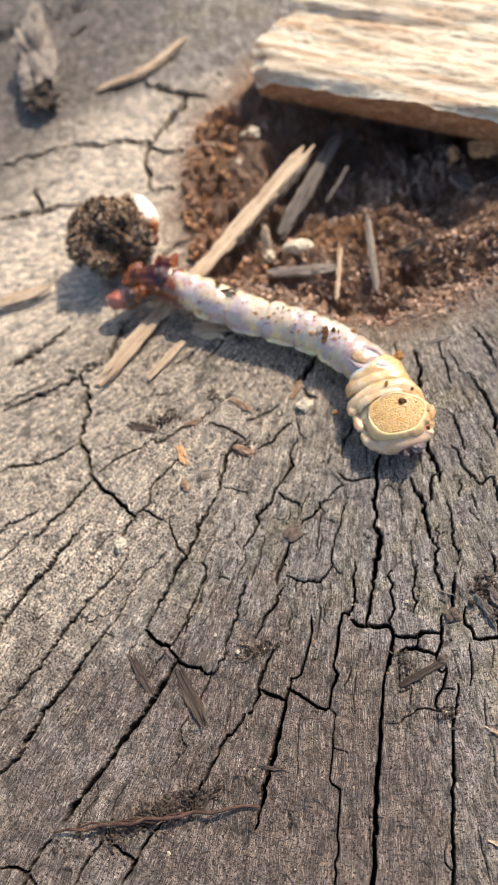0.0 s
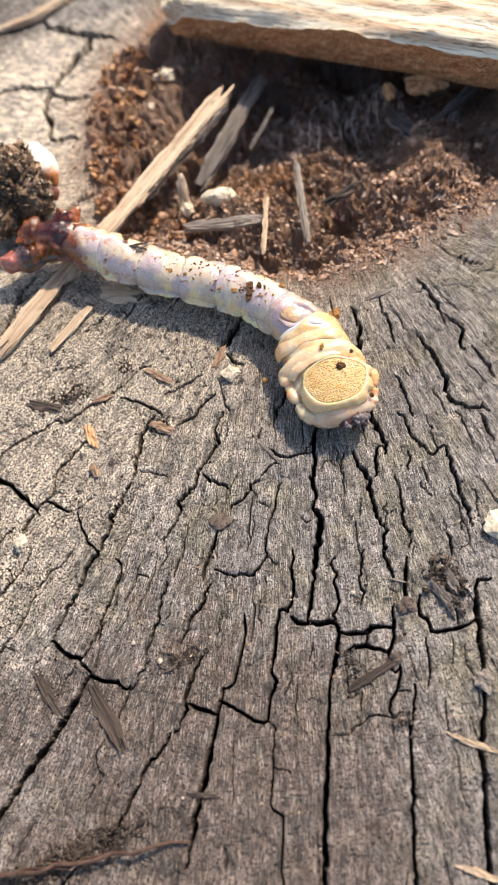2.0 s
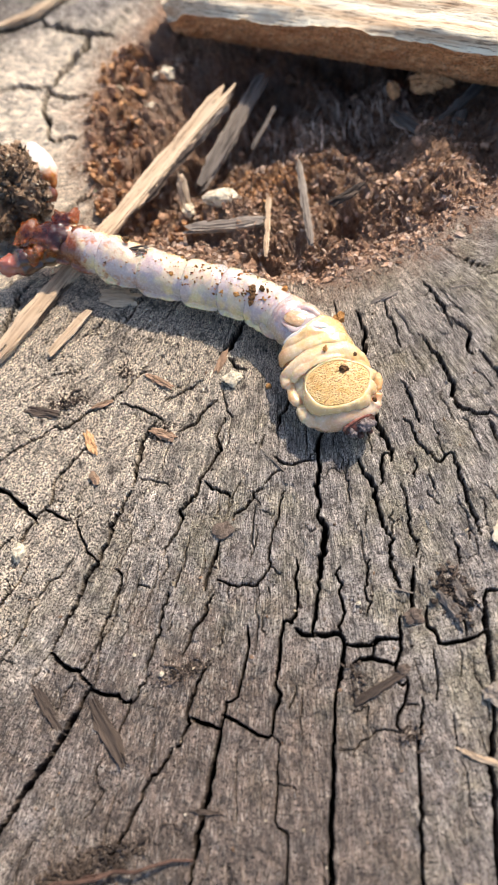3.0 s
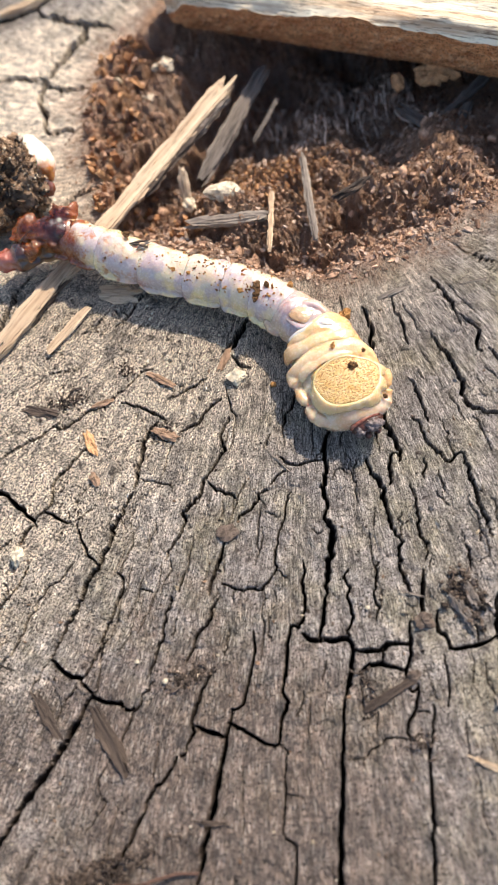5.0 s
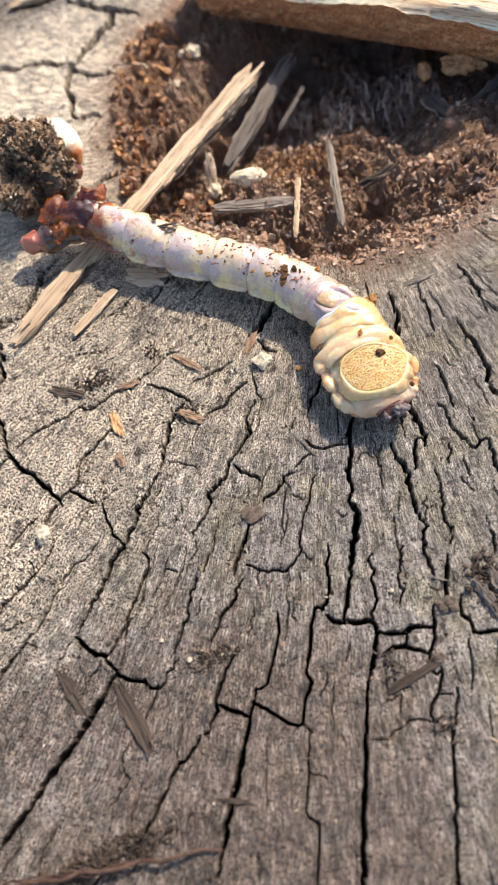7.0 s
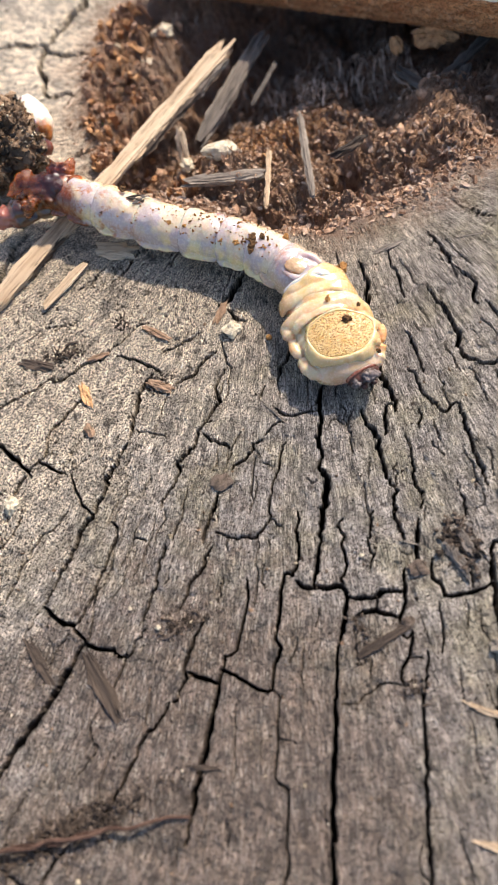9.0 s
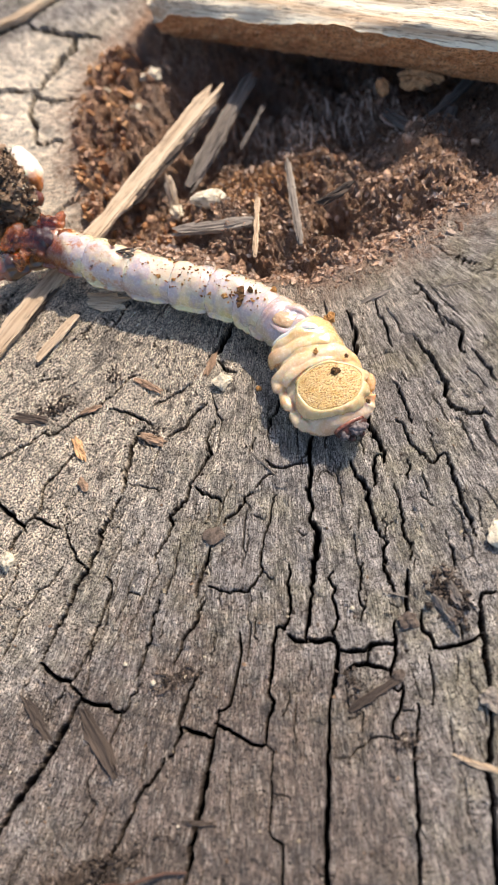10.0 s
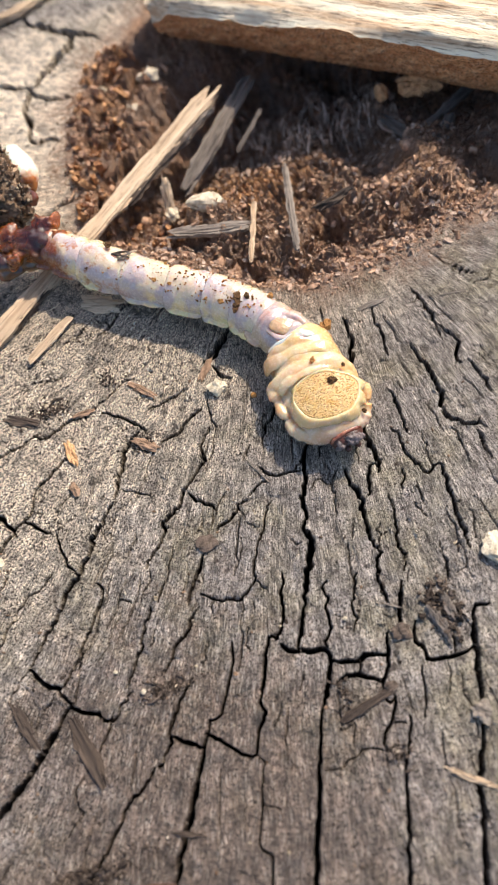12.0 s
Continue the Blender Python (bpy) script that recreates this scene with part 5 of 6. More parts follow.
    fore = blended("prothorax", [body_shape(9.9, 14.0, 0.05, 1.2, 0.25, 3.0, 41, 0.0, 60, 96, True),
                                 roll(((9.6, 1.4, 2.2), (10.4, 1.8, 3.9), (12.2, 2.3, 4.9), (14.8, 2.3, 5.3), (17.4, 1.9, 5.05), (19.2, 0.6, 4.0), (19.9, -1.4, 2.6)), (0.8, 0.8, 0.95, 0.8, 1.0, 0.9, 0.7), 0.5, 4.0, 70),
                                 roll(((10.6, 0.5, 4.0), (11.6, 1.1, 4.95), (13.4, 1.35, 5.4), (15.6, 1.25, 5.55), (17.4, 0.8, 5.2)), (0.35, 0.6, 0.5, 0.42, 0.3), 0.45, 5.0, 60),
                                 roll(((10.6, 2.6, 2.6), (10.2, 1.5, 3.2), (10.3, 0.2, 3.1)), (0.6, 0.9, 0.6), 1.0, 11.0),
                                 roll(((10.3, 0.2, 2.9), (10.1, -1.0, 3.1), (10.5, -2.2, 2.9)), (0.5, 0.68, 0.5), 1.0, 13.0),
                                 roll(((10.3, -2.2, 2.6), (10.6, -3.5, 2.8), (11.6, -5.0, 2.6), (13.0, -6.1, 2.3)), (0.55, 0.85, 0.8, 0.5), 1.0, 15.0),
                                 roll(((19.6, -1.2, 3.0), (20.1, -2.6, 3.2), (19.6, -3.9, 2.9)), (0.6, 0.85, 0.6), 0.9, 16.0),
                                 roll(((19.3, -3.7, 2.8), (19.1, -5.0, 2.7), (18.2, -6.2, 2.3)), (0.6, 0.8, 0.5), 1.0, 17.0)],
                   CREAM, ob, "broad flattened cream yellow front segment", 0.10, 4)
    # the saucer-like rim of soft skin round the plate
    verts, faces = [], []
    profile = ((0.96, -0.30), (1.00, -0.04), (1.04, 0.07), (1.09, 0.10), (1.15, 0.02), (1.21, -0.18), (1.28, -0.50), (1.34, -0.95), (1.15, -1.1), (0.98, -0.9))
    count = 120
    for i in range(count):
        a = 2 * math.pi * i / count
        front = max(0.0, -math.sin(a + 0.25))
        wave = noise.noise((2.2 * math.cos(a), 2.2 * math.sin(a), 3.3))
        ruffle = noise.noise((6 * math.cos(a), 6 * math.sin(a), 7.7))
        for q, dz in profile:
            swell = 1 + (q - 1) * (0.85 + 0.35 * front + 0.9 * wave + 0.25 * ruffle)
            x, y, z = on_plate(swell, a)
            verts.append((x, y, z + dz * (1 + 0.6 * wave) + 0.25 * front * max(0.0, q - 1.0)))
    m = len(profile)
    for i in range(count):
        j = (i + 1) % count
        for k in range(m):
            n2 = (k + 1) % m
            faces.append((i * m + k, i * m + n2, j * m + n2, j * m + k))
    rim = part("rim", mesh("rim", verts, [f[::-1] for f in faces], LEMON), fore, "soft pale yellow rim round the plate")
    smooth = rim.modifiers.new("soft", "SUBSURF")
    smooth.levels = smooth.render_levels = 1
    part("plate", plate, fore, "amber plate covered in fine dark asperities")
    # head
    n = Nodes("dark_horn")
    p = n.scaled(1000, 1000, 1000)
    a = n.noise(n.scaled(1, 2.5, 2.5, p), 1.6, 4)
    horn = n.done(n.mix(n.band(a, 0.35, 0.65), (0.012, 0.005, 0.004), (0.11, 0.035, 0.022)), 0.28, n.bump(a, 0.0001), 0.5)
    n = Nodes("grey_mouth_skin")
    p = n.scaled(1000, 1000, 1000)
    a = n.noise(p, 2.2, 4)
    grey = n.done(n.mix(n.band(a, 0.35, 0.65), (0.045, 0.035, 0.035), (0.24, 0.19, 0.185)), 0.35, n.bump(a, 0.0002), 0.5)
    n = Nodes("red_brown_collar")
    p = n.scaled(1000, 1000, 1000)
    a = n.noise(p, 1.5, 4)
    rust = n.done(n.mix(n.band(a, 0.35, 0.65), (0.12, 0.025, 0.015), (0.42, 0.17, 0.11)), 0.25, n.bump(a, 0.0001), 0.5)
    head = part("head", clod_mesh("head", (2.05, 1.25, 1.1), horn, 4, 0.16, 4), ob, "small dark brown head drawn into the front segment", mm_pose(15.75, -6.75, 2.35, -12, 4, 6))
    part("labrum", clod_mesh("labrum", (1.0, 0.75, 0.6), grey, 6, 0.45, 4), head, "grey upper lip", mm_pose(0.35, -0.85, 0.55))
    part("collar", mesh("collar", *roll(((-2.1, 0.15, -0.1), (-1.5, 0.0, 0.75), (0.0, -0.05, 1.1), (1.5, 0.0, 0.75), (2.1, 0.15, -0.1)), (0.22, 0.26, 0.24, 0.26, 0.22), 1.0, 44.0, 40, 14), rust), head, "red-brown horny collar")
    for s in (-1, 1):
        part("cheek", clod_mesh("cheek", (0.6, 0.6, 0.5), grey, 20 + s, 0.4, 3), head, "dark grey palp", mm_pose(1.25 * s, -0.75, 0.1))
        part("mandible", clod_mesh("mandible", (0.42, 0.5, 0.32), horn, 8 + s, 0.15, 2), head, "black jaw", mm_pose(0.62 * s, -1.35, -0.25, 0, 0, 25 * s))
    blended("tail", [moved(clod_shape((1.9, 1.5, 1.5), 12, 0.3), -17.2, 34.6, 0.6, -10), moved(clod_shape((2.6, 2.0, 1.9), 13, 0.25), -14.5, 34.1, 0.7, -5),
                     moved(clod_shape((3.4, 2.3, 2.1), 14, 0.2), -11.6, 34.6, 0.9, -14)], TAIL, ob, "pinkish brown bulging tail end under the resin", 0.12, 4)
    return ob, fore, head


LARVA, FORE, HEAD = build_larva()


# ---- resin, soil and bead at the tail ----
def build_resin():
    n = Nodes("dark_amber_resin")
    p = n.scaled(1000, 1000, 1000)
    at = n.add("ShaderNodeSeparateXYZ", p).outputs
    a = n.noise(p, 0.32, 3)
    core = n.add("ShaderNodeVectorMath", p, (-9.4, 34.3, 3.8), operation="DISTANCE").outputs["Value"]
    glow = n.math("ADD", n.band(core, 1.2, 3.4), n.math("MULTIPLY", n.math("SUBTRACT", a, 0.5), 2.2))
    tone = n.mix(n.band(glow, 0.45, 1.0), (0.10, 0.012, 0.006), (0.62, 0.17, 0.018))
    mat = n.done(tone, 0.12, n.bump(n.noise(p, 1.1, 3), 0.0004), 0.4)
    for key, value in (("Transmission Weight", 0.75), ("IOR", 1.5), ("Subsurface Weight", 0.12), ("Subsurface Radius", (1.0, 0.25, 0.05)), ("Subsurface Scale", 0.0012), ("Coat Weight", 0.35), ("Coat Roughness", 0.03)):
        n.bsdf.inputs[key].default_value = value
    ob = thing("resin_lump", "glossy dark red-brown resin smeared over the larva's tail", "resin")
    rng = random.Random(3)
    shapes = [moved(clod_shape((3.7, 2.4, 2.1), 5, 0.3, 4, 1.0), -10.1, 34.5, 2.2, -30), moved(clod_shape((2.0, 1.5, 1.2), 9, 0.3, 4), -6.5, 32.6, 3.0, -40), moved(clod_shape((1.9, 1.7, 1.4), 8, 0.3, 4), -12.8, 36.6, 2.8, 10)]
    for i in range(22):
        x, y = -10.1 + rng.uniform(-3.6, 3.6), 34.8 + rng.uniform(-1.9, 2.2)
        z = 3.4 + rng.uniform(-0.6, 0.6) - 0.08 * (x + 10.1) ** 2 - 0.14 * (y - 34.8) ** 2
        r = rng.uniform(0.5, 1.0)
        shapes.append(moved(clod_shape((r * rng.uniform(1.0, 2.0), r, r * rng.uniform(0.7, 1.5)), i * 2.7, 0.5, 3, 1.2), x, y, z, rng.uniform(0, 180)))
    blended("mass", shapes, mat, ob, "lumpy dark red resin mass", 0.12, 9)
    return ob


build_resin()


def build_soil_clump():
    ob = thing("soil_clump", "dark crumbly clump of wet soil beside the larva's tail", "soil")
    middle = Vector((-14.8, 46.3, 0.9))
    bm = bmesh.new()
    bmesh.ops.create_icosphere(bm, subdivisions=6, radius=1.0)
    caves = ((Vector((-0.35, -0.52, 0.78)).normalized(), 0.42, 0.40), (Vector((0.42, -0.38, 0.82)).normalized(), 0.34, 0.34), (Vector((0.1, -0.93, 0.35)).normalized(), 0.4, 0.3))

    def reach(v):
        """How far the clump reaches in a direction: lobes, clods and dark cavities."""
        k = 1 + 0.30 * noise.noise(v * 1.9 + Vector((4, 1, 2))) + 0.20 * abs(noise.noise(v * 4.3)) + 0.13 * noise.noise(v * 8.5) + 0.07 * noise.noise(v * 17.0) + 0.045 * noise.noise(v * 34.0)
        for way, wide, deep in caves:
            k -= deep * math.exp(-((v - way).length / wide) ** 4)
        return k

    for v in bm.verts:
        d = v.co.normalized()
        k = reach(d)
        v.co = Vector((5.8 * d.x * k, 5.9 * d.y * k, 5.3 * d.z * k))
    verts, faces = [tuple(v.co) for v in bm.verts], [tuple(v.index for v in f.verts) for f in bm.faces]
    bm.free()
    part("core", mesh("core", verts, faces, SOIL), ob, at=mm_pose(*middle))
    rng = random.Random(11)
    spots, crust, drops = [], [], []
    for _ in range(4200):
        v = Vector((rng.gauss(0, 1), rng.gauss(0, 1), rng.gauss(0, 1) + 0.3)).normalized()
        k = reach(v) + rng.uniform(-0.03, 0.04)
        x, y, z = middle.x + 5.8 * v.x * k, middle.y + 5.9 * v.y * k, middle.z + 5.3 * v.z * k
        if z < -4.2:
            continue
        sunk = any((v - way).length < wide for way, wide, deep in caves)
        size = rng.choice((0.10, 0.14, 0.18, 0.24, 0.32, 0.5)) * rng.uniform(0.8, 1.3)
        spot = (x, y, z, size, rng.uniform(0.6, 1), rng.uniform(0, 6))
        if sunk:
            if rng.random() < 0.3:
                spots.append(spot)
        # tan crumbs at the back and sides, dark grit in front
        elif v.y > -0.35 and rng.random() < 0.75:
            crust.append(spot)
        elif rng.random() < 0.12:
            drops.append((x, y, z, min(size, 0.24), 0.9, spot[5]))
        else:
            spots.append(spot)
    tagged(part("grit", scatter("grit", spots, SOIL), ob), kind="stuff")
    tagged(part("crust", scatter("crust", crust, CRUST), ob, "tan crumbs"), kind="stuff")
    tagged(part("pale_grit", scatter("pale_grit", drops, PALE, True), ob, "pale mineral grains"), kind="stuff")
    ob = thing("white_bead", "smooth glossy white bead stuck to the soil clump", "bead")
    n = Nodes("glossy_white")
    p = n.scaled(1000, 1000, 1000)
    low = n.add("ShaderNodeSeparateXYZ", p).outputs[1]
    stain = n.band(n.math("ADD", n.math("MULTIPLY", low, -0.35), n.noise(p, 0.6, 4, 0.7)), 1.1, 1.6)
    mat = n.done(n.mix(stain, (0.86, 0.81, 0.70), (0.42, 0.16, 0.05)), 0.2, None, 0.5)
    n.bsdf.inputs["Subsurface Weight"].default_value, n.bsdf.inputs["Subsurface Scale"].default_value = 0.4, 0.001
    part("husk", clod_mesh("husk", (1.5, 2.4, 1.6), UMBER, 9, 0.45), ob, "brown smeared underside", mm_pose(-9.2, 45.3, -0.4))
    part("bead", clod_mesh("bead", (1.95, 4.0, 2.2), mat, 2, 0.14, 4), ob, at=mm_pose(-8.3, 48.4, 0.7, 0, 0, 6))


build_soil_clump()


# ---- slivers and chips ----
def sliver(name, label, a, b, width, thick, material, seed, group="", bend=0.0, roll=0.0, blunt=0.75, ridges=1.0):
    if a[1] < 26 and b[1] < 26:
        za, zm, zb = heights((a, ((a[0] + b[0]) / 2, (a[1] + b[1]) / 2), b))
        lift = max(0.0, zm - (za + zb) / 2)
        a, b = (a[0], a[1], a[2] + za + lift), (b[0], b[1], b[2] + zb + lift)
    ob = thing(name, label, "wood sliver", group, at=between(a, b, roll))
    size = (Vector(b) - Vector(a)).length
    if size < 5.5:
        part("wood", clod_mesh("wood", (size * 0.52, width * 0.6, thick * 0.6), material, seed * 1.7, 0.75, 3, False, 1.3), ob)
    else:
        part("wood", splinter_mesh("wood", size, width, thick, material, seed, bend, blunt, ridges, 28, 40 + int(3 * size)), ob)
    return ob


CHIPS = "wood slivers round the hollow"
LONG = sliver("wood_sliver", "long straw-coloured split wood sliver under the larva", (-23.0, 22.8, -0.9), (22.1, 54.7, -6.0), 2.9, 1.5, SLIVER, 3, CHIPS, ridges=0.4)
for k, (x, y, size, wide, mat) in enumerate(((14.0, -1.5, 21.0, 1.5, BARK), (10.5, -1.25, 16.0, 0.9, SLIVER), (16.5, 0.2, 17.0, 0.8, SLIVER), (-15.0, -0.9, 13.0, 0.7, BARK), (21.5, -1.9, 8.0, 0.8, GREY_SLIVER))):
    part("torn_strip", splinter_mesh("torn_strip", size, wide, 0.9, mat, 50 + k, 0.2, 0.5, 1.7), LONG, "torn fibrous strip along the sliver's edge", mm_pose(x, y, -0.15 + 0.3 * (k == 2)))
sliver("wood_sliver", "grey weathered sliver leaning in the hollow", (13.0, 41.5, -7.5), (29.2, 58.2, -10.4), 2.3, 1.4, DARK_SHADED_SLIVER, 5, CHIPS)
sliver("wood_sliver", "short grey grooved chip behind the larva", (8.0, 31.6, -3.2), (17.4, 28.4, -3.2), 1.9, 1.2, GREY_SLIVER, 6, CHIPS)
sliver("twig", "thin dry upright stalk at the hollow's edge", (15.6, 22.3, -1.8), (20.0, 32.0, -4.0), 0.75, 0.7, SLIVER, 7, CHIPS)
sliver("twig", "thin grey dry stalk leaning over the hollow", (22.0, 21.6, -2.0), (26.4, 36.0, -4.2), 1.0, 0.8, GREY_SLIVER, 8, CHIPS)
sliver("wood_chip", "small brown chip beside the straw-coloured sliver", (-15.8, 20.6, 0.4), (-10.2, 24.0, 0.5), 1.3, 0.8, SLIVER, 9, CHIPS)
sliver("wood_chip", "flat tan chip under the larva's body", (-7.6, 25.6, 0.2), (-2.8, 23.4, 0.2), 1.8, 0.5, SLIVER, 10, CHIPS)
sliver("wood_chip", "dark wedge of bark stuck to the grey wood", (-25.0, -24.0, 0.20), (-24.0, -30.8, 0.20), 1.7, 0.6, BARK, 21, CHIPS, ridges=1.6)
sliver("wood_chip", "thin brown flake lying on the grey wood", (-30.6, -20.0, 0.10), (-29.6, -24.6, 0.10), 0.9, 0.35, BARK, 22, CHIPS)
sliver("wood_chip", "grey-brown sliver lying across a small knot", (2.4, -35.4, 0.20), (8.0, -34.6, 0.20), 0.9, 0.6, BARK, 23, CHIPS)
sliver("wood_chip", "small tan chip beside a pale crumb", (5.0, 10.4, 0.10), (2.8, 8.2, 0.10), 0.7, 0.35, DUN, 24, CHIPS)
sliver("wood_chip", "small brown flake on the pale wood", (-5.5, 11.6, 0.12), (-3.4, 8.9, 0.12), 0.8, 0.4, DUN, 25, CHIPS)
sliver("wood_chip", "orange-brown chip on the pale wood", (-15.4, 7.3, 0.12), (-15.2, 4.1, 0.12), 0.9, 0.4, RUST, 26, CHIPS)
sliver("wood_chip", "brown chip at the end of a crack", (-7.4, 3.9, 0.16), (-5.4, 1.7, 0.16), 0.9, 0.5, DUN, 27, CHIPS)
sliver("wood_chip", "pale straw on the grey wood", (10.4, -44.1, 0.10), (14.2, -47.6, 0.10), 0.45, 0.35, SLIVER, 28, CHIPS)
sliver("wood_chip", "pale straw chip on the grey wood", (5.2, -55.6, 0.12), (8.0, -58.0, 0.12), 0.6, 0.4, SLIVER, 29, CHIPS)
sliver("wood_chip", "pale flat chip on the beige wood", (-36.5, 45.2, -3.6), (-28.6, 44.9, -3.6), 2.0, 0.6, SLIVER, 30, CHIPS)
sliver("wood_chip", "grey chip in the hollow", (52.2, 34.6, -7.1), (47.6, 29.9, -7.5), 2.2, 1.2, DARK_SHADED_SLIVER, 31, CHIPS)
sliver("wood_chip", "dark grey chip in the hollow", (45.0, 40.8, -9.1), (47.3, 33.3, -8.1), 1.6, 1.0, DARK_SHADED_SLIVER, 32, CHIPS)
sliver("wood_chip", "long grey stick leaning out of the hollow", (65.0, 41.6, -6.5), (46.1, 34.7, -8.3), 1.3, 1.1, DARK_SHADED_SLIVER, 33, CHIPS)
sliver("wood_chip", "thin grey strip in the hollow", (22.5, 45.1, -8.7), (28.3, 49.7, -7.5), 0.6, 0.4, DARK_SHADED_SLIVER, 34, CHIPS)
sliver("wood_chip", "tan rotten chip jutting over the hollow", (27.4, 26.6, -3.0), (32.0, 26.9, -2.4), 1.1, 0.8, BARK, 35, CHIPS, ridges=1.8)
sliver("wood_chip", "upright orange fibre in the hollow", (8.6, 36.2, -6.5), (9.8, 40.2, -3.0), 1.1, 0.7, SLIVER, 36, CHIPS)
sliver("twig", "curved dry twig lying on the beige wood", (-8.5, 91.5, -11.3), (10.8, 96.8, -12.0), 1.6, 1.0, SLIVER, 37, bend=-2.0)

sliver("wood_chip", "dark crumbly bark chip on the pale wood", (-21.1, 13.5, 0.15), (-18.1, 11.3, 0.15), 1.0, 0.5, BARK, 40, CHIPS, ridges=1.6)
sliver("wood_chip", "brown sliver lying in a crack of the pale wood", (-13.7, 10.4, 0.12), (-10.8, 10.1, 0.12), 0.6, 0.4, DUN, 41, CHIPS, ridges=1.4)
sliver("dry_fibre", "thin pale dry fibre over a crack", (4.0, -4.2, 0.1), (5.5, -7.7, 0.1), 0.16, 0.14, GREY_SLIVER, 42, CHIPS, ridges=0.6)
sliver("wood_chip", "small grey chip on the shaded grey wood", (24.9, 8.7, 0.12), (28.3, 8.7, 0.12), 0.5, 0.3, GREY_SLIVER, 43, CHIPS, ridges=1.0)
sliver("dry_fibre", "thin grey dry fibre on the grey wood", (34.9, 6.1, 0.1), (38.6, 5.4, 0.1), 0.18, 0.14, GREY_SLIVER, 44, CHIPS, ridges=0.6)
sliver("bark_chip", "dark grey bark chip among tangled dirt", (16.0, -28.4, 0.3), (16.5, -32.0, 0.3), 1.0, 0.6, DARK_SHADED_SLIVER, 45, CHIPS, ridges=1.5)
sliver("bark_chip", "grey bark chip among tangled dirt", (17.8, -27.7, 0.45), (17.8, -30.5, 0.45), 0.9, 0.6, DARK_SHADED_SLIVER, 46, CHIPS, ridges=1.5)
sliver("dry_fibre", "thin pale fibre on the grey wood", (10.8, -25.4, 0.1), (13.4, -27.3, 0.1), 0.14, 0.12, GREY_SLIVER, 47, CHIPS, ridges=0.6)
sliver("bark_chip", "grey bark bit over a wide crack", (15.3, -39.5, 0.3), (16.6, -40.9, 0.3), 1.5, 0.8, GREY_SLIVER, 48, CHIPS, ridges=1.4)
sliver("dry_fibre", "brown fibre bridging a wide crack", (-18.2, -38.7, 0.15), (-15.9, -39.9, 0.15), 0.35, 0.25, BARK, 49, CHIPS, ridges=1.0)
sliver("dry_fibre", "brown fibre bridging a straight crack", (5.7, -42.3, 0.12), (6.7, -42.6, 0.12), 0.2, 0.15, BARK, 50, CHIPS, ridges=1.0)


# ---- lumps ----
def lump(name, label, category, at, radii, material, seed, rough=0.4, turn=0.0, group="", detail=3, smooth=False):
    if at[1] < 26 and at[2] < 2 or name == "crumb" and at[1] > 50:
        at = (at[0], at[1], 0.4) if at[1] > 50 else at
        at = (at[0], at[1], at[2] + heights([at])[0])
    ob = thing(name, label, category, group, at=mm_pose(*at, 0, 0, turn))
    part("body", clod_mesh("body", radii, material, seed, rough, detail, smooth), ob)
    return ob


BITS = "pale crumbs"
lump("crumb", "chalky white crumb lying beside a crack", "crumb", (4.4, 6.2, 0.5), (1.1, 0.95, 0.7), PALE, 3, 0.5, 20, BITS)
lump("crumb", "pale pitted crumb on the grey wood", "crumb", (-27.8, -4.2, 0.4), (1.0, 0.75, 0.6), PALE, 5, 0.5, 50, BITS)
lump("crumb", "pale square crumb on the grey wood", "crumb", (25.8, -25.6, 0.35), (1.5, 2.1, 0.6), PALE, 6, 0.45, 30, BITS)
lump("crumb", "cream chunk in the hollow", "crumb", (13.6, 34.4, -2.8), (2.3, 1.3, 1.2), PALE, 33, 0.3, -20, BITS)
lump("crumb", "cream crumb in the hollow", "crumb", (19.8, 25.2, -3.4), (0.9, 0.8, 0.8), PALE, 8, 0.4, 0, BITS)
lump("crumb", "pale tan crumb at the hollow's edge", "crumb", (35.2, 22.6, -3.2), (1.6, 1.1, 0.9), PALE, 9, 0.5, 10, BITS)
lump("crumb", "white crumb deep in the hollow", "crumb", (10.6, 58.8, -7.4), (0.8, 0.9, 0.7), PALE, 10, 0.4, 0, BITS)
lump("crumb", "grey-white crumb under the log", "crumb", (15.2, 65.4, -7.8), (1.7, 1.1, 0.9), PALE, 12, 0.6, 0, BITS)
lump("crumb", "yellowish crumb in the hollow", "crumb", (9.0, 36.8, -5.8), (0.9, 1.2, 0.8), PALE, 13, 0.4, 0, BITS)
lump("crumb", "white speck on the grey wood", "crumb", (6.9, -25.7, 0.15), (0.28, 0.25, 0.2), PALE, 14, 0.3, 0, BITS, 2)
lump("crumb", "white speck in dark litter", "crumb", (-16.6, -24.2, 0.35), (0.32, 0.3, 0.25), PALE, 15, 0.3, 0, BITS, 2)
lump("crumb", "white speck on the brown wood", "crumb", (-18.8, -21.0, 0.15), (0.25, 0.22, 0.2), PALE, 16, 0.3, 0, BITS, 2)
lump("crumb", "orange crumb on the shaded wood", "crumb", (8.1, 3.4, 0.2), (0.4, 0.35, 0.28), FRASS, 17, 0.4, 0, BITS, 2)
lump("crumb", "orange crumb beside the larva", "crumb", (20.2, 8.5, 0.4), (0.7, 0.65, 0.5), FRASS, 18, 0.6, 0, BITS)
lump("crumb", "brown crumb on the knot's edge", "crumb", (8.3, -34.2, 0.3), (0.7, 0.55, 0.4), DIRT, 19, 0.4, 0, BITS)
lump("crumb", "orange crumb on the pale wood", "crumb", (-16.3, 0.9, 0.25), (0.5, 0.9, 0.3), DUN, 20, 0.5, 0, BITS)
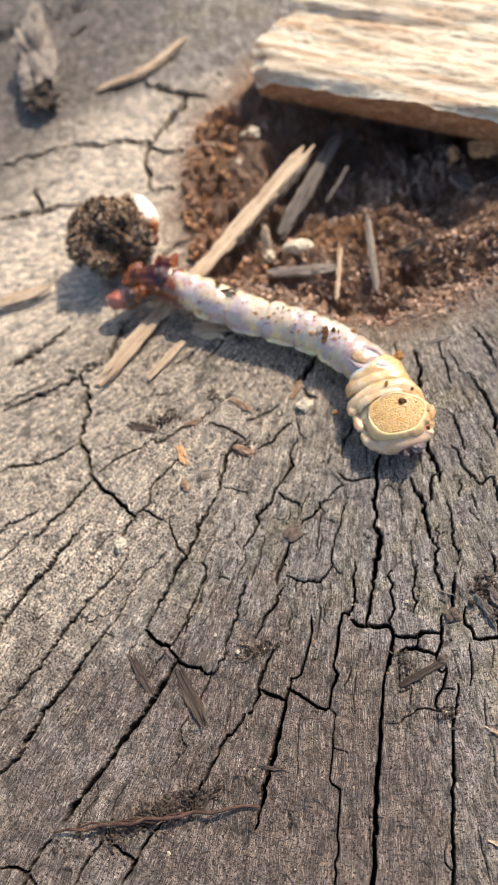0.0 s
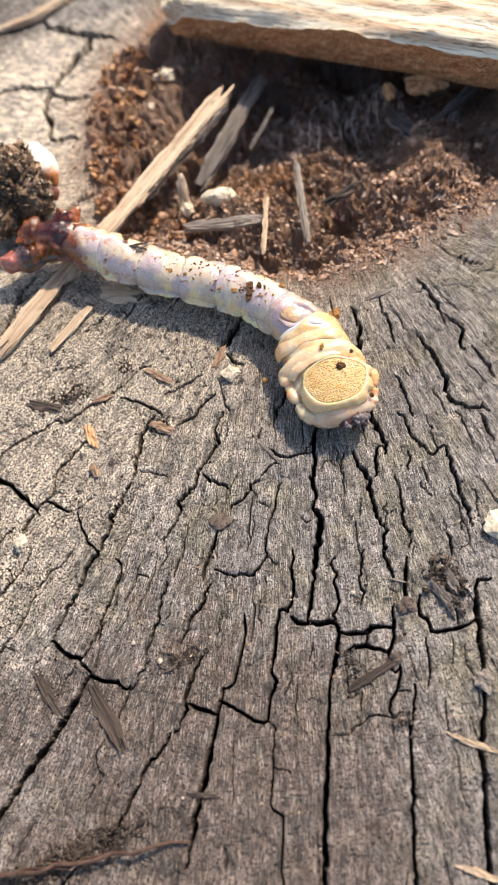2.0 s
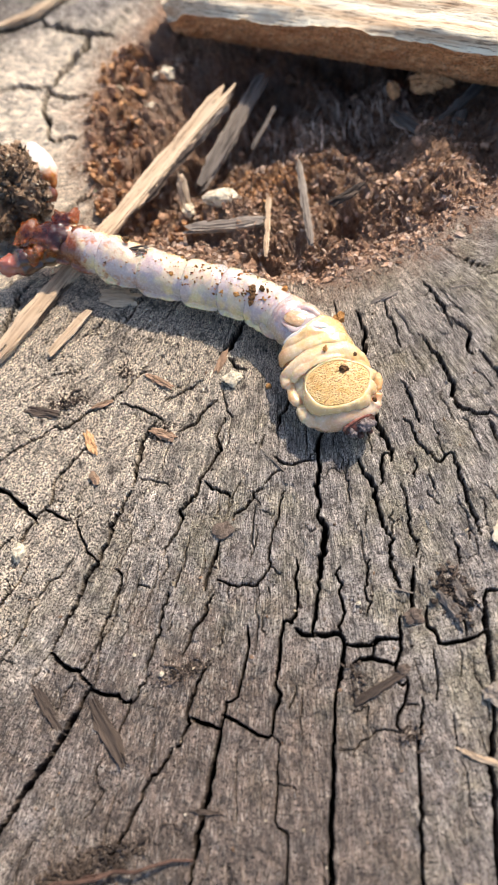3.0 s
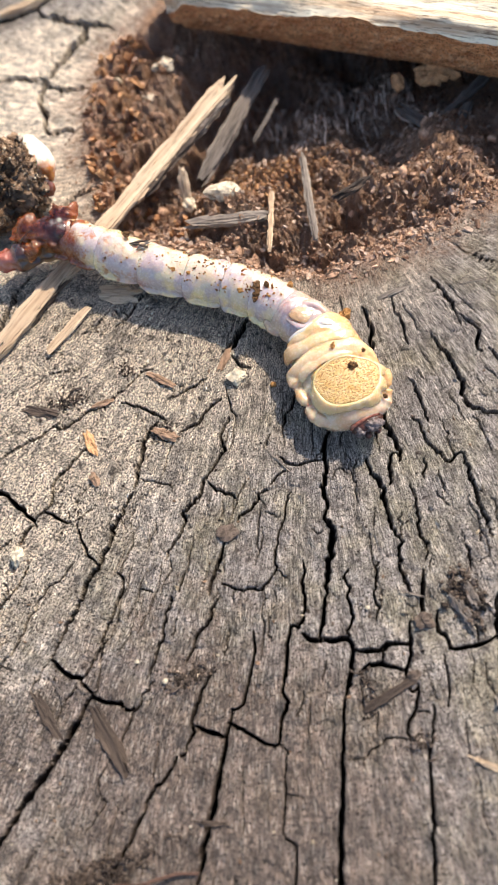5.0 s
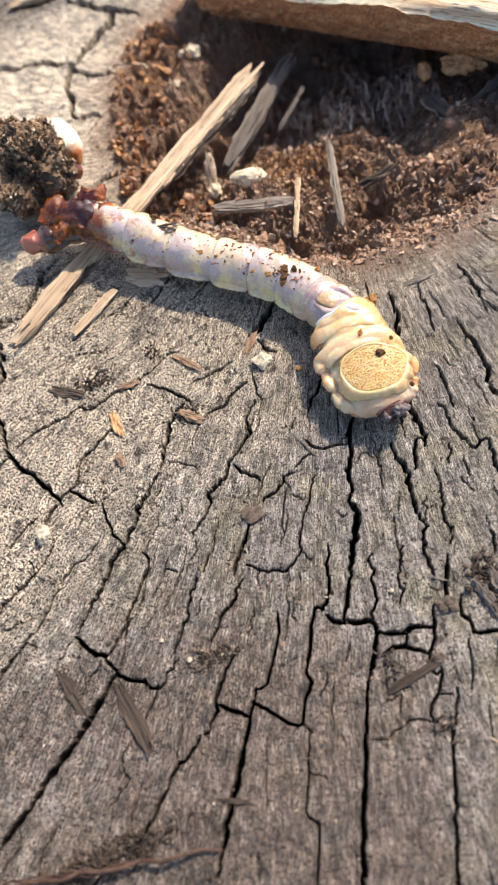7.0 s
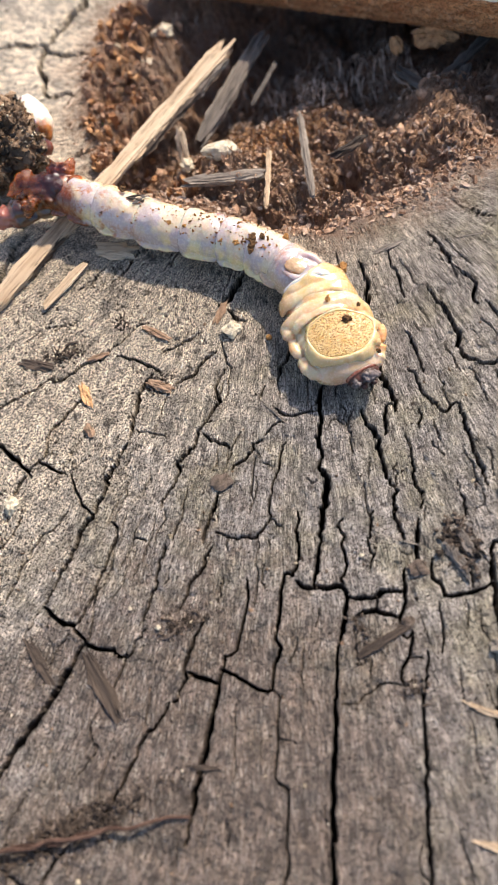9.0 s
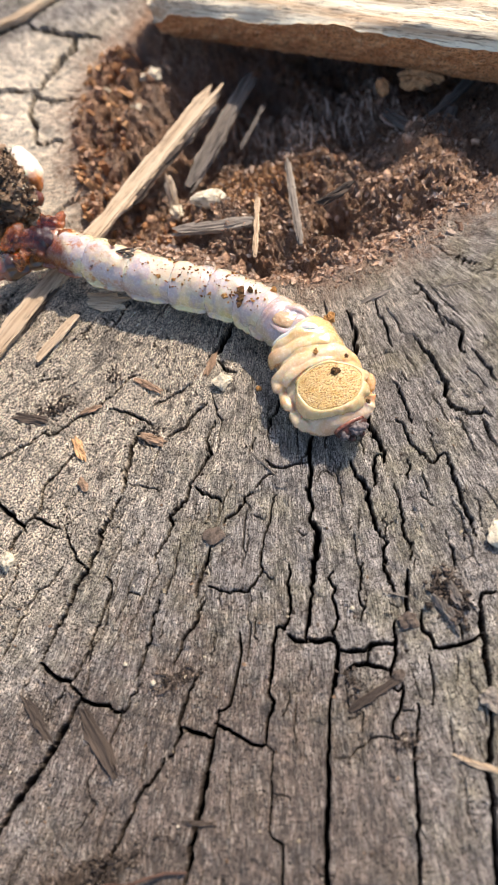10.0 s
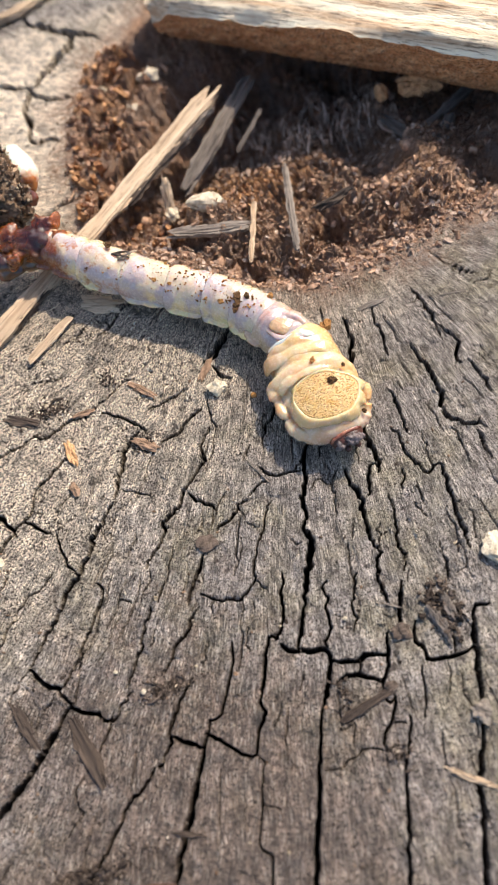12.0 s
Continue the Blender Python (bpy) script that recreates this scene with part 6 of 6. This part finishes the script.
lump("crumb", "round grey flake over a crack", "crumb", (-4.1, -11.7, 0.1), (1.3, 1.0, 0.35), DIRT, 21, 0.3, 0, BITS)
lump("crumb", "brown crumb at the crack's end", "crumb", (12.0, -29.4, 0.3), (1.1, 0.9, 0.45), DIRT, 22, 0.5, 0, BITS)
lump("fungus_lump", "tan rotten lump hanging under the log", "wood", (51.2, 42.4, -6.6), (2.6, 1.3, 1.5), RUST, 23, 0.8, -40)
lump("fungus_lump", "small yellow lump under the log", "wood", (46.0, 44.6, -8.0), (0.9, 1.4, 1.3), RUST, 24, 0.3)
lump("bark_piece", "rough brown piece of bark on the beige wood", "bark", (-18.5, 104.0, -9.0), (3.0, 11.0, 2.6), GREY_SLIVER, 25, 0.9, -8, "", 4)
lump("bark_piece", "dark knob of bark on the beige wood", "bark", (-20.0, 92.5, -9.5), (2.6, 3.4, 1.8), BARK, 26, 0.9, 10, "", 4)


# ---- litter ----
def litter(name, label, spots_at, material, seed, count, spread, size, strands=0):
    """A small heap of grains and shreds of one kind."""
    rng = random.Random(seed)
    spots, hair = [], []
    for _ in range(2 * count):
        x, y = spots_at[0] + rng.gauss(0, spread[0]), spots_at[1] + rng.gauss(0, spread[1])
        spots.append((x, y, size * rng.uniform(0, 0.7), size * rng.choice((0.25, 0.4, 0.6, 0.9)), rng.uniform(0.4, 0.9), rng.uniform(0, 6)))
    for _ in range(strands):
        x, y = spots_at[0] + rng.gauss(0, 0.7 * spread[0]), spots_at[1] + rng.gauss(0, 0.7 * spread[1])
        a, curl, long = rng.uniform(0, 6.3), rng.uniform(-1.5, 1.5), rng.uniform(0.15, 0.5)
        line = []
        for k in range(6):
            line.append((x, y, 0.10 + size * 0.9 * math.sin(math.pi * k / 5)))
            x, y, a = x + long * math.cos(a), y + long * math.sin(a), a + curl * 0.4
        hair.append((settle(line), rng.uniform(0.06, 0.16)))
    ob = thing(name, label, "litter", kind="stuff")
    part("litter", scatter("litter", settle(spots), material), ob)
    if hair:
        part("shreds", fibres("shreds", hair, material), ob)


litter("litter", "dark tangled fibres and dirt on the grey wood", (17.2, -28.6), DIRT, 1, 70, (1.0, 1.6), 0.5, 26)
litter("litter", "dark dirt in a dent of the wood", (-13.8, -25.0), DIRT, 2, 150, (1.5, 0.4), 0.22, 5)
litter("litter", "dark dirt on the pale wood", (-16.8, 12.6), DIRT, 3, 130, (1.9, 0.8), 0.22, 4)
litter("litter", "dark dirt on the pale wood", (-8.0, 13.6), DIRT, 4, 60, (0.7, 0.7), 0.2, 2)
litter("litter", "dirt by the end of a crack", (-6.4, 3.2), DIRT, 5, 60, (0.8, 0.5), 0.2, 2)
litter("litter", "dark dirt on the grey wood", (6.0, -40.5), DIRT, 6, 60, (0.7, 0.5), 0.2, 0)
litter("litter", "dirt at the knot", (3.4, -33.0), DIRT, 8, 30, (0.5, 1.2), 0.25, 4)
litter("litter", "dark litter and rootlets on the brown wood", (-33.0, -39.6), BARK, 7, 260, (5.5, 0.9), 0.34, 50)

rng = random.Random(21)
spots = [(rng.uniform(-45, 34), rng.uniform(-56, 26), 0.02, rng.choice((0.06, 0.08, 0.1, 0.14, 0.2)) * rng.uniform(0.7, 1.4), rng.uniform(0.4, 0.9), rng.uniform(0, 6)) for _ in range(1100)]
spots = [s for s, d in zip(settle(spots), hollow_depth(*np.array([s[:2] for s in spots]).T)) if d < -2]
dust = thing("dust", "fine dark crumbs of dirt strewn over the wood", "litter", kind="stuff")
part("dirt", scatter("dirt", spots[:700], DIRT), dust)
part("pale_dust", scatter("pale_dust", spots[700:860], PALE), dust)
part("brown_dust", scatter("brown_dust", spots[860:], DUN), dust)


DUSTY = rubble("grey_brown_fibre", (0.26, 0.18, 0.135), (0.68, 0.52, 0.41), 2.0)


# ---- rot in and round the hollow ----
def rot_debris():
    rng = random.Random(31)
    places = [(rng.uniform(-6, 66), rng.uniform(12, 74)) for _ in range(30000)]
    crumbs, shreds = [], []
    for (x, y), d in zip(places, hollow_depth(*np.array(places).T)):
        keep = 0.9 if -1.2 < d < 2.0 else (0.10 if d >= 2.0 else max(0.0, 0.5 + d * 0.12))
        if d < -4.5 or rng.random() > keep or len(crumbs) > 5600:
            continue
        size = rng.choice((0.07, 0.09, 0.11, 0.14, 0.18, 0.26)) * rng.uniform(0.7, 1.3) * (0.7 if d < 0 else 1.1)
        if d > 2 and rng.random() < 0.06:
            size *= 4.0
        crumbs.append((x, y, 0.3 * size, size, rng.uniform(0.35, 0.8), rng.uniform(0, 6)))
    crumbs = settle(crumbs)
    starts = [(rng.uniform(-4, 62), rng.uniform(14, 72)) for _ in range(5200)]
    mound = [(rng.gauss(21, 4.5), rng.gauss(38.5, 2.6)) for _ in range(900)]
    lines, radii = [], []
    for (x, y), d in zip(starts, hollow_depth(*np.array(starts).T)):
        if d < -0.5:
            continue
        a, curl, lift, size = rng.gauss(-1.9, 0.9), rng.uniform(-0.15, 0.15), rng.uniform(0.2, 2.0) * min(1, 0.3 + d * 0.15), rng.uniform(0.08, 0.42) * (1.0 + 0.9 * (y > 44))
        for k in range(6):
            lines.append((x, y, 0.1 + lift * 0.6 * math.sin(0.5 * math.pi * k / 5)))
            x, y, a = x + size * math.cos(a), y + size * math.sin(a), a + curl * 0.5
        radii.append(rng.choice((0.03, 0.04, 0.05, 0.07, 0.10)))
    rust = []
    for x, y in mound:
        a, size = math.atan2(y - 44, x - 21) + rng.gauss(0, 0.3), rng.uniform(0.1, 0.35)
        for k in range(6):
            rust.append((x, y, 0.1 + 0.25 * math.sin(0.5 * math.pi * k / 5)))
            x, y = x + size * math.cos(a), y + size * math.sin(a)
    rust = settle(rust)
    rust = [(rust[6 * i:6 * i + 6], rng.choice((0.04, 0.06, 0.09, 0.14))) for i in range(len(mound))]
    lines = settle(lines)
    shreds = [(lines[6 * i:6 * i + 6], r) for i, r in enumerate(radii)]
    ob = thing("rot_debris", "crumbled brown rotten wood in the hollow", "litter", kind="stuff")
    part("crumbs", scatter("crumbs", [c for i, c in enumerate(crumbs) if i % 60], CRUMB, True), ob)
    part("pale_crumbs", scatter("pale_crumbs", crumbs[::60], PALE), ob, "pale crumbs")
    part("shreds", fibres("shreds", [s for i, s in enumerate(shreds) if i % 3], CRUMB), ob, "brown wood fibres")
    hanging = []
    for _ in range(420):
        x, y, a, size = rng.uniform(20, 50), rng.uniform(43, 60), rng.gauss(-1.9, 0.25), rng.uniform(0.4, 1.1)
        row = []
        for k in range(6):
            row.append((x, y, 0.5 + 0.5 * math.sin(0.6 * k)))
            x, y, a = x + size * math.cos(a), y + size * math.sin(a), a + rng.gauss(0, 0.12)
        hanging.append((settle(row), rng.choice((0.08, 0.12, 0.18, 0.26))))
    def chunks(name, spots, material, label):
        """Angular broken blocks and flakes of rotten wood."""
        verts, faces = [], []
        for x, y, z, sx, sy, sz, ax, ay, az in spots:
            m = Euler((ax, ay, az)).to_matrix()
            base = len(verts)
            for cz in (-1, 1):
                for cx, cy in ((-1, -1), (0, -1.15), (1, -0.9), (1.1, 0.2), (0.9, 1), (-0.2, 1.1), (-1, 0.9)):
                    q = Vector((cx * sx * rng.uniform(0.6, 1.15), cy * sy * rng.uniform(0.6, 1.15), cz * sz * rng.uniform(0.55, 1.3)))
                    verts.append(tuple(Vector((x, y, z)) + m @ q))
            for k in range(7):
                j = (k + 1) % 7
                faces.append((base + k, base + j, base + 7 + j, base + 7 + k))
            faces += [tuple(base + k for k in range(6, -1, -1)), tuple(base + 7 + k for k in range(7))]
        tagged(part(name, mesh(name, verts, faces, material, False), ob, label), kind="stuff")

    wall = []
    for _ in range(480):
        x, y = rng.uniform(-4, 16), rng.uniform(32, 74)
        wall.append((x, y, rng.uniform(-0.6, 0.8), rng.uniform(0.2, 0.6), rng.uniform(0.18, 0.45), rng.uniform(0.5, 1.6), rng.gauss(0.15, 0.25), rng.gauss(-0.2, 0.25), rng.gauss(0.6, 0.4)))
    wall = [s for s, d in zip(settle(wall), hollow_depth(*np.array([s[:2] for s in wall]).T)) if -0.5 < d < 8]
    chunks("rot_blocks", wall[::2], RUST, "orange-brown blocks of rotten wood")
    chunks("rot_blocks", wall[1::2], CRUMB, "brown blocks of rotten wood")
    rims = []
    for _ in range(4200):
        x, y = rng.uniform(2, 52), rng.uniform(12, 46)
        size = rng.choice((0.14, 0.2, 0.28, 0.4))
        rims.append((x, y, 0.25 * size, size * rng.uniform(0.8, 1.8), size * rng.uniform(0.45, 0.9), size * rng.uniform(0.2, 0.5), rng.gauss(0, 0.45), rng.gauss(0, 0.45), rng.uniform(0, 6.3)))
    rims = [s for s, d in zip(settle(rims), hollow_depth(*np.array([s[:2] for s in rims]).T)) if d > -3.0 and (d < 5.0 or rng.random() < 0.35) and (d > -0.8 or rng.random() < 0.25)]
    chunks("rot_flakes", rims[::3], FLAKE, "pale brown flakes of rotten wood")
    chunks("rot_flakes", rims[1::3], CRUMB, "brown flakes of rotten wood")
    chunks("rot_flakes", rims[2::3], DUSTY, "grey-brown flakes of rotten wood")
    part("hanging_fibres", fibres("hanging_fibres", hanging, DUSTY, 5), ob, "grey-brown hanging fibres")
    part("orange_shreds", fibres("orange_shreds", rust, RUST), ob, "orange-brown fibres on a mound")
    part("grey_shreds", fibres("grey_shreds", shreds[::3], DUSTY), ob, "grey wood fibres")


rot_debris()

# ---- frass on the larva ----
def speck(at, size, material, seed, label):
    return lump("frass", label, "frass", at, (size, size * 0.8, size * 0.6), material, seed, 0.6, seed * 40, "frass on the larva", 3)


for x, y, z, size, mat, label in ((10.7, 13.8, 5.14, 0.55, DUNG, "dark brown frass pellet on the larva's back"), (10.4, 13.1, 5.05, 0.45, DUNG, "dark brown frass pellet on the larva's back"),
                                  (11.0, 14.3, 5.07, 0.4, DUNG, "dark brown frass pellet on the larva's back"), (10.0, 12.6, 4.87, 0.4, DUNG, "dark brown frass pellet on the larva's back"),
                                  (12.0, 13.6, 5.17, 0.4, DUNG, "dark brown frass pellet on the larva's back"), (8.8, 14.7, 4.58, 0.42, FRASS, "orange frass crumb on the larva's flank"),
                                  (7.4, 16.0, 4.28, 0.4, FRASS, "orange frass crumb on the larva's flank"), (8.0, 16.6, 4.52, 0.34, FRASS, "orange frass crumb on the larva's back"),
                                  (14.6, 12.5, 4.80, 0.4, FRASS, "orange frass crumb on the larva's back"), (4.0, 19.8, 4.43, 0.3, FRASS, "orange frass crumb on the larva's back"),
                                  (2.4, 21.2, 4.32, 0.3, FRASS, "orange frass crumb on the larva's back"), (-1.2, 28.5, 4.45, 0.5, DUNG, "dark crumb on the larva's back"),
                                  (-4.7, 27.2, 3.50, 0.4, DUNG, "dark crumb on the larva's flank"), (-3.6, 25.9, 3.18, 0.35, DUNG, "dark crumb on the larva's flank")):
    speck((x, y, z), size, mat, 1 + round(7 * x + y) % 23, label)
for k, (x, y, turn) in enumerate(((0.2, 26.5, -20), (0.7, 26.1, -5), (-0.3, 26.2, -40), (0.3, 25.9, 10))):
    flake = thing("shred", "dark dry shred lying on the larva's back", "shred", "shreds on the larva", at=mm_pose(x, y, 4.5, 0, 0, turn))
    part("fibre", splinter_mesh("fibre", 2.1, 0.35, 0.25, (BARK, SLIVER, BARK, DARK_SHADED_SLIVER)[k], 80 + k, 0.1, 0.5, 1.3, 10, 20), flake)
RIDERS = [speck((16.6, -0.8, 5.75), 0.55, DUNG, 9, "dark crumb on the amber plate"),
          speck((15.6, 2.4, 5.9), 0.35, FRASS, 10, "orange crumb on the yellow fold"),
          speck((18.7, 0.6, 5.3), 0.26, DUNG, 11, "dark crumb on the yellow fold"),
          speck((18.8, -5.2, 4.0), 0.32, DUNG, 12, "dark crumb on the front segment")]
rng = random.Random(41)
spots = []
for _ in range(260):
    u = rng.gauss(4.8, 1.3)
    if not 0.8 < u < 7.4:
        continue
    c, c2 = along(u), along(u + 0.02)
    d = c2[:2] - c[:2]
    side = np.array((-d[1], d[0])) / np.hypot(*d)
    q = rng.uniform(-0.75, 0.85)
    x, y = c[0] + side[0] * q * c[3], c[1] + side[1] * q * c[3]
    spots.append((x, y, c[2] + c[4] * math.sqrt(1 - q * q) * 1.02, rng.choice((0.07, 0.1, 0.14, 0.2)), 0.6, rng.uniform(0, 6)))
grit = thing("frass_dust", "fine orange-brown frass dusted over the larva", "frass", kind="stuff")
part("frass", scatter("frass", spots, FRASS), grit)

# rootlet
line = [(-46 + 26 * k / 13, -37.4 - 5.4 * (k / 13) + 0.25 * math.sin(k * 2.3), 1.2 * math.sin(math.pi * (0.08 + 0.84 * k / 13)) ** 0.5 + 0.1 * math.sin(k * 1.9)) for k in range(14)]
twin = [(x + 3.0, y - 0.5 + 0.3 * math.sin(k), 0.75 * z) for k, (x, y, z) in enumerate(line[:9])]
root = thing("rootlet", "thin dark brown rootlet lying over the wood", "rootlet")
part("root", fibres("root", [(line, 0.24), (twin, 0.17)], ROOT, 8), root)


# ---- movement ----
def turned(pivot, dx, dy, dz, rx, ry, rz):
    """A small shift (millimetres) and turn (degrees) about a pivot."""
    p = Vector(pivot) * MM
    return Matrix.Translation(p) @ pose(dx * MM, dy * MM, dz * MM, rx, ry, rz) @ Matrix.Translation(-p)


def motions():
    """The larva sways its fore body a little and works its head."""
    sway = ((0, 0.05, 0.0, -1.0), (0.5, 0.0, 0.0, -0.5), (1.0, -0.05, 0.0, 0.0), (1.5, -0.1, 0.5, 0.5), (2.0, -0.30, 1.0, 0.0), (2.5, -0.05, 0.0, -1.5),
            (3.0, 0.05, 0.0, -2.0), (5.0, 0.05, 0.0, 0.0), (5.5, 0.0, 0.0, 0.0), (6.0, -0.03, 0.0, 0.2), (6.7, -0.15, 0.5, 0.0), (8.3, -0.45, 1.0, -1.5),
            (9.0, -0.30, 0.5, -2.0), (9.5, -0.10, 0.0, -0.8), (10.0, -0.18, 0.5, -0.3), (11.0, -0.22, 0.5, 0.0), (12.0, -0.28, 0.5, 0.0))
    walk(FORE, [(t, turned((15.0, 5.0, 3.0), 0.3 * d, d, 0, tip, 0, yaw)) for t, d, tip, yaw in sway])
    for rider in RIDERS:
        home = rider.matrix_world.copy()
        walk(rider, [(t, turned((15.0, 5.0, 3.0), 0.3 * d, d, 0, tip, 0, yaw) @ home) for t, d, tip, yaw in sway])
    nod = ((0, 0.55, -6), (0.5, 0.5, -5), (1.0, 0.15, 0), (1.5, 0.0, 2), (2.0, 0.1, 0), (2.5, 0.1, 0), (3.0, 0.0, 3), (5.0, 0.0, 2), (5.5, 0.0, 0), (6.7, 0.05, 0),
           (8.3, -0.45, 5), (9.5, -0.15, 4), (10.0, -0.1, -3), (10.5, 0.1, -8), (11.0, -0.1, -3), (12.0, -0.35, 2))
    rest = mm_pose(15.75, -6.75, 2.35, -12, 4, 6)
    walk(HEAD, [(t, mm_pose(0, d, 0) @ rest @ pose(0, 0, 0, -tip, 0, 0)) for t, d, tip in nod])


motions()
